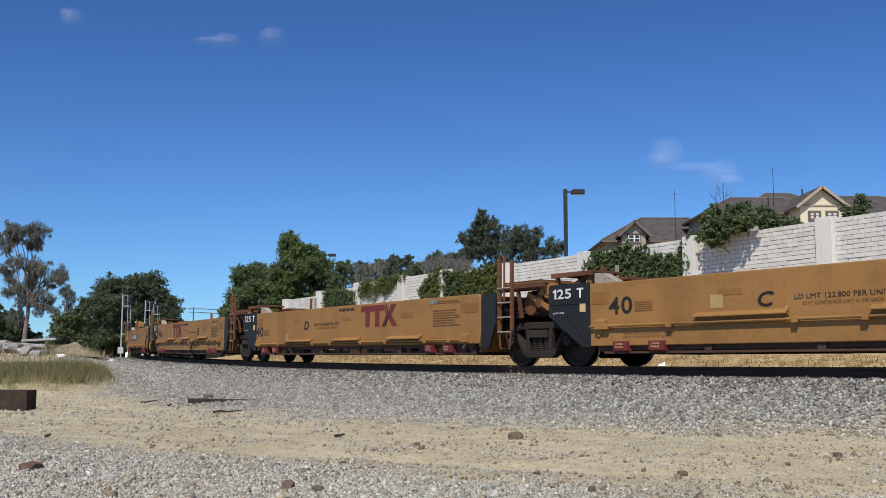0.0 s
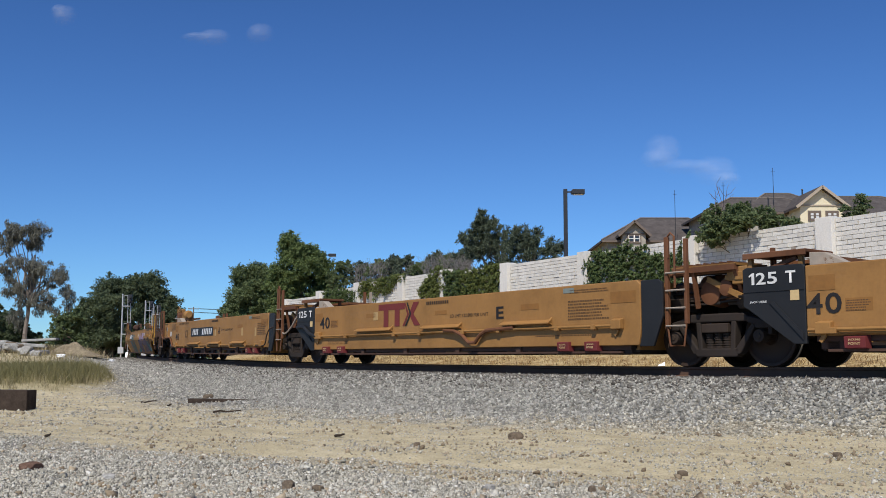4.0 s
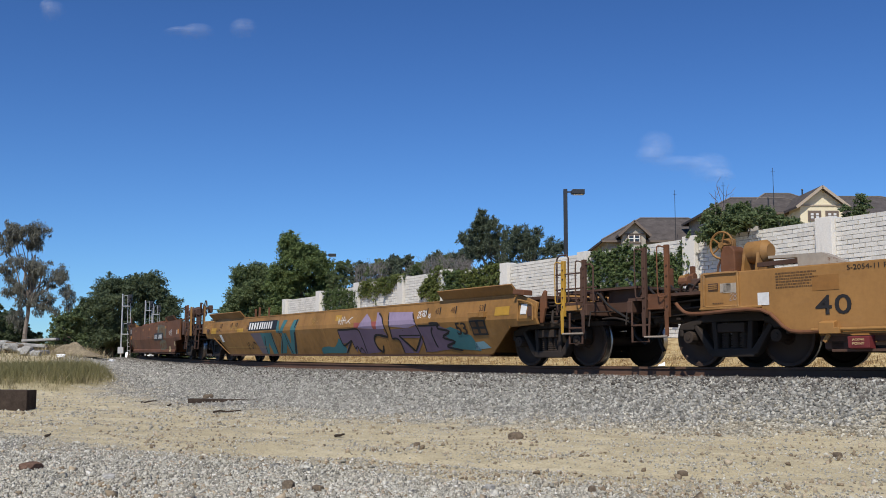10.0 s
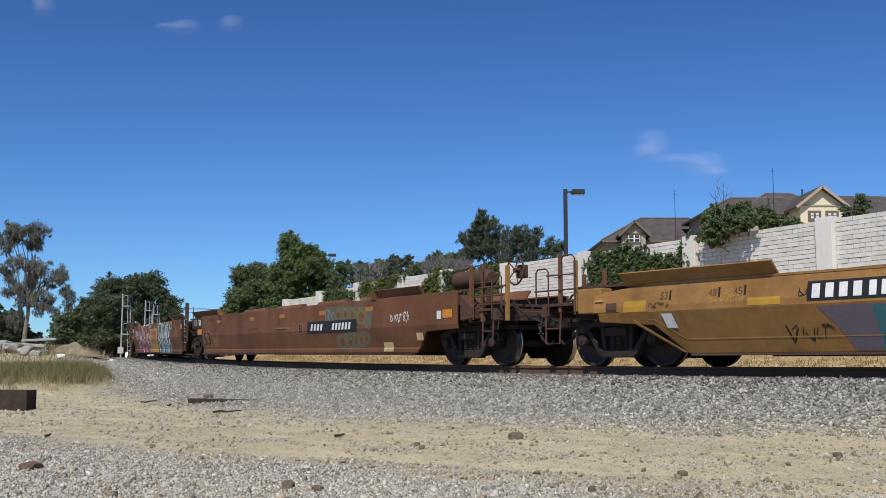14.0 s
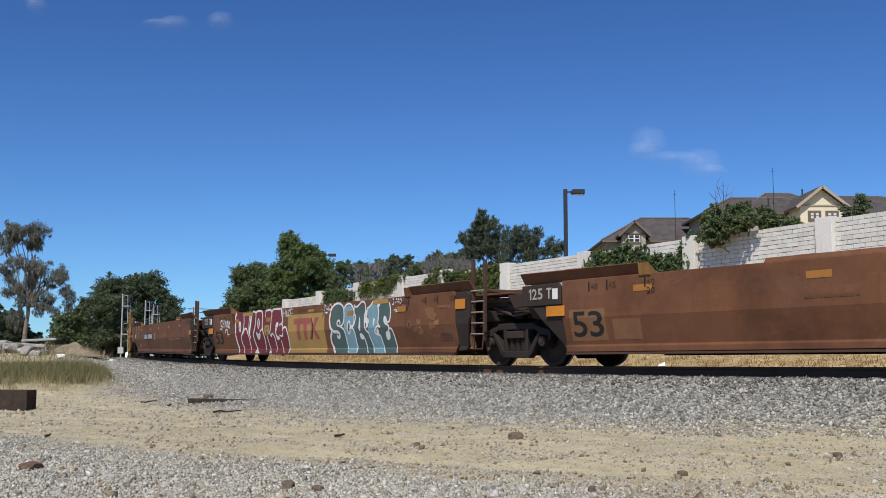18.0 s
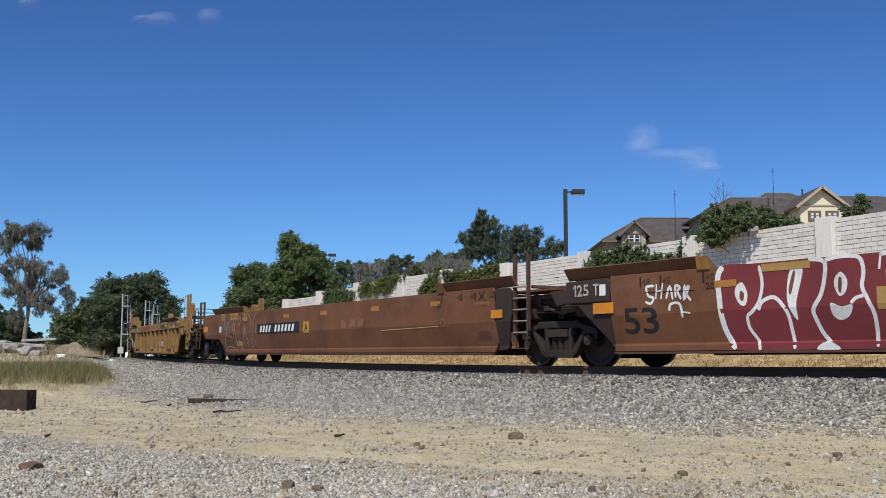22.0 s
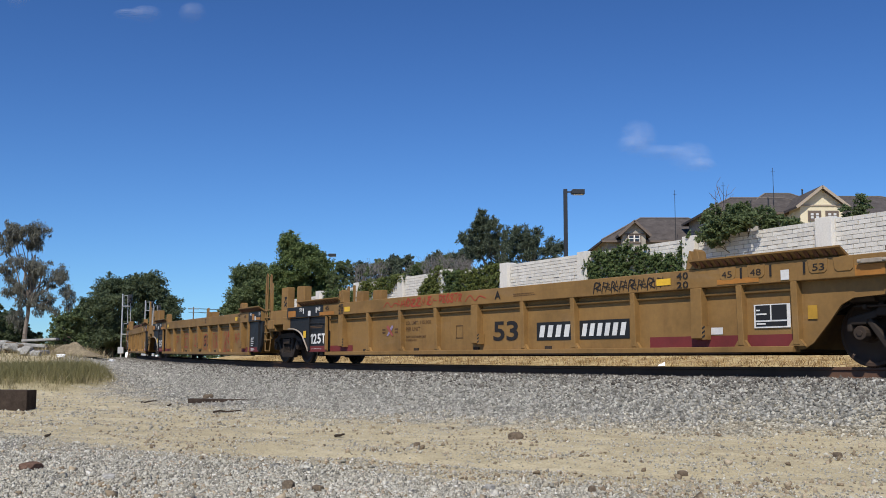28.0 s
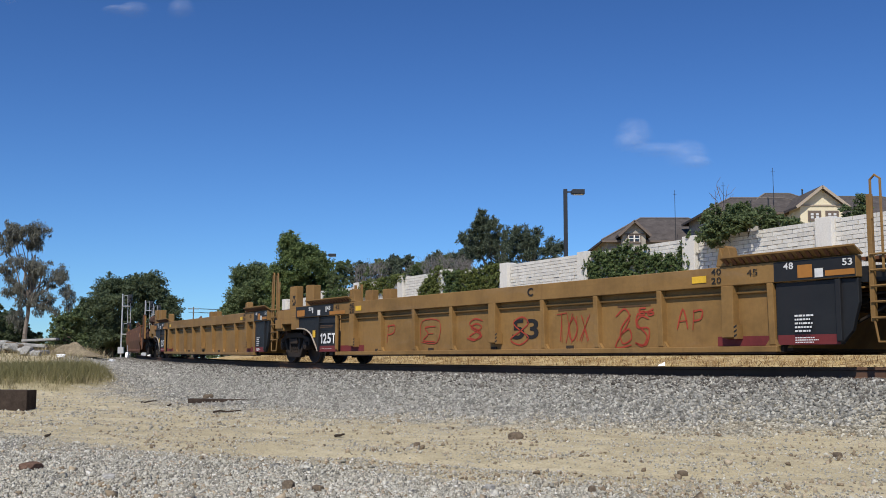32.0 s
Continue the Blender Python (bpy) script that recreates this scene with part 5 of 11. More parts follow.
def signal(x, y, z0, h, label, heads=2):
    t = thing("railway_signal", label, "signal", Matrix.Translation((x, y, z0)))
    part("mast", Shape().tube((0, 0, -0.3), (0, 0, h), 0.06, 0.05, 10), M["galv"], t)
    lad = Shape()
    for sx in (0.5, 0.72):
        lad.tube((sx, 0.1, 0), (sx - 0.12, 0.05, h * 0.98), 0.022, 0.022, 6)
    for k in range(int(h / 0.32)):
        lad.tube((0.5 - 0.02 * k * 0.3, 0.1, 0.2 + 0.32 * k), (0.72 - 0.02 * k * 0.3, 0.1, 0.2 + 0.32 * k), 0.014, 0.014, 5)
    part("ladder", lad, M["galv"], t)
    for k in range(heads):
        z = h * (0.93 - 0.42 * k)
        pf = part("platform", Shape().box(0.0, 0.62, -0.22, 0.22, z - 0.62, z - 0.56).beam((0.05, 0.2, z - 0.6), (0.05, 0.2, z + 0.25), 0.03).beam((0.05, 0.2, z + 0.25), (0.6, 0.2, z + 0.25), 0.03), M["galv"], t)
        hd = part("signal_head", Shape().box(0.48, 0.76, -0.16, 0.02, z - 0.35, z + 0.32).tube((0.62, -0.16, z + 0.12), (0.62, -0.34, z + 0.12), 0.11, 0.11, 12).tube((0.62, -0.16, z - 0.16), (0.62, -0.34, z - 0.16), 0.11, 0.11, 12), M["dark_metal"], t, "black signal head with hoods")
    part("foot", Shape().prism_x([(-0.5, -0.3), (0.5, -0.3), (0.12, 0.7), (-0.12, 0.7)], 0.42, 0.6), M["galv"], t)
    part("cabinet", Shape().box(-0.22, 0.22, -0.12, 0.12, 0.6, 1.1), M["galv"], t)
    return t


signal(-25.45, 80.0, 1.0, 5.3, "galvanised railway signal mast with ladder and two dark heads")
signal(-28.95, 98.0, 0.9, 6.0, "distant galvanised railway signal mast", 1)
signal(-28.75, 100.0, 0.9, 5.7, "distant galvanised railway signal mast", 1)


def utility_pole(x, y, z0, h, label):
    t = thing("utility_pole", label, "utility pole", Matrix.Translation((x, y, z0)))
    part("pole", Shape().tube((0, 0, -0.5), (0, 0, h), 0.17, 0.11, 8), M["bark"], t)
    part("crossarm", Shape().box(-1.1, 1.1, -0.06, 0.06, h - 0.45, h - 0.3), M["bark"], t)
    for k in (-1.0, -0.4, 0.4, 1.0):
        part("insulator", Shape().tube((k, 0, h - 0.3), (k, 0, h - 0.12), 0.06, 0.04, 6), M["galv"], t)


utility_pole(-49.5, 200.0, 0.9, 10.8, "distant wooden utility pole with crossarm")
utility_pole(-66.0, 248.0, 0.9, 12.0, "distant wooden utility pole with crossarm")
wires = thing("power_lines", "thin dark power lines strung between distant poles", "cable")
for dz in (0.0, 0.75):
    for dx in (-1.0, 1.0):
        sh = Shape()
        for k in range(8):
            a = k / 8
            b = (k + 1) / 8
            sag = lambda q: -2.2 * q * (1 - q)
            sh.tube((-49.5 + dx + 52 * a, 200 + 6 * a, 11.4 - dz + sag(a)), (-49.5 + dx + 52 * b, 200 + 6 * b, 11.4 - dz + sag(b)), 0.035, 0.035, 4, False)
        part("wire", sh, M["dark_metal"], wires)

# ---------------------------------------------------------------- things on the ground
r = np.random.RandomState(210)


def lump_mesh(name, sx, sy, sz, seed, sub=2, rough=0.22):
    bm = bmesh.new()
    bmesh.ops.create_icosphere(bm, subdivisions=sub, radius=1.0)
    q = np.random.RandomState(seed)
    o = Vector(q.uniform(-9, 9, 3))
    for v in bm.verts:
        k = 1 + rough * (noise.noise(v.co * 1.3 + o) * 1.6 + noise.noise(v.co * 3.1 + o) * 0.8)
        c = v.co * k
        v.co = Vector((max(-0.8, min(0.8, c.x)) * sx, max(-0.8, min(0.8, c.y)) * sy, max(-0.75, min(0.75, c.z)) * sz))
    me = bpy.data.meshes.new(name)
    bm.to_mesh(me)
    bm.free()
    return me


# spoil heap of slabs and rubble
SLABS = [(-20.9, 50.5, 1.80, 2.1, 0.9, 0.16, 4, 12), (-20.3, 50.0, 1.36, 1.5, 0.8, 0.2, -6, -18), (-21.9, 51.0, 1.5, 1.6, 0.9, 0.18, 9, 25), (-20.3, 51.0, 2.05, 1.7, 0.6, 0.12, -3, 6), (-21.5, 50.6, 1.78, 1.2, 0.7, 0.2, 14, 50)]
for x, y, z, w, d, h, tilt, turn in SLABS:
    t = thing("concrete_slab", "broken pale concrete slab dumped on a rubble heap", "slab", pose(x, y, z, 0, tilt, turn), "rubble heap")
    q = Shape().box(-w / 2, w / 2, -d / 2, d / 2, -h / 2, h / 2)
    part("slab", q, M["concrete"], t, bevel=0.03)
for k in range(26):
    x, y = r.uniform(-22.4, -19.4), r.uniform(48.6, 51.5)
    s_ = r.uniform(0.12, 0.42)
    z = gz_at(x, y)
    ob = part("rubble", lump_mesh("rubble", s_ * 1.2, s_, s_ * 0.8, 300 + k, 2, 0.35), M["concrete"] if k % 3 else M["soil_rock"])
    ob.matrix_basis = pose(x, y, z + s_ * 0.35 + max(0, 0.45 - 0.35 * abs(x + 21)) * r.rand(), 0, 0, r.uniform(0, 360))
    tagged(ob, "lump of broken concrete on a rubble heap" if k % 3 else "brown lump of rubble on a heap", "rubble", "rubble heap")
for x, y, w in ((-18.3, 48.5, 0.25), (-16.0, 49.0, 0.2)):
    ob = part("litter", lump_mesh("litter", w, w * 0.6, w * 0.5, int(400 + w * 100), 2, 0.4), M["paper"])
    ob.matrix_basis = pose(x, y, gz_at(x, y) + w * 0.25)
    tagged(ob, "scrap of white litter in dry weeds", "litter")

q = Shape()
rings, spokes = 12, 30
pts = []
for a in range(rings + 1):
    for b in range(spokes):
        f, an = a / rings, 6.28318 * b / spokes
        x, y = 1.9 * f * math.cos(an), 1.1 * f * math.sin(an)
        pts.append((x, y, 0.62 * math.exp(-3.2 * f * f) * (1 + 0.55 * noise.noise(Vector((x * 1.6, y * 1.6, 3.0)))) + 0.07 * noise.noise(Vector((x * 5, y * 5, 1.0))) * (1 - f) - 0.06 * f))
q.add(pts, [(a * spokes + b, (a + 1) * spokes + b, (a + 1) * spokes + (b + 1) % spokes, a * spokes + (b + 1) % spokes) for a in range(rings) for b in range(spokes)])
ob = part("soil_mound", q, M["mound_soil"], smooth=True)
ob.matrix_basis = pose(-18.6, 50.6, gz_at(-18.6, 50.6) + 0.01)
tagged(ob, "low heap of dumped brown soil with weeds", "soil heap")
# heavy timber baulk and loose boards
t = thing("timber_baulk", "heavy dark creosoted timber lying on the dirt", "timber", pose(-9.65, 20.6, gz_at(-9.2, 20.6) + 0.0, 0, 0, -4))
bk = Shape().box(-1.35, 1.27, 0.0, 0.42, -0.02, 0.40)
part("timber", bk, M["tie"], t, bevel=0.015)
t = thing("old_tie", "weathered grey wooden tie half sunk in gravel", "timber", pose(-4.85, 22.6, gz_at(-4.85, 22.6) + 0.015, 0, 1.0, 3))
part("board", Shape().box(-0.78, 0.72, -0.11, 0.11, -0.05, 0.055).box(0.5, 0.8, -0.06, 0.08, -0.05, 0.045), M["tie"], t, bevel=0.012)
for x, y, L, rz in ((-6.7, 23.2, 0.34, 12), (-5.9, 22.0, 0.12, 60), (-1.35, 13.4, 0.16, -35), (-5.1, 13.2, 0.10, -30), (-4.0, 18.9, 0.5, 6)):
    q = Shape()
    limb(q, (-L / 2, 0, 0.02), (L / 2, 0, 0.05), 0.02, 0.012, r, 0.2, 4)
    ob = part("stick", q, M["tie"])
    ob.matrix_basis = pose(x, y, gz_at(x, y), 0, 0, rz)
    tagged(ob, "short dark stick lying on dirt", "stick")
for k, (x, y, w, h, key, lab, cat) in enumerate([(-3.75, 9.35, 0.13, 0.06, "brick_red", "broken reddish brick lying in gravel", "brick"), (0.9, 12.55, 0.12, 0.07, "soil_rock", "brown clod of earth on dirt", "clod"),
                                (-5.6, 24.3, 0.16, 0.10, "soil_rock", "dark clod of earth on dirt", "clod"), (0.36, 7.9, 0.06, 0.05, "concrete", "pale stone lying on dirt", "stone"), (1.15, 7.9, 0.05, 0.05, "soil_rock", "dark grey stone on dirt", "stone"),
                                (-1.2, 8.0, 0.09, 0.06, "soil_rock", "grey-brown stone in gravel", "stone"), (-2.8, 8.6, 0.07, 0.05, "concrete", "pale stone in gravel", "stone"), (-0.95, 7.8, 0.06, 0.045, "soil_rock", "rounded brown stone in gravel", "stone"),
                                (3.9, 10.1, 0.06, 0.04, "soil_rock", "dark stone on dirt", "stone"), (2.2, 9.4, 0.06, 0.04, "soil_rock", "dark stone on dirt", "stone"), (-8.1, 17.0, 0.10, 0.06, "soil_rock", "brown clod on dirt", "clod"), (-0.3, 12.0, 0.07, 0.05, "soil_rock", "brown clod on dirt", "clod")]):
    ob = part("stone" if cat == "stone" else cat, lump_mesh(cat, w, w * 0.7, h, 500 + k, 2, 0.2), M[key])
    ob.matrix_basis = pose(x, y, gz_at(x, y) + h * 0.4, 0, 0, r.uniform(0, 180))
    tagged(ob, lab, cat)
p = on_track(-2.78, 5.75)
ob = part("paper", Shape().add([(-0.11, 0, 0), (0.08, -0.04, 0.01), (0.10, 0.04, 0.12), (0.02, 0.06, 0.07), (-0.05, 0.05, 0.05)], [(0, 1, 3), (1, 2, 3), (0, 3, 4)]), M["paper"])
ob.matrix_basis = pose(p.x, p.y, gz_at(p.x, p.y) + 0.03)
tagged(ob, "crumpled white paper on the dry bank", "litter")


# ---------------------------------------------------------------- clouds
def cloud_material():
    m, nt, bs = nodes_of("thin_cloud")
    nt.nodes.remove(bs)
    co = coord_of(nt, "Generated")
    n = noise_tex(nt, co, 2.6, 6, 0.6, None, 0.3)
    gr = nt.nodes.new("ShaderNodeTexGradient")
    gr.gradient_type = "SPHERICAL"
    mp = nt.nodes.new("ShaderNodeMapping")
    mp.inputs["Location"].default_value = (-1.0, 0, -1.0)
    mp.inputs["Scale"].default_value = (2.0, 0.0, 2.0)
    nt.links.new(co, mp.inputs[0])
    nt.links.new(mp.outputs[0], gr.inputs[0])
    mul = nt.nodes.new("ShaderNodeMath")
    mul.operation = "MULTIPLY"
    nt.links.new(gr.outputs["Fac"], mul.inputs[0])
    nt.links.new(n, mul.inputs[1])
    al = ramp(nt, mul.outputs[0], [(0.05, (0,) * 3), (0.6, (0.135,) * 3)])
    df = nt.nodes.new("ShaderNodeBsdfDiffuse")
    df.inputs[0].default_value = (0.9, 0.9, 0.9, 1)
    tr = nt.nodes.new("ShaderNodeBsdfTransparent")
    mx = nt.nodes.new("ShaderNodeMixShader")
    nt.links.new(al, mx.inputs[0])
    nt.links.new(tr.outputs[0], mx.inputs[1])
    nt.links.new(df.outputs[0], mx.inputs[2])
    nt.links.new(mx.outputs[0], nt.nodes["Material Output"].inputs[0])
    return m


M["cloud"] = cloud_material()
CLOUDS = []


def cloud(puffs, label, drift):
    """Wisps of vapour far off; puffs are (bearing, height, half width, half height) in thousandths of the distance."""
    D = 2600.0
    t = thing("cloud", label, "cloud", Matrix.Translation((0, D, 1.0)))
    for bx, bz, w, h in puffs:
        bm = bmesh.new()
        bmesh.ops.create_grid(bm, x_segments=12, y_segments=8, size=1.0)
        for v in bm.verts:
            q = v.co.x ** 2 + v.co.y ** 2
            v.co = Vector((v.co.x * w * D / 1000 + bx * D / 1000, 30.0 * q, v.co.y * h * D / 1000 + bz * D / 1000))
        me = bpy.data.meshes.new("wisp")
        bm.to_mesh(me)
        bm.free()
        o = part("wisp", me, M["cloud"], t)
        o.visible_shadow = False
    CLOUDS.append((t, drift))
    return t


def sky_at(px, py):
    """Bearing and height of a direction, in thousandths, from the view's own angles."""
    a = math.radians(6.392)
    u, v = (px - 784) / 1782, (441 - py) / 1782
    fy, fz = math.cos(a) - v * math.sin(a), math.sin(a) + v * math.cos(a)
    return u / fy * 1000, fz / fy * 1000


def drifted(p0, p1):
    a, b = sky_at(*p0), sky_at(*p1)
    return ((b[0] - a[0]) * 2.6, (b[1] - a[1]) * 2.6)


def puff(px, py, w, h):
    a = sky_at(px, py)
    return (a[0], a[1], w / 1.782, h / 1.782)


cloud([puff(122, 30, 26, 24), puff(112, 22, 18, 16)], "small faint wisp of cloud", drifted((122, 30), (10, -14)))
cloud([puff(395, 70, 36, 20), puff(365, 70, 34, 12)], "small faint wisp of cloud", drifted((395, 70), (232, 14)))
cloud([puff(477, 62, 30, 24)], "small faint wisp of cloud", drifted((477, 62), (316, 12)))
cloud([puff(1184, 268, 40, 38), puff(1172, 282, 34, 22), puff(1228, 296, 60, 18), puff(1278, 304, 48, 34), puff(1296, 318, 34, 16)], "thin white wisp of cloud", drifted((1192, 272), (1134, 238)))
# ---------------------------------------------------------------- the train
SIDE = {   # outer face of the near side: heights above the rail and distance from the centre line
    "tall40": ([0.30, 0.50, 1.47], [-1.50, -1.50, -1.50]),
    "smooth53": ([0.25, 0.36, 0.39, 0.88, 1.62, 1.80], [-1.405, -1.405, -1.385, -1.50, -1.50, -1.50]),
    "single48": ([0.20, 0.92, 1.02, 1.42, 1.6], [-1.19, -1.50, -1.50, -1.42, -1.40]),
    "ribbed53": ([0.20, 1.9], [-1.50, -1.50]),
}


def sheet(poly, style, thick=0.05, out=0.0, mirror=False, inset=0.0):
    """A plate cut to the outline poly (x, z) and bent to a side's profile."""
    zs, ys = SIDE[style]
    bm = bmesh.new()
    bm.faces.new([bm.verts.new((x, 0, z)) for x, z in poly])
    for z in zs[1:-1]:
        bmesh.ops.bisect_plane(bm, geom=bm.verts[:] + bm.edges[:] + bm.faces[:], plane_co=(0, 0, z), plane_no=(0, 0, 1))
    for v in bm.verts:
        v.co.y = float(np.interp(v.co.z, zs, ys)) - out + inset
    if thick:
        ex = bmesh.ops.extrude_face_region(bm, geom=bm.faces[:])
        for e in ex["geom"]:
            if isinstance(e, bmesh.types.BMVert):
                e.co.y += thick
    if mirror:
        for v in bm.verts:
            v.co.y = -v.co.y
    bmesh.ops.recalc_face_normals(bm, faces=bm.faces)
    me = bpy.data.meshes.new("plate")
    bm.to_mesh(me)
    bm.free()
    return me


def face_out(me):
    """Thin decoration: its faces look towards the near side."""
    for p in me.polygons:
        if p.normal.y > 0:
            p.flip()
    me.update()
    return me


def decal(unit, name, poly, style, material, out=0.006, label=""):
    me = face_out(sheet(poly, style, 0, out))
    me.name = name
    return part(name, me, M[material], unit, label)


def rect(x0, x1, z0, z1, slant=0.0):
    return [(x0, z0), (x1, z0), (x1 + slant, z1), (x0 + slant, z1)]


def text_mesh(text, x0, x1, z0, z1, style, out=0.008, bold=0.0, slant=0.0, space=1.0):
    """Painted characters filling the box x0 to x1, z0 to z1 on the near side."""
    cu = bpy.data.curves.new("text", "FONT")
    cu.body = text
    cu.resolution_u = 3
    cu.offset = bold
    cu.space_character = space
    ob = bpy.data.objects.new("text", cu)
    scene.collection.objects.link(ob)
    me = bpy.data.meshes.new_from_object(ob.evaluated_get(bpy.context.evaluated_depsgraph_get()))
    bpy.data.objects.remove(ob)
    bpy.data.curves.remove(cu)
    n = len(me.vertices)
    co = np.empty(n * 3, np.float32)
    me.vertices.foreach_get("co", co)
    co = co.reshape(-1, 3)
    lo, hi = co.min(0), co.max(0)
    zs, ys = SIDE[style]
    fx, fz = (co[:, 0] - lo[0]) / (hi[0] - lo[0]), (co[:, 1] - lo[1]) / (hi[1] - lo[1])
    X, Z = x0 + (x1 - x0) * fx + slant * fz, z0 + (z1 - z0) * fz
    me.vertices.foreach_set("co", np.stack([X, 0 * X, Z], -1).astype(np.float32).ravel())
    bm = bmesh.new()
    bm.from_mesh(me)
    for z in zs[1:-1]:
        if z0 < z < z1:
            bmesh.ops.bisect_plane(bm, geom=bm.verts[:] + bm.edges[:] + bm.faces[:], plane_co=(0, 0, z), plane_no=(0, 0, 1))
    for v in bm.verts:
        v.co.y = float(np.interp(v.co.z, zs, ys)) - out
    bm.to_mesh(me)
    bm.free()
    me.materials.clear()
    return face_out(me)


def lettering(unit, text, x0, x1, z0, z1, style, material="black_ink", out=0.008, bold=0.0, slant=0.0):
    """Short marks get one part a character, long stencils stay one."""
    if len(text) > 6:
        return tagged(part("stencil", text_mesh(text, x0, x1, z0, z1, style, out, bold, slant), M[material], unit), kind="stuff")
    wide = {"1": 0.56, " ": 0.5, "I": 0.3}
    total = sum(wide.get(c, 1.0) for c in text)
    w = (x1 - x0) / (total + 0.16 * (len(text) - 1))
    x = x0
    for c in text:
        k = wide.get(c, 1.0) * w
        if c == "1":
            q = z1 - z0
            part("character", face_out(sheet([(x + 0.48 * k, z0), (x + k, z0), (x + k, z1), (x + 0.60 * k, z1), (x, z1 - 0.20 * q), (x, z1 - 0.36 * q), (x + 0.48 * k, z1 - 0.22 * q)], style, 0, out)), M[material], unit)
        elif c != " ":
            part("character", text_mesh(c, x, x + k, z0, z1, style, out, bold * (0.3 if c == "1" else 1.0), slant), M[material], unit)
        x += k + 0.16 * w


def bars(unit, x0, x1, z0, z1, n, style, material="faint_ink", gap=0.32, slant=0.0, name="lettering_bar"):
    """A row of plain bars, one to a character."""
    w = (x1 - x0) / n
    sh = None
    for i in range(n):
        me = decal(unit, name, rect(x0 + w * i, x0 + w * (i + 1 - gap), z0, z1, slant), style, material, 0.010)


def text_rows(unit, x0, x1, z0, z1, rows, style, material="faint_ink", seed=0):
    """Lines of small unreadable stencil: broken bars."""
    r = np.random.RandomState(seed + int(abs(x0) * 100))
    h = (z1 - z0) / (rows * 2.1)
    bm = bmesh.new()
    zs, ys = SIDE[style]
    for k in range(rows):
        z = z1 - (k + 1) * h * 2.1
        x = x0
        end = x1 - r.rand() * 0.25 * (x1 - x0)
        while x < end:
            w = min(h * r.uniform(0.7, 2.6), end - x)
            vs = [bm.verts.new((a, float(np.interp(b, zs, ys)) - 0.006, b)) for a, b in ((x, z), (x + w, z), (x + w, z + h), (x, z + h))]
            bm.faces.new(vs)
            x += w + h * 0.5
    me = bpy.data.meshes.new("stencil")
    bm.to_mesh(me)
    bm.free()
    tagged(part("stencil", face_out(me), M[material], unit), kind="stuff")


def emblem(unit, x0, x1, z0, z1, style, material="maroon"):
    """The owner's mark as plain shapes: a cap bar with two posts, and crossing chevrons."""
    w = x1 - x0
    t = (z1 - z0) * 0.27
    X = lambda k: x0 + w * k
    decal(unit, "mark_bar", rect(X(0.0), X(0.64), z1 - t, z1), style, material, 0.007)
    decal(unit, "mark_post", rect(X(0.13), X(0.25), z0, z1 - t), style, material, 0.007)
    decal(unit, "mark_post", rect(X(0.40), X(0.52), z0, z1 - t), style, material, 0.007)
    m = (z0 + z1) / 2
    decal(unit, "mark_chevron", [(X(0.84), z1), (X(0.97), z1), (X(0.84), m), (X(1.0), z0), (X(0.86), z0), (X(0.74), m)], style, material, 0.007)
    for k in (0.0, 0.055):
        decal(unit, "mark_stripe", [(X(0.625 + k), z1), (X(0.655 + k), z1), (X(0.74 + k), m), (X(0.63 + k), z0), (X(0.59 + k), z0), (X(0.70 + k), m)], style, "black_ink" if k else material, 0.009)


def glide(pts, closed=False, n=4):
    """A smooth line through the points."""
    k = len(pts)
    out = []
    for i in range(k if closed else k - 1):
        q = [pts[(i + j) % k] if closed else pts[min(k - 1, max(0, i + j))] for j in (-1, 0, 1, 2)]
        for m in range(n):
            t = m / n
            out.append(tuple(0.5 * (2 * b + (c - a) * t + (2 * a - 5 * b + 4 * c - d) * t * t + (3 * b - a - 3 * c + d) * t ** 3) for a, b, c, d in zip(*q)))
    return out if closed else out + [pts[-1]]


def rounded(pts):
    return glide(pts, True, 3)


def stroke(unit, name, pts, w, style, material, out=0.012, curved=True):
    """A sprayed line through points (x, z), tapering a little at its ends."""
    if curved and len(pts) > 2:
        pts = glide(pts)
    bm = bmesh.new()
    zs, ys = SIDE[style]
    P = [Vector((x, z)) for x, z in pts]
    L = []
    for i, p in enumerate(P):
        a = P[max(0, i - 1)]
        b = P[min(len(P) - 1, i + 1)]
        d = (b - a)
        d = d.normalized() if d.length > 1e-6 else Vector((1, 0))
        hw = w / 2 * (0.6 if i in (0, len(P) - 1) else 1.0)
        L.append((p + Vector((-d.y, d.x)) * hw, p - Vector((-d.y, d.x)) * hw))
    vs = [[bm.verts.new((q.x, float(np.interp(q.y, zs, ys)) - out, q.y)) for q in pr] for pr in L]
    for a, b in zip(vs[:-1], vs[1:]):
        bm.faces.new((a[0], b[0], b[1], a[1]))
    me = bpy.data.meshes.new(name)
    bm.to_mesh(me)
    bm.free()
    return part(name, face_out(me), M[material], unit)


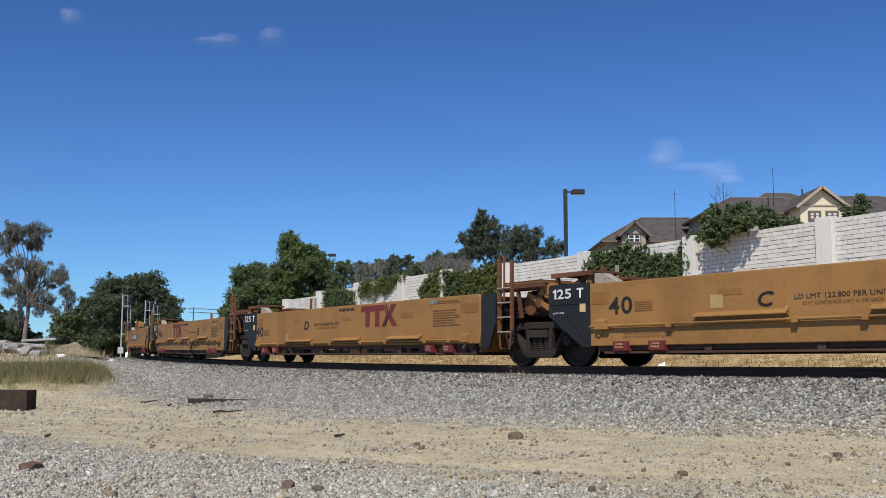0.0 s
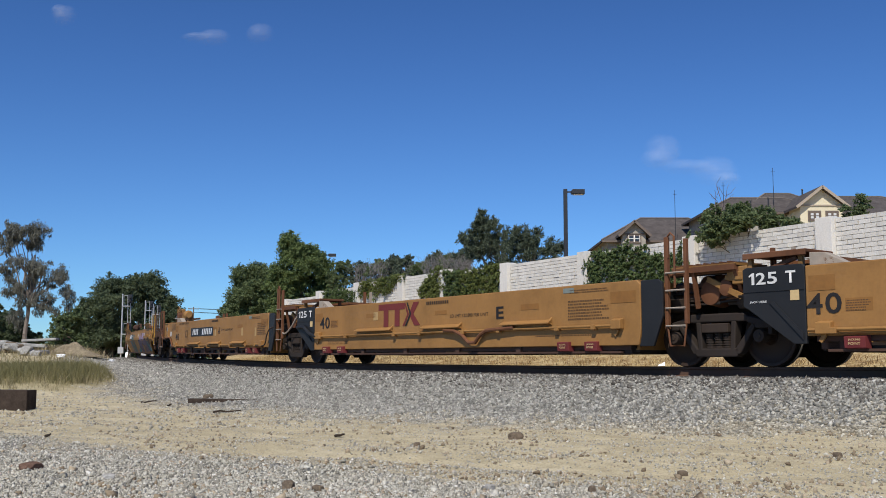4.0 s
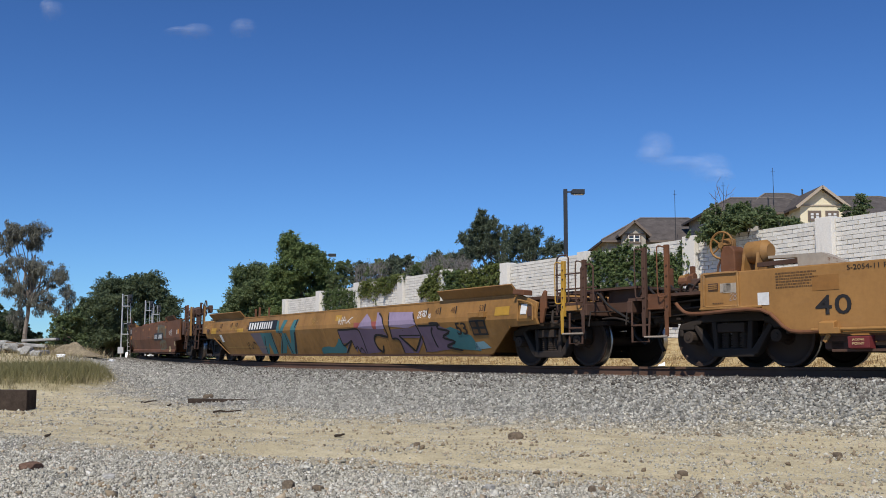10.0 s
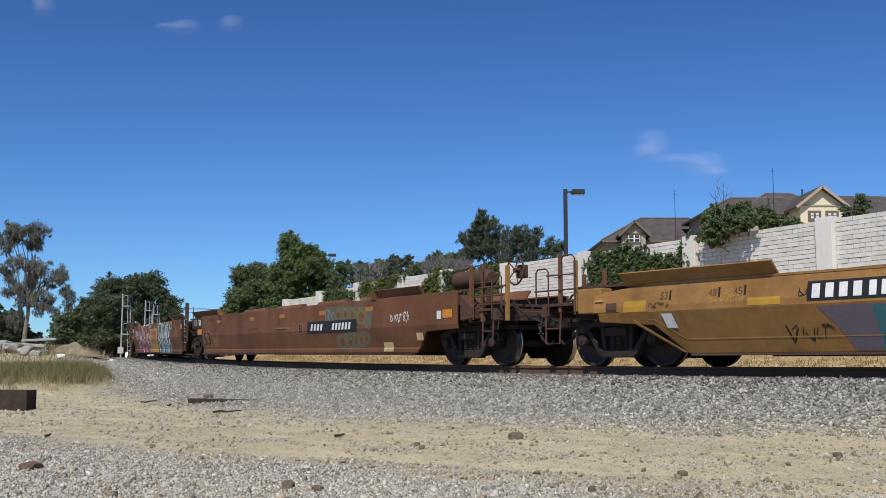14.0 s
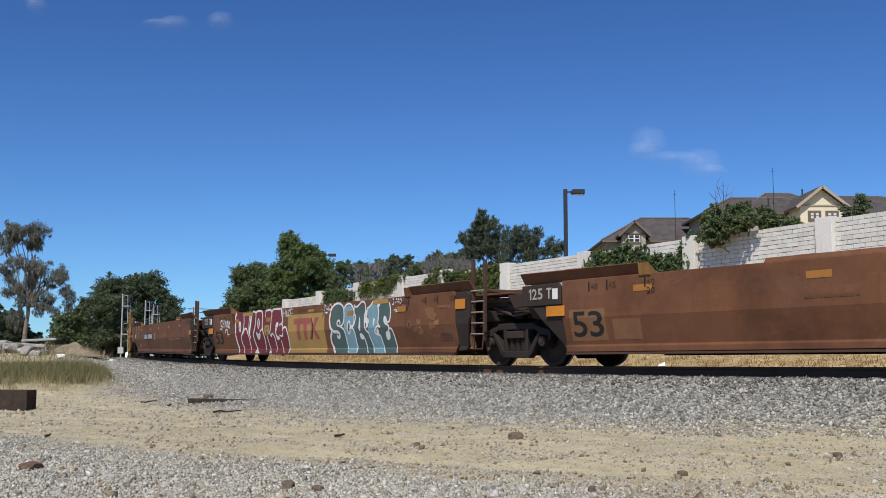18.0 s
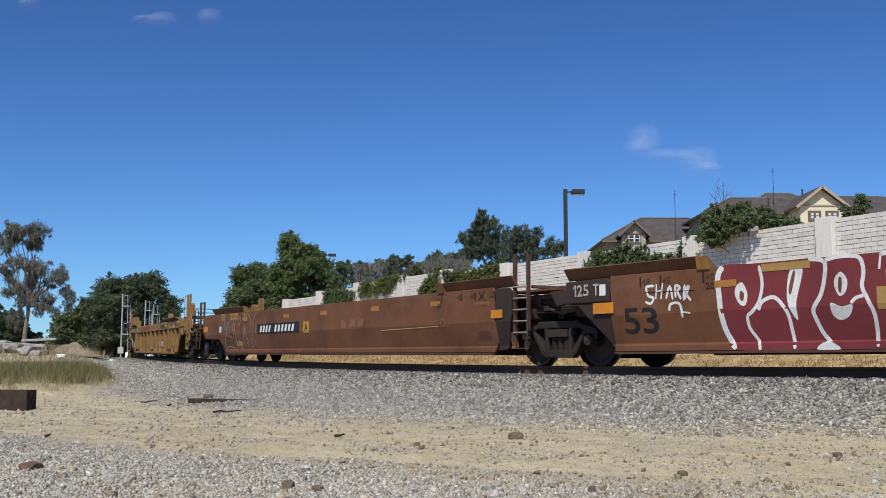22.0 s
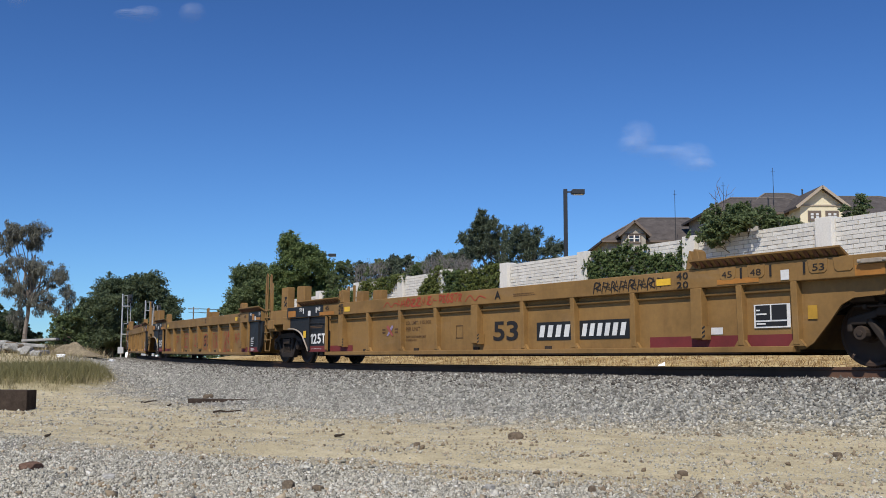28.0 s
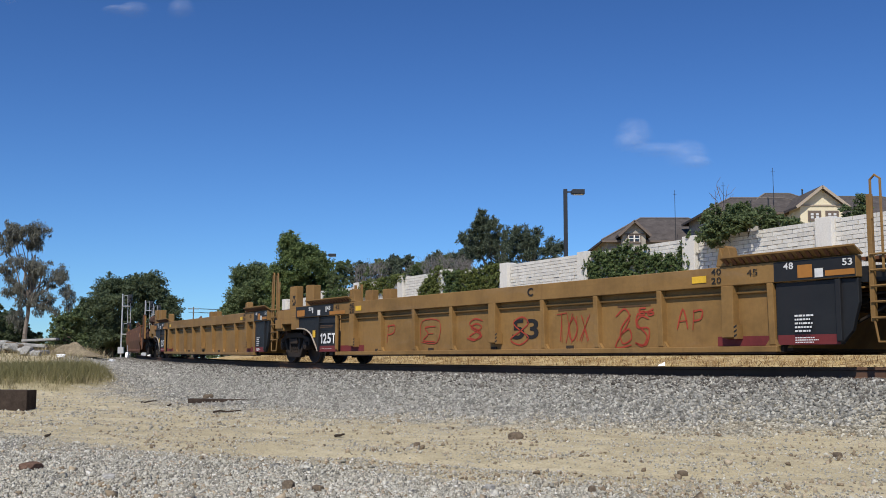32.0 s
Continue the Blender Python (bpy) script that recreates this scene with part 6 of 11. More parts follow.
PEN = {   # one-line letters in a unit box
    "A": [[(0, 0), (0.45, 1), (0.9, 0)], [(0.15, 0.4), (0.8, 0.42)]], "E": [[(0.8, 0.95), (0.1, 0.9), (0.35, 0.5), (0.05, 0.1), (0.85, 0)], [(0.3, 0.5), (0.7, 0.52)]],
    "G": [[(0.85, 0.85), (0.4, 1), (0, 0.5), (0.4, 0), (0.85, 0.3), (0.5, 0.42)]], "H": [[(0.1, 0), (0.15, 1)], [(0.8, 0), (0.85, 1)], [(0.1, 0.5), (0.85, 0.55)]],
    "I": [[(0.5, 0), (0.45, 1)]], "O": [[(0.5, 1), (0.05, 0.5), (0.45, 0), (0.9, 0.5), (0.45, 1.0)]], "P": [[(0.15, 0), (0.2, 1)], [(0.1, 0.9), (0.8, 0.95), (0.75, 0.55), (0.2, 0.45)]],
    "R": [[(0.15, 0), (0.2, 1)], [(0.1, 0.92), (0.8, 0.9), (0.6, 0.5), (0.2, 0.48), (0.9, 0)]], "S": [[(0.85, 0.9), (0.4, 1), (0.1, 0.75), (0.75, 0.35), (0.5, 0), (0.05, 0.12)]],
    "T": [[(0, 0.95), (0.95, 1)], [(0.5, 0.97), (0.45, 0)]], "X": [[(0, 0), (0.9, 1)], [(0.1, 1), (0.85, 0)]], "Z": [[(0.05, 0.95), (0.85, 1), (0.1, 0.05), (0.95, 0)]],
    "2": [[(0.05, 0.8), (0.5, 1), (0.8, 0.7), (0.05, 0.02), (0.95, 0.05)]], "5": [[(0.9, 1), (0.2, 0.95), (0.15, 0.55), (0.8, 0.5), (0.7, 0.02), (0.05, 0.08)]], "6": [[(0.8, 1), (0.15, 0.5), (0.3, 0), (0.85, 0.15), (0.7, 0.5), (0.15, 0.3)]],
    "1": [[(0.2, 0.8), (0.5, 1), (0.5, 0)]], "8": [[(0.5, 0.5), (0.1, 0.8), (0.5, 1), (0.85, 0.78), (0.5, 0.5), (0.05, 0.2), (0.5, 0), (0.9, 0.25), (0.45, 0.52)]],
}


def scrawl(unit, text, x0, x1, z0, z1, w, style, material, out=0.008, seed=0):
    """A quickly sprayed word."""
    r = np.random.RandomState(seed)
    k = (x1 - x0) / len(text)
    for i, c in enumerate(text):
        o, h = r.uniform(-0.06, 0.06), r.uniform(0.85, 1.12)
        for line in PEN.get(c, []):
            pts = [(x0 + k * (i + 0.06 + 0.92 * a) + 0.08 * k * (b - 0.5) + r.uniform(-0.03, 0.03) * k, z0 + (z1 - z0) * (b * h + o)) for a, b in line]
            stroke(unit, "spray_tag", pts, w, style, material, out)


def blob(x0, x1, z0, z1, seed, n=18, wob=0.16):
    """A rounded bulging outline."""
    r = np.random.RandomState(seed)
    ph = r.rand(3) * 6.28
    out = []
    for i in range(n):
        a = 6.28318 * i / n
        c, s = math.cos(a), math.sin(a)
        k = 1 + wob * (math.sin(2 * a + ph[0]) * 0.5 + math.sin(3 * a + ph[1]) * 0.5)
        q = 0.55
        out.append(((x0 + x1) / 2 + (x1 - x0) / 2 * math.copysign(abs(c) ** q, c) * min(1.1, k), max(z0, min(z1, (z0 + z1) / 2 + (z1 - z0) / 2 * math.copysign(abs(s) ** q, s) * min(1.05, k)))))
    return out


# ------------------------------ bogies
def bogie_model():
    b = thing("rail_bogie", "grimy four-wheel railway bogie with cast side frames and coil springs", "bogie", group="bogies under the train")
    R, WB = 0.483, 0.84
    for sx in (-1, 1):
        ax = part("wheelset", Shape().tube((0, -0.98, 0), (0, 0.98, 0), 0.085, 0.085, 14), M["wheel"], b, "steel axle with two wheels")
        ax.location = (sx * WB, 0, R)
        for sy in (-1, 1):
            prof = [(0.045, 0.10), (0.075, 0.14), (0.06, 0.17), (0.02, 0.30), (0.045, 0.40), (0.075, 0.425), (0.078, R - 0.012), (0.06, R), (-0.045, R + 0.004), (-0.055, R + 0.022), (-0.075, R + 0.024), (-0.08, 0.42), (-0.03, 0.38), (-0.055, 0.16), (-0.07, 0.10)]
            w = Shape().lathe_y(0, 0, [(sy * (0.755 + y), r) for y, r in prof], 36)
            me = w.mesh("wheel")
            me.materials.append(M["wheel"])
            me.materials.append(M["tread"])
            for p in me.polygons:
                c = p.center
                if math.hypot(c.x, c.z) > R - 0.004:
                    p.material_index = 1
            part("wheel", me, M["wheel"], ax, "dark steel wheel with bright tread", smooth=True)
    for sy in (-1, 1):
        y0, y1 = sy * 0.93, sy * 1.10
        ya, yb = min(y0, y1), max(y0, y1)
        f = Shape()
        f.prism_y([(-0.55, 0.86), (0.55, 0.86), (0.62, 0.80), (0.62, 0.72), (-0.62, 0.72), (-0.62, 0.80)], ya, yb)
        for sx in (-1, 1):
            f.prism_y([(sx * 0.60, 0.81), (sx * 1.04, 0.70), (sx * 1.06, 0.60), (sx * 0.96, 0.60), (sx * 0.60, 0.70)], ya, yb)
            f.prism_y([(sx * 1.06, 0.62), (sx * 1.06, 0.50), (sx * 0.98, 0.50), (sx * 0.98, 0.62)], ya, yb)
            f.prism_y([(sx * 0.70, 0.70), (sx * 0.76, 0.64), (sx * 0.46, 0.20), (sx * 0.36, 0.20), (sx * 0.36, 0.28)], ya, yb)
            f.prism_y([(sx * 0.30, 0.73), (sx * 0.40, 0.73), (sx * 0.36, 0.26), (sx * 0.27, 0.26)], ya, yb)
            f.prism_y([(sx * 0.72, 0.70), (sx * 0.96, 0.66), (sx * 0.96, 0.60), (sx * 0.76, 0.60)], ya, yb)
        f.prism_y([(-0.46, 0.30), (0.46, 0.30), (0.40, 0.16), (-0.40, 0.16)], ya, yb)
        fr = part("side_frame", f, M["iron_grey"], b, "dusty cast-steel side frame", bevel=0.022)
        for k in (-0.17, 0.0, 0.17):
            q = Shape()
            for j in range(6):
                z = 0.31 + j * 0.04
                q.tube((k, sy * 1.0, z), (k, sy * 1.0, z + 0.024), 0.078, 0.078, 12)
            q.tube((k, sy * 1.0, 0.29), (k, sy * 1.0, 0.56), 0.05, 0.05, 8)
            part("spring", q, M["iron"], fr)
        part("bolster_end", Shape().box(-0.26, 0.26, min(sy * 0.6, sy * 1.13), max(sy * 0.6, sy * 1.13), 0.55, 0.70), M["iron"], b, bevel=0.015)
        for sx in (-1, 1):
            part("bearing_cap", Shape().tube((sx * WB, sy * 0.985, R), (sx * WB, sy * 1.14, R), 0.115, 0.10, 16).tube((sx * WB, sy * 1.14, R), (sx * WB, sy * 1.155, R), 0.05, 0.05, 6), M["iron"], b, bevel=0.01)
            part("brake_beam", Shape().beam((sx * 0.36, -0.8, 0.36), (sx * 0.36, 0.8, 0.36), 0.07, 0.1).box(sx * 0.36 - 0.03, sx * 0.36 + 0.05, sy * 0.66, sy * 0.82, 0.28, 0.52), M["iron"], b) if sy > 0 else None
    part("bolster", Shape().box(-0.24, 0.24, -0.62, 0.62, 0.50, 0.72).tube((0, 0, 0.72), (0, 0, 0.80), 0.24, 0.24, 16), M["iron"], b, bevel=0.015)
    return b


BOGIE_U = [97.24, 82.08, 66.69, 51.44, 36.36, 32.06, 13.03, 8.66, -10.70, -30.04, -49.12, -53.45, -72.72, -92.16, -111.60, -115.9, -135.2]
_first = bogie_model()
BOGIES = [(_first, BOGIE_U[0])]
for u in BOGIE_U[1:]:
    BOGIES.append((copy_thing(_first, Matrix.Identity(4)), u))

UNITS = []


def unit(front, rear, label):
    t = thing("well_car", label, "railcar", group="well cars of the train")
    UNITS.append((t, front, rear))
    return t


# ------------------------------ shared fittings
def ladder(t, x0, x1, z0, zt0, zt1, mat, y=-1.40, rungs=4, hook=False, rise=0.20):
    lad = part("ladder_post", Shape().box(x0 - 0.035, x0 + 0.035, y - 0.02, y + 0.05, z0, zt0), M[mat], t, bevel=0.006)
    part("ladder_post", Shape().box(x1 - 0.03, x1 + 0.03, y - 0.02, y + 0.05, z0 + 0.08, zt1), M[mat], t, bevel=0.006)
    for k in range(rungs):
        z = z0 + 0.05 + (1.5 - z0) * k / max(1, rungs - 1)
        part("rung", Shape().tube((x0, y - 0.03, z), (x1, y - 0.03, z), 0.018, 0.018, 6), M["pale_steel" if mat.startswith("brown") else mat], t)
    part("stirrup", Shape().pipe([(x0, y, z0 + 0.1), (x0 + 0.08, y - 0.02, 0.34), (x1 - 0.04, y - 0.02, 0.34), (x1, y, z0 + 0.1)], 0.018), M[mat], t)
    if hook:
        part("grab_iron", Shape().pipe([(x0 + 0.03, y, zt0 - 0.35), (x0 + 0.03, y, zt0 + rise), (x0 + 0.1, y, zt0 + rise + 0.06), (x0 + 0.18, y, zt0 + rise), (x0 + 0.18, y, 1.3)], 0.02), M[mat], t)


def end_steps(t, xs, top, low, mats, o, y=-1.40, rung=(0.98, 0.76), slim=0.032, gusset=False):
    """Two upright posts with hanging step straps, rungs and a bent rail before each post; o points outwards."""
    a, b = xs
    for x, mt, z in zip(xs, mats, top):
        part("corner_post", Shape().box(x - slim, x + slim, y - 0.03, y + 0.03, low + 0.32, z).box(x - slim - 0.02, x - slim + 0.02, y - 0.035, y + 0.035, low + 0.32, z), M[mt], t, bevel=0.006)
        part("step_strap", Shape().prism_y([(x - slim - 0.02, low + 0.42), (x + slim, low + 0.42), (x + 0.03, low), (x - 0.04, low)], y - 0.045, y - 0.032), M[mt], t)
        part("handrail", Shape().pipe(glide([(x - 0.02, y - 0.04, z - 0.05), (x - 0.12, y - 0.09, z - 0.02), (x - 0.14, y - 0.10, z - 0.12), (x - 0.14, y - 0.10, z - 0.5), (x - 0.13, y - 0.10, 1.22), (x - 0.10, y - 0.09, 1.16), (x - 0.02, y - 0.04, 1.17)], n=3), 0.012, 7), M[mt], t, "thin bent handrail")
        for k in range(5):
            part("bolt", Shape().tube((x, y - 0.045, low + 0.5 + 0.17 * k), (x, y - 0.03, low + 0.5 + 0.17 * k), 0.016, 0.016, 6), M["brown_dark"], t)
    for z in rung:
        part("rung", Shape().tube((min(a, b) - 0.04, y - 0.06, z), (max(a, b) + 0.04, y - 0.06, z), 0.016, 0.016, 7), M[mats[0]], t)
    part("stirrup", Shape().tube((min(a, b), y - 0.04, low), (max(a, b), y - 0.04, low), 0.018, 0.018, 7), M["pale_steel"], t)
    if gusset:
        part("post_gusset", Shape().prism_y([(b + o * 0.04, 1.72), (b + o * 0.42, 1.30), (b + o * 0.42, 1.20), (b + o * 0.04, 1.20)], y + 0.02, y + 0.05), M[mats[1]], t, "triangular stiffening plate")


def brake_wheel(t, x, z, mat, y=-0.5, r=0.28):
    q = Shape()
    n = 18
    for i in range(n):
        a, b = 6.28318 * i / n, 6.28318 * (i + 1) / n
        q.tube((x + r * math.cos(a), y, z + r * math.sin(a)), (x + r * math.cos(b), y, z + r * math.sin(b)), 0.02, 0.02, 6)
    for i in range(5):
        a = 6.28318 * i / 5
        q.tube((x, y, z), (x + r * math.cos(a), y, z + r * math.sin(a)), 0.014, 0.014, 5)
    q.tube((x, y - 0.03, z), (x, y + 0.12, z), 0.05, 0.05, 10)
    part("brake_wheel", q, M[mat], t, "rusty hand-brake wheel")
    part("brake_housing", Shape().box(x - 0.11, x + 0.11, y + 0.1, y + 0.26, z - 0.16, z + 0.12), M[mat], t, bevel=0.03)


def end_gear(t, x, sgn, mat, half, coupled, style, rails=True):
    """Deck, centre sill and piping over a bogie. x: the bogie's place, sgn: which way the car's body lies."""
    mat = mat if mat == "yellow" else "brown_dark"
    part("centre_sill", Shape().box(min(x - sgn * 0.35, x + sgn * 2.6), max(x - sgn * 0.35, x + sgn * 2.6), -0.33, 0.33, 0.82, 1.12), M["iron"], t, bevel=0.02)
    part("end_deck", Shape().box(min(x - sgn * 0.1, x + sgn * 1.9), max(x - sgn * 0.1, x + sgn * 1.9), -1.12, 1.12, 1.30, 1.36), M[mat], t)
    for y in (-1.0, -0.35, 0.4, 1.0):
        part("deck_rib", Shape().box(min(x, x + sgn * 1.8), max(x, x + sgn * 1.8), y - 0.03, y + 0.03, 1.12, 1.30), M[mat], t)
    part("body_bolster", Shape().prism_x([(-1.28, 1.12), (1.28, 1.12), (1.15, 0.92), (0.4, 0.82), (-0.4, 0.82), (-1.15, 0.92)], x + sgn * 0.55, x + sgn * 0.95), M["iron"], t, bevel=0.015)
    q = Shape()
    q.pipe([(x - sgn * 0.2, -0.95, 1.18), (x + sgn * 0.5, -1.0, 1.08), (x + sgn * 1.0, -1.05, 0.92), (x + sgn * 1.6, -1.1, 0.62)], 0.025)
    q.pipe([(x - sgn * 0.3, -0.7, 1.0), (x + sgn * 0.3, -1.05, 1.22), (x + sgn * 1.3, -1.1, 1.2)], 0.018)
    part("brake_pipe", q, M["iron_grey"], t)
    if coupled:      # the outer end with its coupler
        o = -sgn
        part("draft_sill", Shape().box(min(x, x + o * 1.75), max(x, x + o * 1.75), -0.30, 0.30, 0.80, 1.10), M["iron"], t, bevel=0.02)
        part("end_platform", Shape().box(min(x + o * 0.9, x + o * 1.6), max(x + o * 0.9, x + o * 1.6), -1.40, 1.40, 1.12, 1.17), M[mat], t)
        part("end_beam", Shape().box(min(x + o * 1.5, x + o * 1.62), max(x + o * 1.5, x + o * 1.62), -1.42, 1.42, 0.92, 1.12), M[mat], t, bevel=0.01)
        cp = Shape().box(min(x + o * 1.7, x + o * 2.0), max(x + o * 1.7, x + o * 2.0), -0.09, 0.09, 0.84, 1.0)
        cp.box(min(x + o * 1.95, x + o * 2.17), max(x + o * 1.95, x + o * 2.17), -0.2, 0.16, 0.76, 1.04)
        part("coupler", cp, M["iron_grey"], t, "rusty knuckle coupler", bevel=0.03)
        end_clutter(t, x, o, int(abs(x) * 37 + abs(half) * 11) % 991, mat if mat == "yellow" else "brown_dark", rails)
        part("air_hose", Shape().pipe([(x + o * 1.6, -0.35, 0.85), (x + o * 1.8, -0.4, 0.55), (x + o * 2.05, -0.4, 0.42), (x + o * 2.16, -0.38, 0.5)], 0.03, 8), M["black_ink"], t)
    else:
        q = np.random.RandomState(int(abs(x) * 53 + abs(half) * 7) % 977)
        for k in range(3):
            part("brake_rod", Shape().pipe(glide([(x + sgn * 1.7, -1.05 - 0.04 * k, 0.86 + 0.14 * k), (x + sgn * 0.8, -1.12, 0.98 + 0.1 * q.rand() + 0.06 * k), (x - sgn * 0.15, -1.08, 1.02 + 0.06 * k)]), 0.018), M["iron" if k else "iron_grey"], t)
        part("air_pipe", Shape().pipe(glide([(x + sgn * 1.2, -0.95, 1.24), (x + sgn * 0.6, -1.1, 1.38), (x + sgn * 0.1, -1.0, 1.22), (x - sgn * 0.25, -0.9, 1.02)]), 0.024, 7), M["black_ink"], t)
        for k in range(5):
            a, y, z = x + sgn * q.uniform(0.1, 1.7), -q.uniform(0.8, 1.2), q.uniform(0.8, 1.28)
            part("bracket", Shape().box(a - 0.06 - 0.05 * q.rand(), a + 0.08, y, y + 0.1, z - 0.05, z + 0.05 + 0.05 * q.rand()), M[("iron", "brown_dark", "iron_grey")[k % 3]], t, bevel=0.008)
        part("brake_lever", Shape().beam((x + sgn * 1.1, -1.0, 0.72), (x + sgn * 0.95, -1.0, 1.26), 0.03, 0.09), M["iron"], t)
        part("articulation", Shape().tube((x, 0, 0.78), (x, 0, 1.14), 0.34, 0.30, 20).box(x - 0.5, x + 0.5, -0.22, 0.22, 0.86, 1.04), M["iron_grey"], t, "cast articulated connector", bevel=0.02)


def end_clutter(t, x, o, seed, mat="brown_dark", rails=True):
    """Rods, pipes, cylinders, hoses and rails between a bogie at x and the coupler, o pointing outwards."""
    r = np.random.RandomState(seed)
    X = lambda k: x + o * k
    part("brake_cylinder", Shape().tube((X(0.55), -0.92, 1.0), (X(1.1), -0.92, 1.0), 0.13, 0.13, 14).tube((X(1.1), -0.92, 1.0), (X(1.3), -0.92, 1.0), 0.03, 0.03, 8), M["iron"], t, "grimy brake cylinder", smooth=True)
    part("slack_adjuster", Shape().tube((X(-0.7), -1.02, 0.98), (X(0.5), -1.05, 0.94), 0.045, 0.045, 8), M["iron_grey"], t)
    for k in range(4):
        z = 0.86 + 0.13 * k
        part("brake_rod", Shape().pipe(glide([(X(-0.9 + 0.1 * k), -1.12, z), (X(0.1), -1.16 - 0.02 * k, z + r.uniform(-0.06, 0.06)), (X(1.2 + r.uniform(0, 0.4)), -1.1, z + r.uniform(-0.1, 0.1))]), 0.018), M["iron"], t)
    for k in range(3):
        a = r.uniform(0.9, 1.5)
        part("air_pipe", Shape().pipe(glide([(X(a), -1.0 + 0.3 * k, 1.16), (X(a + 0.25), -1.05 + 0.3 * k, 1.32 + 0.1 * r.rand()), (X(a + 0.5), -1.0 + 0.3 * k, 1.1), (X(2.05), -0.8 + 0.3 * k, 0.72 + 0.2 * r.rand())]), 0.022, 7), M["black_ink"], t)
    part("cut_lever", Shape().pipe([(X(1.66), -1.40, 0.72), (X(1.66), -1.36, 0.98), (X(1.70), -0.9, 1.0), (X(1.76), -0.25, 1.02)], 0.016), M["iron_grey"], t, "uncoupling lever")
    part("sill_step", Shape().pipe([(X(1.12), -1.40, 0.98), (X(1.14), -1.42, 0.42), (X(1.50), -1.42, 0.42), (X(1.52), -1.40, 0.98)], 0.02).pipe([(X(1.13), -1.42, 0.70), (X(1.51), -1.42, 0.70)], 0.016), M[mat], t, "bent-rod sill step")
    for k in range(9):
        a, y, z = X(r.uniform(-0.9, 1.5)), -r.uniform(0.75, 1.3), r.uniform(0.72, 1.28)
        w, h = r.uniform(0.05, 0.2), r.uniform(0.05, 0.16)
        part("bracket", Shape().box(a - w / 2, a + w / 2, y, y + 0.1, z - h / 2, z + h / 2), M[("iron", "brown_dark", "iron_grey", mat)[k % 4]], t, bevel=0.008)
    part("brake_lever", Shape().beam((X(0.2), -1.02, 0.72), (X(0.34), -1.02, 1.26), 0.03, 0.09).beam((X(-0.6), -1.0, 0.7), (X(-0.45), -1.0, 1.2), 0.03, 0.08), M["iron"], t)
    # dark plate added to fill in the shadow behind the brake gear
    part("shadow_plate", Shape().box(min(X(-0.8), X(1.5)), max(X(-0.8), X(1.5)), -0.85, 0.95, 0.76, 0.84), M["iron"], t)
    if rails:
        for a, z1 in ((0.75, 2.0), (1.45, 1.78)):
            part("handrail", Shape().pipe([(X(a), -1.40, 0.95), (X(a), -1.40, z1), (X(a + 0.07), -1.40, z1 + 0.06), (X(a + 0.28), -1.40, z1 + 0.06), (X(a + 0.34), -1.40, z1), (X(a + 0.34), -1.40, 1.15)], 0.016), M[mat], t, "thin bent handrail")
        part("rail_bar", Shape().pipe([(X(0.72), -1.40, 1.42), (X(1.85), -1.38, 1.42)], 0.016).pipe([(X(0.72), -1.40, 1.70), (X(1.5), -1.40, 1.70)], 0.014), M[mat], t)


def well_inside(t, x0, x1, mat, floor=0.28, top=1.40, wid=1.40):
    part("well_floor", Shape().box(x0, x1, 0.07 - wid, wid - 0.07, floor - 0.04, floor + 0.03), M["iron"], t)
    n = int((x1 - x0) / 2.4)
    for k in range(n + 1):
        x = x0 + 0.2 + (x1 - x0 - 0.4) * k / n
        part("floor_beam", Shape().box(x - 0.09, x + 0.09, -wid, wid, floor - 0.06, floor + 0.09), M["iron"], t)
    for x, s in ((x0, 1), (x1, -1)):
        part("bulkhead", Shape().prism_y([(x, floor), (x + s * 0.08, floor), (x - s * 0.55, top), (x - s * 0.65, top)], -wid + 0.06, wid - 0.06), M[mat], t)


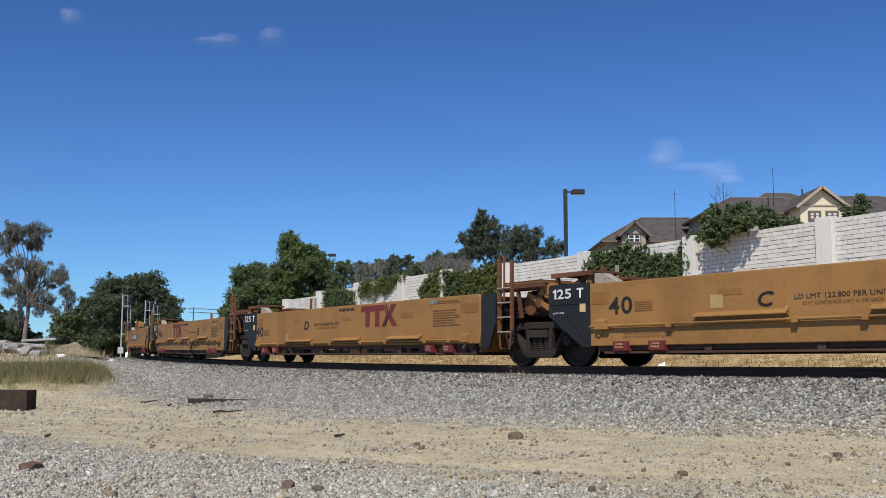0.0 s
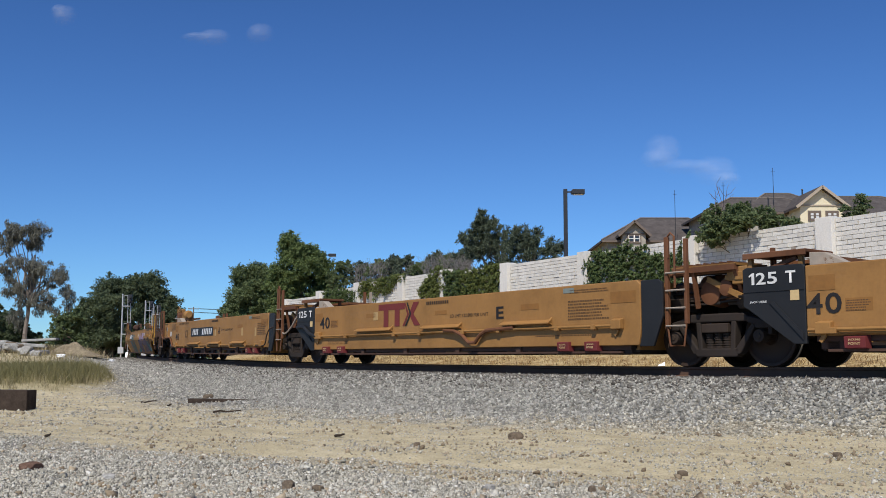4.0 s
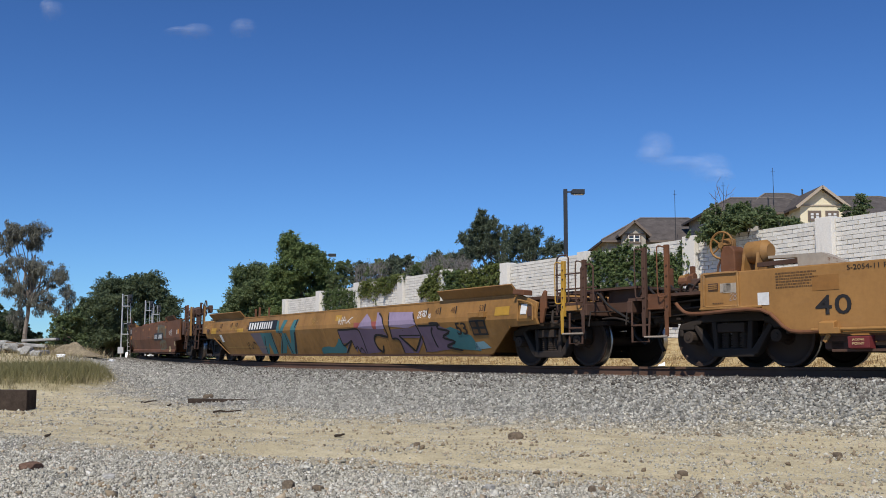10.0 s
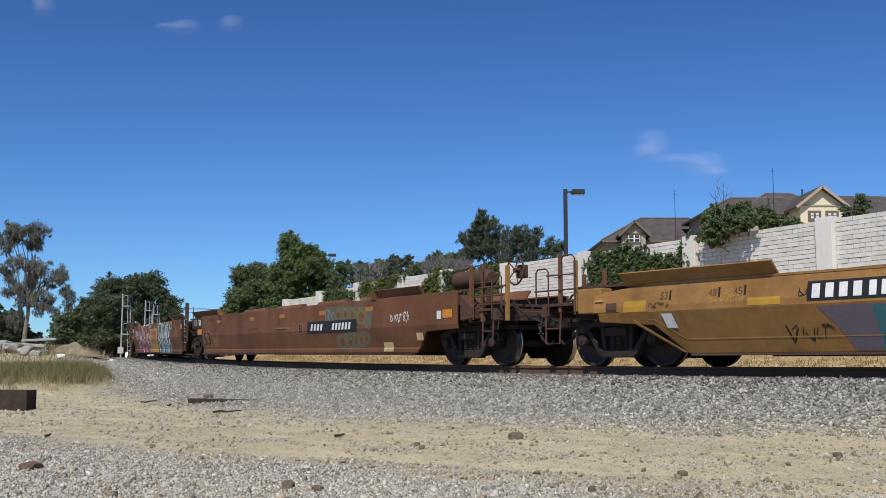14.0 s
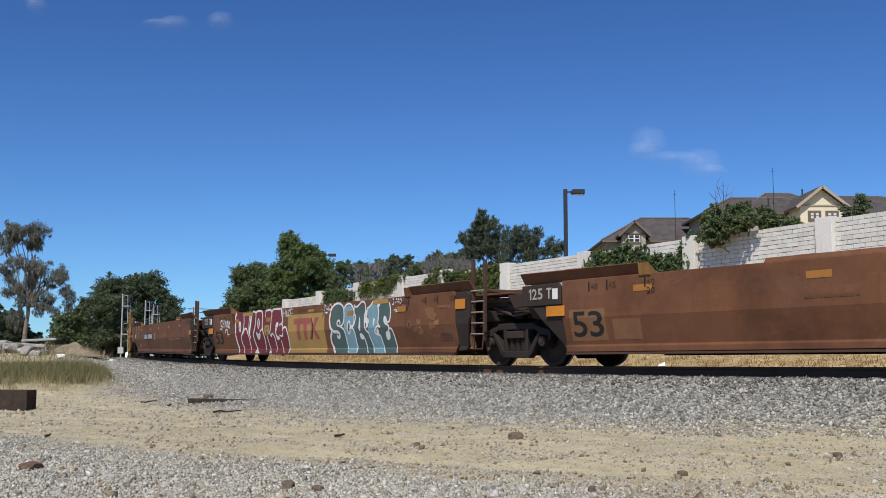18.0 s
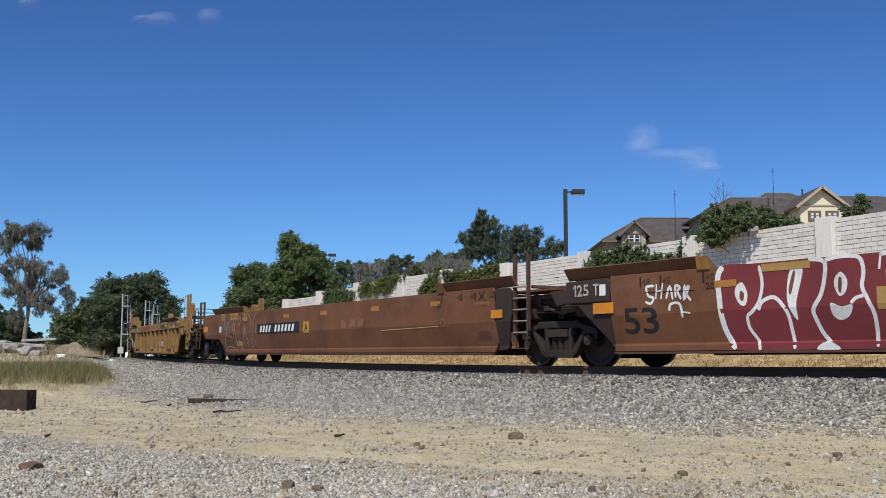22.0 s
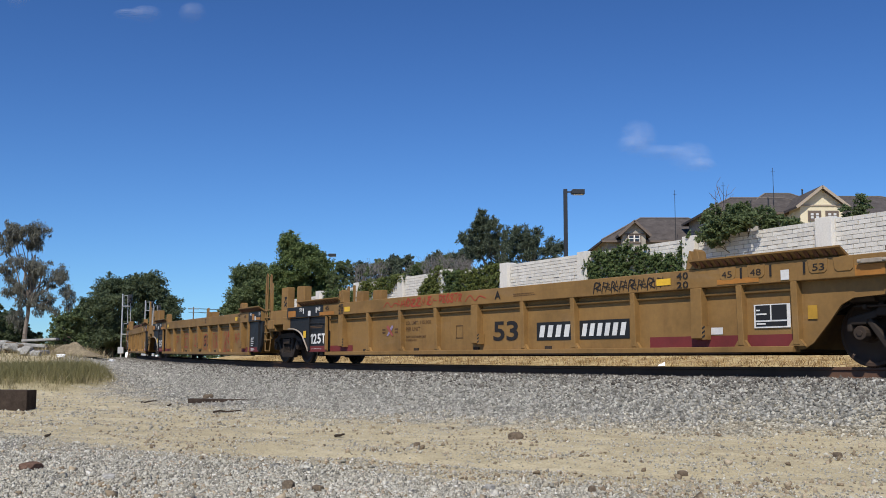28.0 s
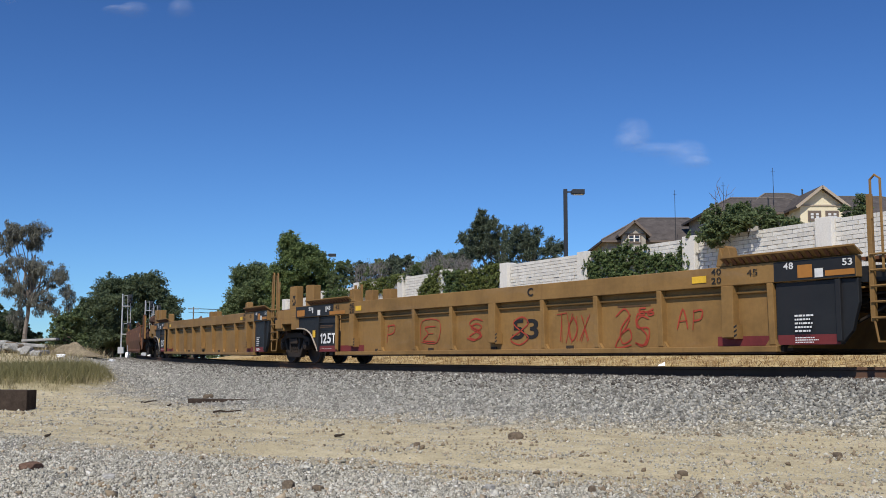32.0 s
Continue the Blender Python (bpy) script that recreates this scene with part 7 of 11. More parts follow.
# ------------------------------ forty-foot units
def forty(front, rear, letter, label, end_car=False, extra=None, high=False, tube=False, forty_at=(-5.64, 0.76)):
    """high: the pipe rail and its ledges run well above the panel's lower edge."""
    st, mat = "tall40", "ochre"
    low, pz, lift = (0.36, 0.705, 0.21) if high else (0.45, 0.535, 0.0)
    t = unit(front, rear, label)
    h = (front - rear) / 2
    xl, xr = -5.75, 6.38
    if end_car:
        poly = [(-6.05, low + 0.05), (xr, low), (xr + 0.02, 1.40), (xr - 0.06, 1.47), (-7.68, 1.47), (-7.70, 0.88), (-6.50, 0.86)]
    else:
        poly = [(xl, low), (xr - 0.03, low), (xr + 0.02, 0.62), (xr + 0.02, 1.40), (xr - 0.06, 1.47), (xl, 1.47)]
    for mi in (False, True):
        part("side_panel", sheet(poly, st, 0.06, 0, mi), M[mat], t, "smooth ochre side panel with grimy streaks", bevel=0.012)
        s = 1 if mi else -1
        part("top_rail", Shape().box(poly[-3][0] if end_car else xl, xr - 0.05, min(s * 1.32, s * 1.47), max(s * 1.32, s * 1.47), 1.43, 1.478), M[mat], t)
        y0, y1 = min(s * 1.30, s * 1.42), max(s * 1.30, s * 1.42)
        part("upper_sill", Shape().box(xl + 0.1, xr - 0.3, y0, y1, low - 0.08, low), M["brown_dark"], t)
        for k, (a, b) in enumerate(((-5.6, -4.9), (-4.45, -3.75), (-3.2, -2.75), (-2.0, -1.1), (-0.55, -0.2), (0.35, 1.25), (1.6, 2.0), (2.55, 3.4), (3.8, 4.25), (4.35, 4.75), (5.1, 5.75))):
            part("sill_plate", Shape().box(a, b, y0 + 0.02, y1 - 0.02, 0.26, low - 0.08), M[("brown_dark", "ochre_old", "brown_dark", "brown")[k % 4]], t, bevel=0.008)
        part("bottom_flange", Shape().box(xl + 0.3, xr - 0.5, min(s * 1.28, s * 1.47), max(s * 1.28, s * 1.47), 0.225, 0.262), M["brown_dark"], t)
    part("pipe_rail", Shape().tube((xl + 0.05, -1.555, pz), (xr - 0.5, -1.555, pz), 0.026, 0.026, 8), M["ochre_old"], t, smooth=True)
    for x in (xl + 0.18, xr - 0.62):
        part("pipe_cover", Shape().prism_x([(-1.50, pz + 0.13), (-1.60, pz + 0.10), (-1.60, pz - 0.06), (-1.50, pz - 0.06)], x, x + 0.24), M[mat], t, "bent ochre cover over the pipe", bevel=0.01)
        part("pipe_clip", Shape().beam((x + 0.12, -1.52, pz - 0.06), (x + 0.04, -1.52, pz - 0.17), 0.03, 0.06), M[mat], t)
    for x in (-5.3, -3.9, -1.55, -0.45, 1.25, 2.5, 4.3, 5.3):
        part("pipe_bracket", Shape().box(x - 0.05, x + 0.05, -1.60, -1.495, pz - 0.06, pz + 0.03), M[mat], t, bevel=0.008)
    for a, b in ((-3.39, -1.68), (-0.37, 1.14), (2.58, 4.1)):
        part("step_ledge", Shape().prism_x([(-1.50, 0.66 + lift), (-1.62, 0.60 + lift), (-1.62, 0.575 + lift), (-1.50, 0.59 + lift)], a, b), M[mat], t, bevel=0.006)
        part("ledge_end", Shape().prism_x([(-1.502, 0.70 + lift), (-1.60, 0.60 + lift), (-1.502, 0.54 + lift)], b - 0.05, b), M[mat], t)
    for x in (-5.15, -4.35, 4.3, 5.05):
        part("jacking_pad", Shape().prism_x([(-1.40, 0.45), (-1.575, 0.43), (-1.56, 0.27), (-1.40, 0.25)], x, x + 0.32), M["pad_red"], t, "dark red jacking pad", bevel=0.008)
        for text, z in (("JACKING", 0.365), ("POINT", 0.315)):
            tagged(part("stencil", text_mesh(text, x + 0.07, x + 0.25, z, z + 0.036, st, 0.080, 0.01), M["cream"], t), kind="stuff")
    for x in (-3.2, -1.2, 0.9, 3.0):
        part("sill_bracket", Shape().prism_y([(x - 0.11, 0.48), (x + 0.11, 0.48), (x + 0.06, 0.25), (x - 0.06, 0.25)], -1.46, -1.42), M["brown_dark"], t)
    well_inside(t, -5.6, 6.2, mat)
    if not high:
        part("second_pipe", Shape().tube((xl + 0.3, -1.53, 0.485), (xr - 0.5, -1.53, 0.485), 0.016, 0.016, 7), M["ochre_old"], t, smooth=True)
    if not end_car:
        plate = [(-6.82, 1.48), (-6.76, 1.51), (xl - 0.05, 1.51), (xl - 0.01, 1.47), (xl - 0.01, 0.34), (-5.97, 0.34), (-6.72, 0.86), (-6.82, 0.92)]
        for mi in (False, True):
            part("end_plate", sheet(plate, st, 0.06, 0.004, mi), M["black_paint"], t, "black end plate", bevel=0.01)
        lettering(t, "125 T", -6.70, -5.90, 1.24, 1.42, st, "white_paint", 0.014, 0.02)
        tagged(part("stencil", text_mesh("JACK HERE", -6.70, -6.40, 0.955, 0.995, st, 0.014, 0.010), M["white_paint"], t), kind="stuff")
        part("plate_fold", Shape().prism_y([(-6.80, 1.16), (xl - 0.02, 1.16), (xl - 0.02, 1.13), (-6.80, 1.13)], -1.515, -1.503), M["black_paint"], t)
        part("plate_gusset", Shape().prism_y([(-6.35, 0.96), (-6.29, 0.98), (-5.80, 0.50), (-5.80, 0.40)], -1.525, -1.503), M["black_paint"], t)
        if tube:
            part("train_pipe", Shape().pipe(glide([(-7.1, -1.30, 1.02), (-6.8, -1.50, 0.98), (-6.3, -1.56, 0.98), (-6.05, -1.57, 0.86), (-5.85, -1.575, 0.78), (-5.5, -1.56, pz)]), 0.045, 10), M["black_paint"], t, "thick black train pipe", smooth=True)
        decal(t, "placard", rect(-6.00, -5.85, 0.98, 1.15), st, "cream", 0.014)
        part("guide_wedge", Shape().prism_y([(-5.75, 1.48), (-5.15, 1.48), (-5.50, 1.66), (-5.75, 1.68)], -1.38, -1.20), M["scraped_steel"], t, "pale scraped container guide", bevel=0.01)
        part("guide_wedge", Shape().prism_y([(-5.75, 1.48), (-5.05, 1.48), (-5.45, 1.70), (-5.75, 1.72)], 1.20, 1.38), M[mat], t)
        part("guide_deck", Shape().box(-6.95, -5.86, -1.30, -0.55, 1.70, 1.755).box(-6.95, -5.86, -1.32, -1.28, 1.66, 1.75), M["brown"], t, "rusty container guide platform", bevel=0.01)
        for x, y in ((-6.86, -1.22), (-5.98, -1.22), (-6.4, -1.0), (-6.86, -0.62), (-5.98, -0.62)):
            part("guide_leg", Shape().beam((x, y, 1.34), (x, y, 1.70), 0.07), M["ochre_old" if y < -1.1 else "brown"], t)
        part("end_brace", Shape().beam((-6.84, -1.22, 1.40), (-6.05, -1.22, 1.64), 0.05, 0.06), M["brown"], t)
        part("valve_box", Shape().box(-7.18, -6.90, -1.28, -0.95, 1.30, 1.58).box(-7.12, -6.98, -1.30, -1.27, 1.36, 1.50), M["ochre_old"], t, "rusty valve box", bevel=0.02)
        part("guide_bar", Shape().box(-6.85, -5.8, -0.45, 1.05, 1.62, 1.68), M["brown"], t)
        end_gear(t, -h, 1, "brown", h, False, st)
    else:
        part("edge_pipe", Shape().pipe(glide([(-8.16, -1.52, 1.03), (-8.08, -1.53, 0.95), (-7.93, -1.53, 0.86), (-7.6, -1.54, 0.845), (-6.55, -1.54, 0.86), (-6.05, -1.545, 0.53), (-5.4, -1.555, 0.535)]), 0.03, 8), M["brown"], t, "dusty bent air pipe", smooth=True)
        part("sill_fold", Shape().prism_x([(-1.50, 0.935), (-1.545, 0.92), (-1.545, 0.90), (-1.50, 0.90)], -7.68, -6.55), M["ochre_old"], t)
        end_gear(t, -h, 1, "brown", h, True, st, rails=False)
        # hatch with its rounded frame
        part("hatch_frame", Shape().pipe(glide([(-7.60, -1.51, 0.96), (-7.60, -1.51, 1.42), (-7.56, -1.51, 1.46), (-7.02, -1.51, 1.46), (-6.97, -1.51, 1.42), (-6.97, -1.51, 0.97), (-7.02, -1.51, 0.94), (-7.56, -1.51, 0.94)], True, 3), 0.022, 7), M["ochre_old"], t, "rounded rim of the end hatch")
        part("vent", Shape().box(-7.52, -7.34, -1.515, -1.503, 1.20, 1.31), M["brown_dark"], t)
        for k in range(3):
            part("vent_slat", Shape().box(-7.51, -7.35, -1.522, -1.514, 1.215 + 0.03 * k, 1.232 + 0.03 * k), M["ochre_old"], t)
        decal(t, "paint_patch", rect(-7.24, -7.0, 1.15, 1.30), st, "scraped_steel")
        scrawl(t, "28", -7.13, -6.99, 1.03, 1.13, 0.008, st, "sprayed_white", 0.008)
        text_rows(t, -7.45, -7.22, 0.985, 1.02, 1, st, "faint_ink", 13)
        # brake gear bracketed above the hatch
        part("gear_shelf", Shape().box(-7.66, -7.15, -1.30, -0.5, 1.46, 1.50), M["ochre_old"], t, bevel=0.01)
        part("gear_box", Shape().prism_y([(-7.62, 1.50), (-7.34, 1.50), (-7.34, 1.86), (-7.42, 1.95), (-7.56, 1.95), (-7.62, 1.82)], -1.05, -0.72), M["brown"], t, "rusty brake valve housing", bevel=0.02)
        part("air_tank", Shape().tube((-7.36, -0.7, 1.84), (-7.30, -0.7, 1.84), 0.10, 0.18, 20).tube((-7.30, -0.7, 1.84), (-6.98, -0.7, 1.84), 0.18, 0.19, 20).tube((-6.98, -0.7, 1.84), (-6.90, -0.7, 1.84), 0.19, 0.12, 20), M["ochre_old"], t, "rusty brake reservoir on brackets", smooth=True)
        for x in (-7.28, -7.02):
            part("tank_bracket", Shape().prism_x([(-0.95, 1.47), (-0.45, 1.47), (-0.52, 1.84), (-0.88, 1.84)], x - 0.025, x + 0.025), M["ochre_old"], t)
        part("tank_frame", Shape().beam((-6.95, -0.98, 1.60), (-5.9, -0.98, 1.62), 0.07).beam((-6.95, -0.5, 1.66), (-5.9, -0.5, 1.66), 0.07).beam((-6.2, -0.98, 1.47), (-6.2, -0.98, 1.62), 0.06), M["brown_dark"], t)
        part("guide_wedge", Shape().prism_y([(-6.0, 1.48), (-5.2, 1.48), (-5.6, 1.66), (-6.5, 1.68), (-6.5, 1.64), (-6.0, 1.62)], -1.38, -1.20), M["scraped_steel"], t, "pale scraped container guide")
        brake_wheel(t, -7.66, 1.98, "ochre_old", -0.95, 0.22)
        part("brake_chain", Shape().pipe(glide([(-7.66, -0.92, 1.80), (-7.74, -0.95, 1.62), (-7.70, -1.0, 1.42), (-7.76, -1.05, 1.2)]), 0.02, 7), M["brown_dark"], t)
        # valve cluster on the end platform
        rv = np.random.RandomState(83)
        for k in range(11):
            a, y, z = rv.uniform(-8.40, -7.78), -rv.uniform(0.95, 1.30), rv.uniform(1.22, 1.50)
            w, hh = rv.uniform(0.04, 0.10), rv.uniform(0.04, 0.10)
            if k % 3 == 0:
                part("valve", Shape().tube((a - w, y, z), (a + w, y, z), hh * 0.8, hh * 0.8, 12).tube((a + w, y, z), (a + w + 0.03, y, z), hh * 1.05, hh * 1.05, 12), M["ochre_old" if k % 2 else "brown"], t, "rusty air valve", smooth=False)
            else:
                part("valve", Shape().box(a - w, a + w, y - 0.05, y + 0.05, z - hh, z + hh), M[("brown", "ochre_old", "brown_dark")[k % 3]], t, bevel=0.015)
        for k in range(4):
            part("air_pipe", Shape().pipe(glide([(-8.35 + 0.12 * k, -1.18, 1.18), (-8.25 + 0.13 * k, -1.24, 1.32 + 0.06 * rv.rand()), (-8.05 + 0.11 * k, -1.22, 1.26 + 0.2 * rv.rand()), (-7.80, -1.16, 1.10 + 0.1 * k)]), 0.018, 7), M[("brown_dark", "black_ink")[k % 2]], t, smooth=True)
        part("gear_plate", Shape().prism_y([(-8.28, 1.20), (-7.72, 1.20), (-7.72, 1.48), (-7.95, 1.44), (-8.22, 1.28)], -0.98, -0.92), M["brown_dark"], t, bevel=0.01)
        part("end_walk", Shape().box(-9.05, -7.75, -1.36, 1.36, 1.17, 1.22), M["brown_dark"], t, "rusty steel end walkway")
        part("step_panel", Shape().box(-8.84, -8.50, -1.42, -1.38, 0.98, 1.22).box(-8.84, -8.50, -1.44, -1.38, 0.955, 0.985), M["brown"], t, "rusty plate between the posts", bevel=0.008)
        end_steps(t, (-8.42, -8.91), (2.03, 2.02), 0.50, ("brown", "brown_dark"), -1, rung=())
        part("far_post", Shape().box(-8.95, -8.88, 1.28, 1.36, 1.2, 2.0).box(-8.44, -8.37, 1.28, 1.36, 1.2, 2.0), M["brown"], t)
        part("air_hose", Shape().pipe(glide([(-9.20, -0.5, 0.92), (-9.26, -0.55, 0.74), (-9.32, -0.56, 0.48), (-9.24, -0.54, 0.27)]), 0.032, 8), M["black_ink"], t, "hanging rubber brake hose", smooth=True)
    # the other end: black corner, ladder, tank and pipes over the bogie
    for mi in (False, True):
        part("corner_plate", sheet([(xr + 0.03, 1.46), (xr + 0.42, 1.46), (xr + 0.52, 1.40), (xr + 0.52, 0.84), (xr + 0.30, 0.34), (xr - 0.02, 0.34), (xr + 0.03, 0.55)], st, 0.05, -0.01, mi), M["black_paint"], t, "black corner plate", bevel=0.01)
    ladder(t, 6.92, 7.34, 0.62, 2.16, 2.10, "brown", rungs=4, hook=True, rise=0.0)
    if end_car:
        part("train_pipe", Shape().pipe(glide([(5.3, -1.56, 0.50), (xr - 0.35, -1.57, 0.49), (xr - 0.02, -1.58, 0.56), (xr + 0.10, -1.58, 0.78), (xr + 0.30, -1.56, 0.98), (xr + 0.50, -1.45, 1.06)]), 0.02, 8), M["iron"], t, "thin bent air pipe", smooth=True)
        part("hose", Shape().pipe(glide([(7.30, -1.40, 0.90), (7.42, -1.36, 0.84), (7.62, -1.33, 0.88), (7.90, -1.28, 1.06), (8.12, -1.22, 1.30), (8.32, -1.12, 1.44), (8.42, -1.0, 1.40)]), 0.024, 8), M["pale_steel"], t, "pale dusty hose", smooth=True)
    part("end_walk", Shape().box(6.98, 8.30, -1.34, -0.55, 1.60, 1.635), M["ochre_old"], t, "rusty steel walkway")
    for k in range(8):
        part("walk_bar", Shape().box(7.02 + 0.16 * k, 7.07 + 0.16 * k, -1.34, -0.55, 1.637, 1.665), M["brown"], t)
    part("walk_frame", Shape().beam((7.0, -1.33, 1.57), (8.30, -1.33, 1.57), 0.05, 0.09).beam((8.25, -1.30, 1.58), (8.25, -1.0, 0.98), 0.07), M["brown"], t)
    part("walk_post", Shape().beam((7.42, -1.30, 1.56), (7.42, -1.20, 0.95), 0.06), M["brown"], t)
    part("brake_drum", Shape().lathe_y(7.98, 1.26, [(-1.22, 0.06), (-1.20, 0.13), (-1.08, 0.15), (-1.06, 0.21), (-0.80, 0.22)], 20), M["brown"], t, "round rusty brake drum", smooth=True)
    part("brake_drum", Shape().lathe_y(7.60, 1.20, [(-1.14, 0.05), (-1.12, 0.20), (-0.80, 0.24)], 20), M["brown"], t, smooth=True)
    part("gear_arm", Shape().beam((7.62, -1.18, 1.42), (8.30, -1.18, 1.10), 0.06, 0.09).beam((8.0, -1.2, 1.42), (8.45, -1.2, 1.34), 0.05, 0.07), M["ochre_old"], t)
    part("gear_box", Shape().box(8.02, 8.42, -1.22, -0.95, 1.36, 1.58), M["ochre_old"], t, bevel=0.03)
    part("brake_cylinder", Shape().tube((xr + 1.75, -1.0, 1.02), (xr + 2.15, -1.0, 1.02), 0.11, 0.11, 12).tube((xr + 1.5, -1.0, 1.02), (xr + 1.75, -1.0, 1.02), 0.03, 0.03, 8), M["iron"], t, smooth=True)
    part("tool_box", Shape().box(6.5, 6.78, -1.36, -0.9, 1.05, 1.38), M["black_paint"], t, bevel=0.012)
    part("air_tank", Shape().tube((7.25, -0.75, 1.30), (8.10, -0.75, 1.30), 0.22, 0.22, 18), M["brown"], t, "rusty brown air tank", smooth=True)
    part("tank_strap", Shape().tube((7.45, -0.75, 1.30), (7.50, -0.75, 1.30), 0.23, 0.23, 18).tube((7.85, -0.75, 1.30), (7.90, -0.75, 1.30), 0.23, 0.23, 18), M["iron"], t)
    part("valve", Shape().box(8.12, 8.35, -1.0, -0.75, 1.15, 1.42).tube((8.22, -0.95, 1.42), (8.22, -0.95, 1.55), 0.05, 0.05, 8), M["brown"], t, bevel=0.015)
    part("cross_pipe", Shape().pipe([(7.2, -1.2, 1.55), (7.7, -1.15, 1.58), (8.2, -1.1, 1.46), (8.5, -1.05, 1.2), (8.3, -1.1, 0.95)], 0.022).pipe([(6.8, -1.3, 1.5), (8.6, -1.0, 1.52)], 0.03), M["iron_grey"], t)
    part("handrail", Shape().pipe([(6.82, -1.3, 1.52), (8.4, -1.2, 1.52), (8.4, 1.2, 1.52), (6.82, 1.3, 1.52)], 0.025), M["brown"], t)
    part("far_post", Shape().box(6.9, 6.97, 1.33, 1.40, 1.4, 2.16), M["brown"], t)
    part("far_post", Shape().box(7.36, 7.41, 1.33, 1.40, 1.4, 2.14), M["pale_steel"], t)
    end_gear(t, h, -1, "brown", h, False, st)
    # stencils
    if not end_car:
        fx, fz = forty_at
        lettering(t, "40", fx, fx + 0.55, fz, fz + 0.30, st, "black_ink", bold=0.015)
        decal(t, "stencil_patch", rect(fx + 0.60, fx + 1.01, fz + 0.03, fz + 0.21), st, "ochre_patch", 0.004)
        text_rows(t, fx + 0.61, fx + 1.0, fz + 0.03, fz + 0.20, 5, st, seed=4)
        if high:
            lettering(t, "DO NOT LIFT WITH ENDS FROM THIS AREA", -4.95, -3.85, 0.545, 0.585, st, "faint_ink")
            lettering(t, "JACK AT JACKING POINTS EMPTY CAR ONLY", -4.97, -3.87, 0.485, 0.525, st, "faint_ink")
        if letter:
          lettering(t, letter, -2.24, -1.97, 0.91, 1.14, st, "black_ink", bold=0.02, slant=0.05)
          lettering(t, "LD LMT 122,800 PER UNIT", -1.58, -0.1, 0.985, 1.07, st, "black_ink")
          lettering(t, "20 FT CONTAINER LIMIT 61,500 EACH", -1.45, -0.2, 0.90, 0.955, st, "faint_ink")
    text_rows(t, 5.32 if end_car else 4.55, 6.25 if end_car else 5.75, 0.84, 1.22, 7, st, seed=3)
    text_rows(t, 4.6, 5.8, 1.33, 1.41, 2, st, seed=5)
    text_rows(t, 3.6, 5.2, 0.55, 0.59, 1, st, seed=6)
    decal(t, "paint_patch", rect(5.68, 6.30, 1.10, 1.30), st, "ochre_patch")
    decal(t, "paint_patch", rect(-5.70, -5.28, 1.10, 1.32), st, "ochre_patch")
    decal(t, "paint_patch", rect(-2.95, -2.5, 1.12, 1.22), st, "ochre_patch")
    decal(t, "paint_patch", rect(3.15, 3.7, 1.08, 1.19), st, "ochre_patch")
    decal(t, "paint_patch", rect(0.10, 0.56, 1.09, 1.18), st, "ochre_patch")
    decal(t, "sticker", rect(4.42, 4.72, 1.34, 1.43), st, "sage")
    if extra:
        extra(t)
    return t


def mark_D(t):
    emblem(t, 1.13, 2.97, 0.90, 1.42, "tall40")
    bars(t, -0.08, 0.80, 1.34, 1.41, 12, "tall40", "black_ink", 0.4)
    decal(t, "cream_patch", rect(-3.5, -3.3, 0.60, 0.82), "tall40", "tan_patch")


def mark_E(t):
    st = "tall40"
    emblem(t, -2.36, -0.49, 0.88, 1.42, st)
    bars(t, -0.24, 0.66, 1.33, 1.40, 12, st, "black_ink", 0.4)
    part("bent_pipe", Shape().pipe([(0.55, -1.57, 0.74), (0.95, -1.58, 0.72), (1.25, -1.58, 0.62), (1.5, -1.585, 0.46), (1.72, -1.585, 0.46), (1.9, -1.58, 0.62), (2.1, -1.58, 0.70), (3.0, -1.57, 0.74)], 0.04, 8), M["brown"], t, "dented pipe rail", smooth=True)
    lettering(t, "E", 2.35, 2.6, 0.93, 1.18, st, "black_ink", bold=0.02)
    lettering(t, "LD LMT 122,800 PER UNIT", 0.70, 2.08, 1.0, 1.08, st, "black_ink")
    decal(t, "cream_patch", rect(-2.60, -2.38, 1.05, 1.25), st, "tan_patch")


def mark_A(t):
    st = "tall40"
    decal(t, "number_board", rect(-3.12, 0.1, 0.88, 1.19), st, "black_paint", 0.007)
    bars(t, -2.88, -1.98, 0.93, 1.14, 4, st, "white_paint", 0.42, 0.07)
    bars(t, -1.46, -0.02, 0.93, 1.14, 6, st, "white_paint", 0.42, 0.07)
    lettering(t, "40", -5.66, -5.1, 0.75, 1.03, st, "black_ink", bold=0.01)
    lettering(t, "A", 0.76, 1.0, 0.93, 1.15, st, "black_ink", bold=0.02, slant=0.04)
    bars(t, -0.10, 0.76, 1.36, 1.42, 12, st, "black_ink", 0.4)
    lettering(t, "LD LMT 122,800 PER UNIT", 1.21, 2.60, 1.01, 1.09, st, "black_ink")
    lettering(t, "S-2054-11 REEFER CLEARANCE", -5.15, -3.5, 1.365, 1.435, st, "black_ink")
    text_rows(t, -6.3, -5.6, 1.17, 1.42, 6, st, seed=11)
    for x, z in ((0.32, 0.86), (3.60, 0.83), (5.05, 0.80)):
        decal(t, "cream_patch", rect(x, x + 0.17, z, z + 0.26), st, "tan_patch")
    decal(t, "placard", rect(-6.62, -6.42, 0.93, 1.12), st, "white_paint")
    for a, b, c, d in ((-4.02, -3.98, 0.86, 1.12), (-3.72, -3.68, 0.86, 1.12), (-4.02, -3.68, 0.86, 0.89), (-4.02, -3.68, 1.09, 1.12)):
        decal(t, "stencil_box", rect(a, b, c, d), st, "faint_ink", 0.007)
    decal(t, "warning_panel", rect(-7.30, -7.1, 1.16, 1.30), st, "scraped_steel")


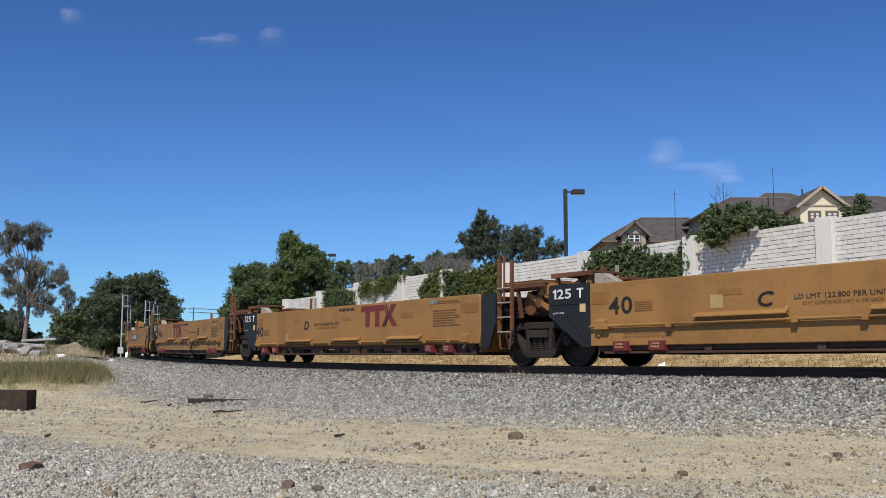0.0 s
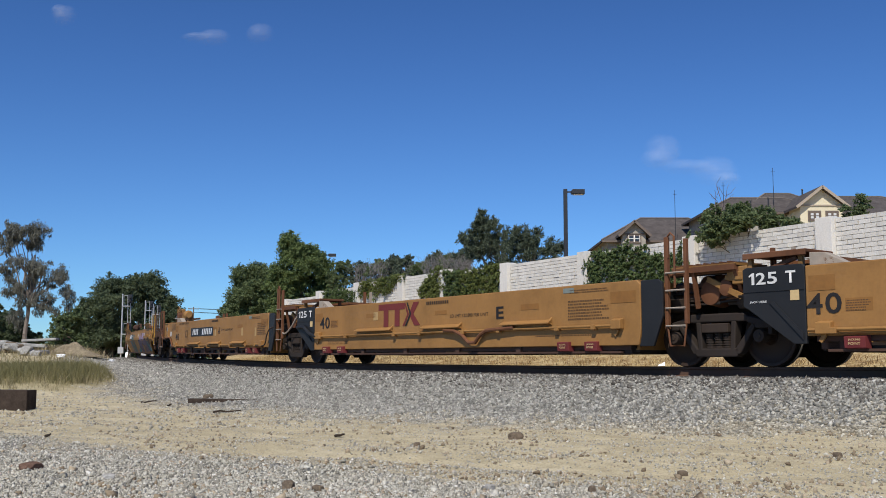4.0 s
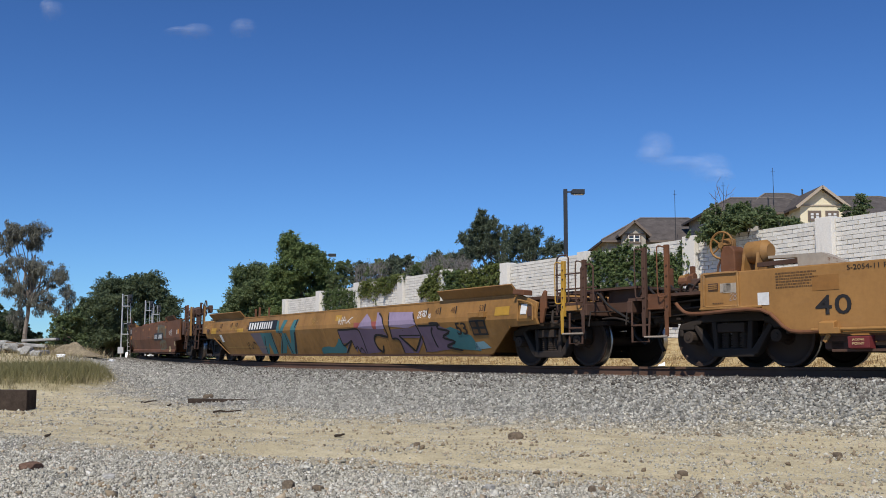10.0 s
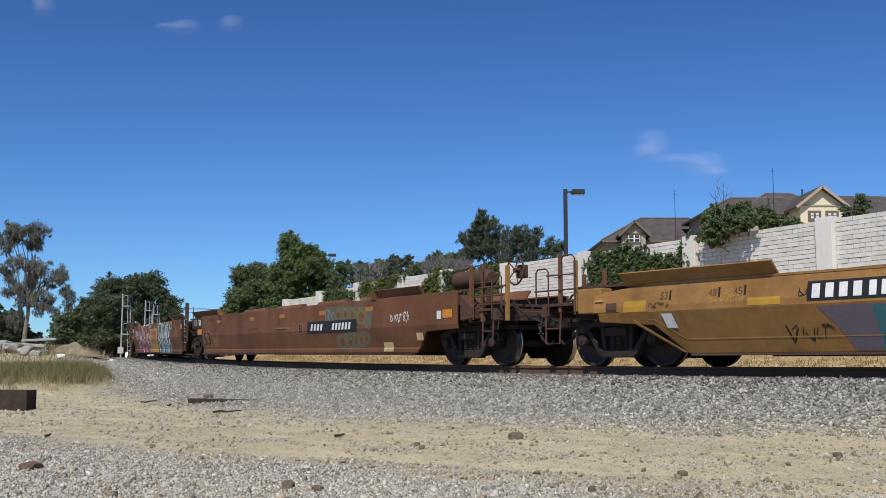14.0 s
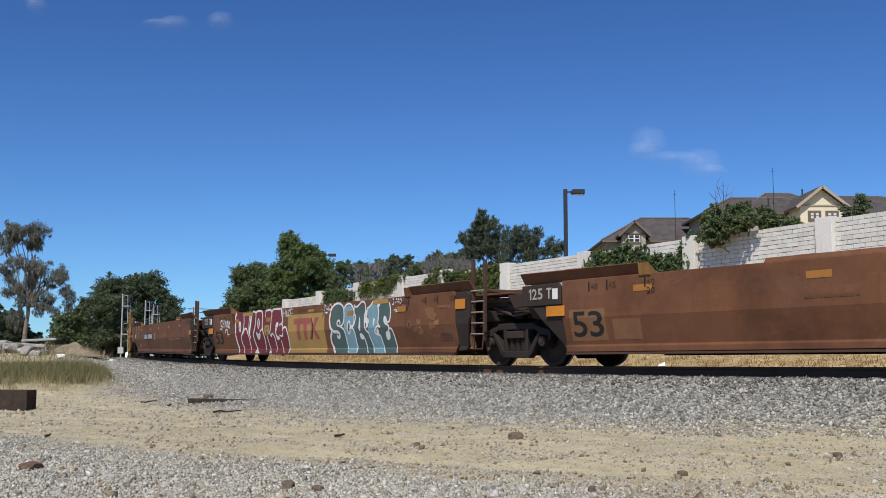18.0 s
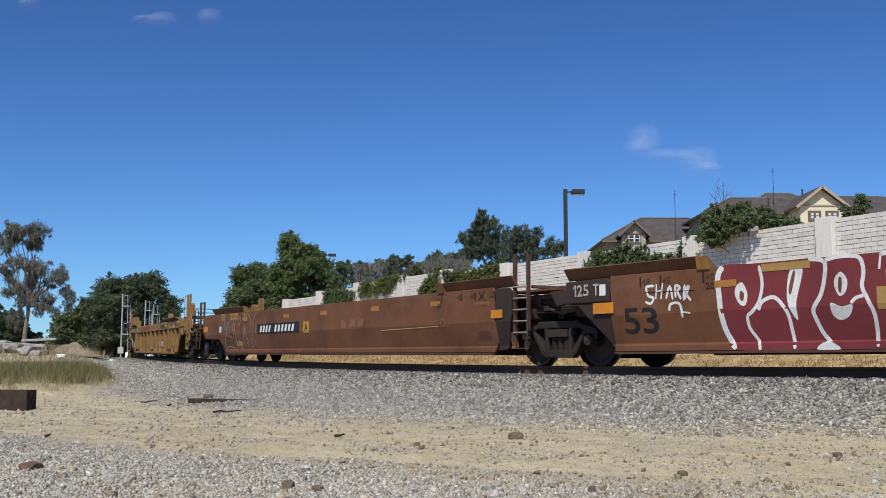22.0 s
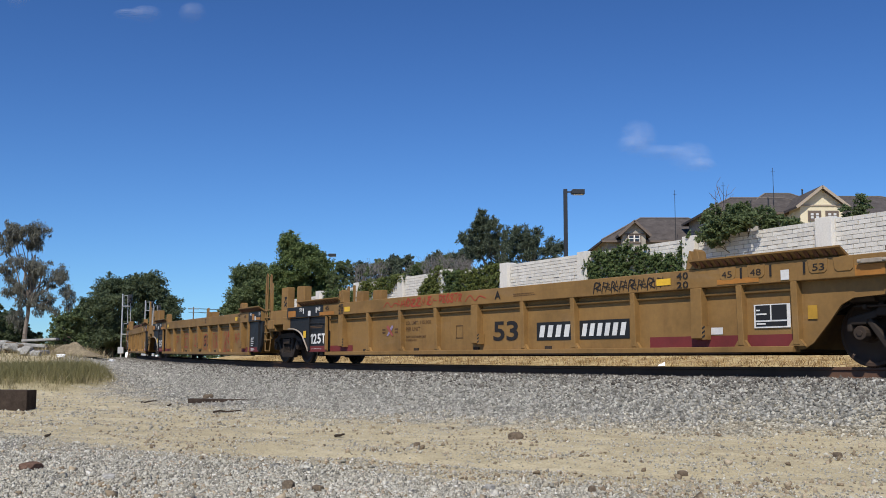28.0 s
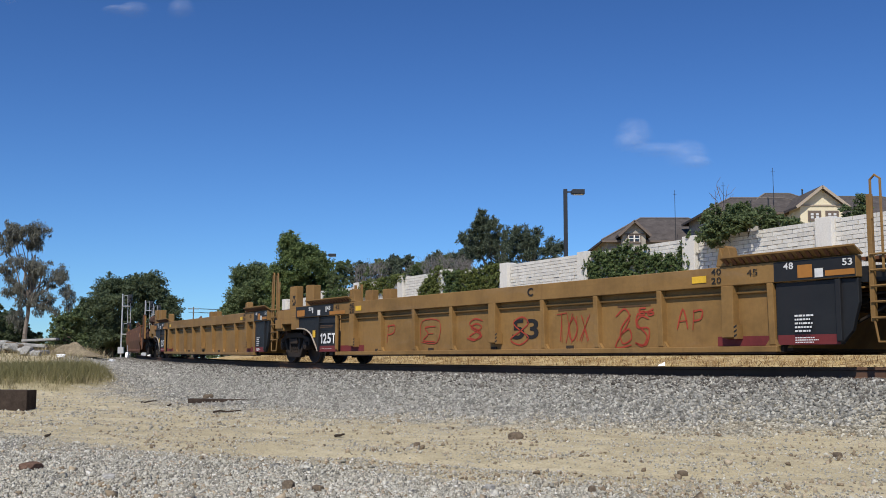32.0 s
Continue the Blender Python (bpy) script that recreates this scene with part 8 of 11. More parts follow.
lab40 = "empty ochre forty-foot container well car"
c40 = forty(97.24, 81.97, "C", lab40 + " lettered C", high=True, forty_at=(-5.29, 0.91), extra=lambda t: decal(t, "cream_patch", rect(-3.1, -2.85, 0.92, 1.14), "tall40", "tan_patch"))
d40 = forty(81.97, 66.69, "D", lab40 + " with red mark, letter D", forty_at=(-5.74, 0.76), extra=mark_D)
e40 = forty(66.69, 51.44, None, lab40 + " with red mark, dented pipe", high=True, tube=True, forty_at=(-5.42, 0.91), extra=mark_E)
a40 = forty(51.44, 36.05, None, "empty ochre end well car with black number board", end_car=True, extra=mark_A)
# ------------------------------ single forty-eight-foot car with sprayed sides
def single_car(front, rear):
    st, mat = "single48", "ochre_old"
    t = unit(front, rear, "faded ochre single well car covered in violet and teal graffiti, empty")
    h = (front - rear) / 2
    poly = [(-7.84, 0.22), (7.80, 0.22), (8.76, 0.76), (9.72, 0.80), (9.72, 1.22), (9.10, 1.40), (6.2, 1.40), (-5.2, 1.40), (-8.5, 1.40), (-9.55, 1.30), (-9.62, 0.78), (-8.40, 0.70)]
    for mi in (False, True):
        part("side_panel", sheet(poly, st, 0.06, 0, mi), M[mat], t, "faded ochre side panel with rust stains", bevel=0.012)
        s = 1 if mi else -1
        a, b = min(s * 1.36, s * 1.50), max(s * 1.36, s * 1.50)
        part("guide_flange", Shape().prism_x([(s * 1.40, 1.38), (s * 1.60, 1.59), (s * 1.57, 1.61), (s * 1.36, 1.39)], 6.25, 9.05), M[mat], t, "slanted container guide flange")
        part("guide_flange", Shape().prism_x([(s * 1.40, 1.38), (s * 1.60, 1.59), (s * 1.57, 1.61), (s * 1.36, 1.39)], -9.02, -5.98), M[mat], t)
        part("top_rail", Shape().box(-8.5, 9.0, min(s * 1.30, s * 1.44), max(s * 1.30, s * 1.44), 1.37, 1.405), M[mat], t)
        part("bottom_flange", Shape().box(-7.8, 7.75, min(s * 1.04, s * 1.22), max(s * 1.04, s * 1.22), 0.185, 0.222), M["brown_dark"], t)
    well_inside(t, -7.4, 7.4, mat, 0.27, 1.30, 1.12)
    for sg in (-1, 1):
        end_gear(t, sg * h, -sg, mat, h, True, st)
        part("side_lip", sheet([(sg * 7.86, 0.24), (sg * 7.92, 0.24), (sg * 8.80, 0.74), (sg * 8.80, 0.79)], st, 0.03, 0.03), M[mat], t)
    # right end
    part("corner_casting", Shape().prism_y([(9.72, 0.82), (9.80, 0.82), (9.86, 1.02), (9.90, 1.10), (9.90, 1.42), (9.85, 1.45), (9.72, 1.26)], -1.40, -1.34), M["brown"], t, "scraped end casting", bevel=0.015)
    part("hatch_panel", sheet([(9.15, 0.86), (9.66, 0.86), (9.66, 1.16), (9.15, 1.30)], st, 0.02, 0.012), M[mat], t, bevel=0.01)
    part("side_cleat", Shape().box(7.45, 8.05, -1.58, -1.49, 0.98, 1.10).box(7.62, 7.88, -1.60, -1.585, 0.99, 1.09), M[mat], t, bevel=0.012)
    part("corner_rim", Shape().pipe(glide([(9.17, -1.52, 0.88), (9.17, -1.52, 1.24), (9.22, -1.52, 1.28), (9.60, -1.52, 1.20), (9.66, -1.52, 1.12), (9.66, -1.52, 0.88)], n=3), 0.02, 7), M["ochre_old"], t, "rounded rim of the hatch")
    part("guide_block", Shape().prism_y([(9.05, 1.40), (9.42, 1.36), (9.42, 1.46), (9.08, 1.50)], -1.56, -1.34), M["brown"], t, bevel=0.012)
    end_steps(t, (10.47, 11.07), (1.95, 1.93), 0.60, ("deep_yellow", "brown_dark"), 1, rung=())
    part("step_panel", Shape().prism_x([(-1.42, 1.02), (-1.38, 1.18), (-1.10, 1.20), (-1.10, 1.02)], 10.53, 11.0), M["ochre_old"], t, "scraped yellow step plate", bevel=0.01)
    part("far_post", Shape().box(10.44, 10.50, 1.28, 1.36, 1.1, 1.95).box(11.03, 11.10, 1.28, 1.36, 1.1, 1.95), M["brown"], t)
    part("roof_walk", Shape().box(9.75, 12.0, -1.0, 1.0, 1.38, 1.42).beam((9.9, -0.95, 1.1), (9.9, -0.95, 1.4), 0.06).beam((11.0, -0.95, 1.02), (11.0, -0.95, 1.4), 0.06), M["brown_dark"], t, "dark steel end walkway")
    part("walk_skirt", Shape().box(11.1, 12.0, -0.86, -0.82, 0.98, 1.38), M["brown_dark"], t, "dark plate under the walkway")
    part("walk_rail", Shape().tube((9.95, -1.10, 1.36), (11.0, -1.10, 1.34), 0.02, 0.02, 7).tube((9.95, -1.20, 1.26), (11.0, -1.20, 1.24), 0.02, 0.02, 7), M["brown_dark"], t)
    part("brake_cylinder", Shape().tube((10.0, -1.05, 1.14), (10.32, -1.05, 1.12), 0.08, 0.08, 14).tube((10.32, -1.05, 1.12), (10.36, -1.05, 1.12), 0.10, 0.10, 14), M["brown"], t, "rusty brake cylinder")
    part("air_hose", Shape().pipe(glide([(9.95, -1.25, 1.05), (10.02, -1.32, 0.84), (10.16, -1.30, 0.82), (10.3, -1.2, 0.98), (10.5, -1.1, 1.0)]), 0.024, 8).pipe(glide([(11.2, -1.1, 0.86), (11.6, -1.1, 0.86), (12.0, -1.0, 0.74)]), 0.018, 7), M["iron_grey"], t, smooth=True)
    # left end
    part("corner_box", Shape().box(-10.2, -9.62, -1.40, -1.1, 0.95, 1.40), M[mat], t, bevel=0.02)
    for x, z, y in ((-10.7, 2.1, -1.34), (-10.3, 1.95, -1.34), (-10.7, 2.0, 1.3)):
        part("corner_post", Shape().box(x - 0.035, x + 0.035, y - 0.03, y + 0.03, 1.0, z), M["ochre_old" if x > -10.5 else "brown"], t, bevel=0.008)
    part("roof_walk", Shape().box(-10.6, -8.9, -1.0, 1.0, 1.44, 1.49), M["brown_dark"], t)
    # stencils
    decal(t, "number_board", rect(-5.46, -3.12, 0.96, 1.25), st, "black_paint", 0.006)
    bars(t, -5.38, -4.52, 1.0, 1.21, 4, st, "white_paint", 0.40)
    bars(t, -4.50, -3.42, 1.0, 1.21, 6, st, "white_paint", 0.40)
    lettering(t, "53", 6.82, 7.24, 0.64, 0.90, st, "black_ink", 0.016, 0.01)
    decal(t, "data_panel", rect(7.42, 7.98, 0.62, 0.93), st, "black_paint", 0.014)
    for a, b, c, d in ((7.46, 7.64, 0.80, 0.90), (7.74, 7.93, 0.80, 0.90), (7.46, 7.64, 0.66, 0.75), (7.74, 7.93, 0.66, 0.75)):
        decal(t, "panel_box", rect(a, b, c, d), st, "faint_ink", 0.018)
    for x, tx in ((6.0, "45"), (6.65, "48"), (7.75, "53"), (5.45, "40"), (-8.2, "53"), (-7.22, "48"), (-6.74, "45")):
        lettering(t, tx, x, x + 0.16, 1.12, 1.24, st, "faint_ink")
        decal(t, "stencil_mark", rect(x + 0.19, x + 0.23, 1.10, 1.26), st, "black_ink", 0.009)
    decal(t, "paint_patch", rect(8.35, 8.85, 1.0, 1.18), st, "deep_yellow")
    decal(t, "placard", rect(9.25, 9.45, 1.0, 1.2), st, "white_paint", 0.02)
    decal(t, "placard", rect(-8.12, -7.90, 0.64, 0.88, -0.06), st, "white_paint", 0.014)
    decal(t, "rust_patch", rect(9.5, 9.66, 0.95, 1.15), st, "brown_dark", 0.036)
    for x in (-7.16, -6.42, -4.9, -3.3, -1.6, 0.1, 1.8, 3.5, 5.2, 6.9):
        part("weld_seam", sheet(rect(x, x + 0.025, 0.24, 0.95), st, 0.01, 0.003), M["ochre_old"], t)
        part("weld_seam", sheet(rect(x, x + 0.02, 0.99, 1.38), st, 0.01, 0.003), M["ochre_old"], t)
    # pale ochre line drawn down the slanted corner and along the lower lip
    stroke(t, "lip_line", [(-8.5, 0.80), (-8.35, 0.79), (-7.8, 0.46), (-6.5, 0.46), (-4.0, 0.45)], 0.02, st, "ochre_pale", 0.008, False)
    part("end_hatch", sheet(rect(-9.72, -9.08, 0.94, 1.26), st, 0.02, 0.012), M[mat], t, "bolted hatch with a slot", bevel=0.01)
    decal(t, "hatch_slot", rect(-9.66, -9.46, 1.14, 1.17), st, "ochre_pale", 0.04)
    decal(t, "hatch_plate", rect(-9.38, -9.14, 0.98, 1.10), st, "brown_dark", 0.04)
    # sprayed colour
    decal(t, "spray_fill", [(-5.32, 0.88), (-4.30, 0.89), (-4.34, 0.24), (-4.87, 0.25), (-5.08, 0.61)], st, "grey_violet", 0.004)
    decal(t, "spray_fill", [(-4.47, 0.87), (-3.55, 0.88), (-3.56, 0.25), (-3.94, 0.24), (-4.03, 0.59), (-4.27, 0.24), (-4.46, 0.24)], st, "teal", 0.0055)
    decal(t, "spray_fill", [(-3.41, 0.25), (-2.77, 0.84), (-2.47, 0.84), (-2.37, 0.52), (-1.89, 1.21), (-1.53, 1.22), (-2.15, 0.25), (-2.59, 0.24), (-2.66, 0.53), (-2.94, 0.26)], st, "teal", 0.0055)
    decal(t, "spray_fill", [(-3.19, 1.22), (-2.99, 1.23), (-2.94, 1.0), (-2.76, 0.85), (-3.16, 0.87)], st, "teal", 0.0055)
    decal(t, "spray_fill", [(-2.87, 0.89), (-2.63, 1.23), (-2.35, 1.23), (-2.71, 0.84)], st, "teal", 0.006)
    stroke(t, "spray_outline", [(-1.61, 1.22), (-1.9, 0.72), (-2.26, 0.24)], 0.09, st, "black_ink", 0.008)
    stroke(t, "spray_outline", [(-2.57, 0.84), (-2.55, 0.56), (-2.46, 0.24)], 0.05, st, "black_ink", 0.008)
    stroke(t, "spray_outline", [(-3.59, 0.88), (-3.62, 0.54), (-3.59, 0.25)], 0.06, st, "black_ink", 0.008)
    stroke(t, "spray_outline", [(-4.16, 0.78), (-4.35, 0.52), (-4.42, 0.24)], 0.05, st, "black_ink", 0.008)
    stroke(t, "spray_outline", [(-2.99, 0.93), (-2.91, 0.67), (-3.29, 0.25)], 0.04, st, "black_ink", 0.008)
    decal(t, "spray_fill", rounded([(-0.33, 0.4), (0.11, 0.44), (0.47, 0.42), (0.77, 0.55), (0.93, 0.64), (1.21, 0.33), (1.05, 0.26), (0.05, 0.26), (-0.38, 0.25)]), st, "teal", 0.0045)
    decal(t, "spray_fill", [(1.01, 0.86), (2.16, 0.86), (2.27, 0.69), (2.26, 0.24), (1.9, 0.27), (1.87, 0.41), (1.75, 0.28), (1.66, 0.38), (1.64, 0.58), (1.17, 0.27), (1.05, 0.26), (1.46, 0.53), (1.03, 0.5)], st, "violet", 0.006)
    decal(t, "spray_fill", [(2.24, 0.86), (3.16, 0.84), (3.51, 0.85), (3.65, 0.65), (3.44, 0.63), (3.05, 0.7), (2.88, 0.59), (2.9, 0.45), (3.01, 0.28), (2.28, 0.24), (2.25, 0.64)], st, "violet", 0.0062)
    decal(t, "spray_fill", [(2.21, 0.88), (2.48, 1.09), (2.68, 1.24), (2.96, 1.07), (3.03, 0.85)], st, "lilac", 0.006)
    decal(t, "spray_fill", [(2.03, 1.03), (2.39, 1.02), (2.22, 0.88), (2.01, 0.88)], st, "pink_red", 0.0055)
    decal(t, "spray_fill", [(2.97, 1.03), (3.25, 1.03), (3.2, 0.85), (3.03, 0.84)], st, "pink_red", 0.0065)
    decal(t, "spray_fill", [(3.23, 1.25), (3.33, 1.25), (3.54, 1.07), (3.64, 0.84), (3.2, 0.84), (3.25, 1.05)], st, "lilac", 0.007)
    decal(t, "spray_fill", [(3.84, 1.23), (5.0, 1.2), (5.16, 0.9), (4.72, 0.83), (3.89, 0.89)], st, "lilac", 0.006)
    decal(t, "spray_fill", [(3.87, 0.82), (4.84, 0.83), (5.2, 0.88), (5.29, 0.67), (5.19, 0.49), (4.83, 0.25), (4.68, 0.26), (5.17, 0.6), (4.29, 0.61), (4.68, 0.27), (4.56, 0.25), (4.2, 0.26), (4.15, 0.57), (3.82, 0.58)], st, "violet", 0.0062)
    decal(t, "spray_fill", [(5.22, 0.87), (5.68, 0.87), (6.2, 0.87), (6.08, 0.36), (5.72, 0.29), (5.19, 0.28), (5.31, 0.6)], st, "violet", 0.0058)
    stroke(t, "spray_outline", [(1.01, 0.86), (1.6, 0.86), (2.16, 0.86), (2.27, 0.69), (2.27, 0.26)], 0.045, st, "black_ink", 0.009)
    stroke(t, "spray_outline", [(1.02, 0.84), (1.06, 0.47), (1.37, 0.51), (1.64, 0.58), (1.38, 0.42), (1.12, 0.26)], 0.045, st, "black_ink", 0.009)
    stroke(t, "spray_outline", [(1.64, 0.58), (1.7, 0.38), (1.85, 0.43), (1.9, 0.29), (2.04, 0.39), (2.19, 0.26)], 0.035, st, "black_ink", 0.0092)
    stroke(t, "spray_outline", [(3.33, 1.23), (3.54, 1.09), (3.64, 0.83), (3.66, 0.64)], 0.05, st, "black_ink", 0.009)
    stroke(t, "spray_outline", [(3.66, 0.64), (3.12, 0.7), (2.9, 0.59), (2.94, 0.39), (3.14, 0.29), (3.27, 0.44)], 0.06, st, "black_ink", 0.0092)
    stroke(t, "spray_outline", [(3.84, 1.21), (3.88, 0.91), (3.83, 0.6)], 0.05, st, "black_ink", 0.009)
    stroke(t, "spray_outline", [(3.83, 0.6), (4.15, 0.57), (4.21, 0.26)], 0.045, st, "black_ink", 0.0092)
    stroke(t, "spray_outline", [(4.21, 0.66), (4.5, 0.47), (4.76, 0.3)], 0.06, st, "black_ink", 0.0092)
    stroke(t, "spray_outline", [(4.76, 0.3), (5.0, 0.46), (5.24, 0.65)], 0.05, st, "black_ink", 0.0094)
    stroke(t, "spray_outline", [(5.0, 1.17), (5.16, 0.89), (5.25, 0.58), (5.25, 0.29)], 0.05, st, "black_ink", 0.009)
    stroke(t, "spray_outline", [(5.21, 0.87), (5.69, 0.87), (6.2, 0.87)], 0.04, st, "black_ink", 0.009)
    stroke(t, "spray_outline", [(5.85, 0.82), (5.74, 0.72), (5.76, 0.51), (5.81, 0.38)], 0.05, st, "black_ink", 0.0092)
    stroke(t, "spray_outline", [(4.21, 0.67), (5.2, 0.66)], 0.04, st, "black_ink", 0.009)
    stroke(t, "spray_outline", [(4.48, 0.79), (4.47, 0.78)], 0.06, st, "black_ink", 0.0096)
    stroke(t, "spray_tag", [(1.01, 1.2), (1.17, 0.99)], 0.022, st, "white_paint", 0.0098)
    stroke(t, "spray_tag", [(1.14, 1.16), (1.27, 1.0), (1.32, 1.2)], 0.022, st, "white_paint", 0.0098)
    stroke(t, "spray_tag", [(1.38, 0.99), (1.43, 1.2), (1.54, 1.02)], 0.022, st, "white_paint", 0.0098)
    stroke(t, "spray_tag", [(1.59, 1.02), (1.81, 1.14), (1.93, 1.17)], 0.022, st, "white_paint", 0.0098)
    stroke(t, "spray_tag", [(1.11, 1.09), (1.57, 1.11)], 0.022, st, "white_paint", 0.0098)
    stroke(t, "spray_tag", [(1.67, 1.09), (1.83, 1.01)], 0.022, st, "white_paint", 0.0098)
    decal(t, "spray_fill", [(6.2, 0.36), (7.5, 0.30), (7.3, 0.62), (6.6, 0.82), (6.2, 0.75)], st, "teal", 0.004)
    decal(t, "spray_fill", [(7.3, 0.32), (7.9, 0.36), (7.7, 0.50), (7.35, 0.48)], st, "blue_grey", 0.004)
    decal(t, "spray_fill", [(5.75, 0.30), (6.35, 0.34), (6.5, 0.5), (6.3, 0.62), (6.55, 0.75), (6.1, 0.86), (5.75, 0.92)], st, "violet", 0.0055)
    stroke(t, "spray_outline", [(5.75, 0.92), (6.15, 0.90), (6.05, 0.80), (6.5, 0.72), (6.15, 0.60), (6.6, 0.50), (6.2, 0.40), (6.8, 0.31)], 0.05, st, "black_ink", 0.009)
    scrawl(t, "ZERO", 5.24, 5.64, 1.06, 1.20, 0.022, st, "white_paint", 0.0098, 21)
    scrawl(t, "15", 5.72, 5.83, 1.04, 1.13, 0.02, st, "white_paint", 0.0098, 22)
    r = np.random.RandomState(600)
    for x, z, n, mt, hh in ((-0.75, 1.05, 5, "ochre_pale", 0.22), (-5.95, 0.36, 8, "black_ink", 0.28), (-8.45, 0.97, 4, "brown_dark", 0.12), (-7.3, 1.0, 8, "ochre_pale", 0.16), (-5.6, 1.04, 4, "black_ink", 0.14)):
        for j in range(n):
            x0 = x + j * 0.10
            stroke(t, "spray_tag", [(x0 + 0.16 * a_, z + hh * b_) for a_, b_ in r.rand(r.randint(3, 6), 2)], 0.014, st, mt, 0.007)
    for x0, x1, z0, z1 in ((-9.0, -8.5, 0.93, 1.12), (-6.48, -5.9, 0.94, 1.06), (0.9, 1.25, 1.10, 1.25)):
        decal(t, "paint_patch", rect(x0, x1, z0, z1), st, "deep_yellow", 0.006)
    return t


single_car(32.06, 13.03)


# ------------------------------ smooth fifty-three-foot units
def smooth53(front, rear, label, left_end=False, right_end=False, extra=None):
    st, mat = "smooth53", "brown"
    t = unit(front, rear, label)
    h = (front - rear) / 2
    L = [(-8.0, 0.27), (-8.5, 0.73), (-9.95, 0.76), (-9.95, 1.57)] if left_end else [(-7.95, 0.26), (-7.95, 1.58)]
    R = [(9.9, 1.57), (9.9, 0.78), (8.55, 0.74), (8.05, 0.27)] if right_end else [(8.0, 1.58), (8.05, 1.5), (8.05, 0.45), (7.95, 0.26)]
    poly = [(L[0][0], L[0][1])] + [(R[-1][0], R[-1][1])] + [p for p in reversed(R[:-1])] + [p for p in reversed(L[1:])]
    for mi in (False, True):
        part("side_panel", sheet(poly, st, 0.06, 0, mi), M[mat], t, "rust-brown side panel with faded patches", bevel=0.01)
        s = 1 if mi else -1
        for a, b in ((-9.05, -5.92), (6.02, 8.72 if not right_end else 8.35)):
            fl = Shape().prism_x([(s * 1.42, 1.56), (s * 1.56, 1.765), (s * 1.53, 1.78), (s * 1.36, 1.57)], a + (0.1 if a > 0 else 0), b - (0.1 if a < 0 else 0))
            part("guide_flange", fl, M[mat], t, "raised container guide flange")
            e = b if a < 0 else a
            part("guide_end", Shape().prism_x([(s * 1.30, 1.40), (s * 1.53, 1.56), (s * 1.56, 1.765), (s * 1.34, 1.60)], e - 0.12, e + 0.12), M["ochre_old"] if a < 0 else M[mat], t, "ochre end of the container guide" if a < 0 else "")
        part("top_rail", Shape().box(L[-1][0] + 0.1, R[0][0] - 0.1, min(s * 1.30, s * 1.46), max(s * 1.30, s * 1.46), 1.55, 1.585), M[mat], t)
        part("bottom_lip", Shape().box(-7.9, 7.9, min(s * 1.28, s * 1.47), max(s * 1.28, s * 1.47), 0.215, 0.252), M["brown_dark"], t)
    well_inside(t, -7.4, 7.4, mat, 0.29, 1.45, 1.34)
    if not left_end:
        plate = [(-9.05, 1.54), (-8.05, 1.56), (-7.98, 1.50), (-7.98, 1.14), (-9.05, 1.14)]
        part("number_plate_board", sheet(plate, st, 0.05, 0.01), M["grimy_black"], t, "black end plate", bevel=0.015)
        part("end_gusset", sheet([(-8.80, 1.13), (-7.98, 1.13), (-7.96, 0.78), (-7.80, 0.32), (-7.95, 0.30), (-8.25, 0.60)], st, 0.05, -0.02), M["grimy_black"], t, "black slanted gusset", bevel=0.01)
        lettering(t, "125 T", -8.85, -8.22, 1.26, 1.47, st, "worn_white", 0.018, 0.02)
        decal(t, "placard", rect(-8.20, -8.05, 1.25, 1.45), st, "white_paint", 0.018)
        decal(t, "reflector", rect(-8.35, -7.86, 0.93, 1.12), st, "orange", 0.03)
        part("guide_bracket", Shape().box(-8.9, -8.6, -1.4, -1.15, 1.52, 1.66), M[mat], t, bevel=0.01)
        end_gear(t, -h, 1, "brown_dark", h, False, st)
        part("side_cover", sheet([(-9.6, 1.40), (-8.98, 1.42), (-8.98, 1.18), (-9.4, 1.12)], st, 0.04, -0.10), M["grimy_black"], t, bevel=0.01)
    else:
        end_gear(t, -h, 1, mat, h, True, st)
        for x, z, y in ((-10.9, 2.1, -1.34), (-10.5, 2.1, -1.34), (-10.9, 2.0, 1.3), (-10.3, 1.95, 1.3)):
            part("corner_post", Shape().box(x - 0.035, x + 0.035, y - 0.03, y + 0.03, 1.0, z), M[mat], t, bevel=0.008)
        part("corner_box", sheet([(-9.98, 1.48), (-9.98, 0.92), (-10.35, 0.95), (-10.35, 1.48)], st, 0.3, -0.08), M[mat], t, bevel=0.01)
        decal(t, "reflector", rect(-9.95, -9.6, 1.0, 1.18), st, "orange", 0.008)
    if not right_end:
        cp = [(8.08, 1.55), (8.55, 1.55), (8.62, 1.48), (8.62, 1.0), (8.38, 0.32), (8.08, 0.30)]
        for mi in (False, True):
            part("corner_plate", sheet(cp, st, 0.05, -0.01, mi), M["grimy_black"], t, "black corner plate", bevel=0.01)
        decal(t, "reflector", rect(8.10, 8.50, 1.19, 1.40) if extra is sign_C else rect(7.95, 8.36, 0.95, 1.12), st, "orange", 0.012)
        decal(t, "rust_plate", rect(8.44, 8.66, 0.34, 0.66), st, "rust_light", -0.06)
        ladder(t, 8.62, 9.06, 0.60, 2.22, 2.18, "brown_dark", rungs=5)
        part("walkway", Shape().box(8.3, 9.9, -1.35, -0.7, 1.44, 1.48), M[mat], t)
        part("deck_box", Shape().box(8.75, 9.9, -1.0, 0.2, 1.10, 1.40), M["brown_dark"], t, bevel=0.02)
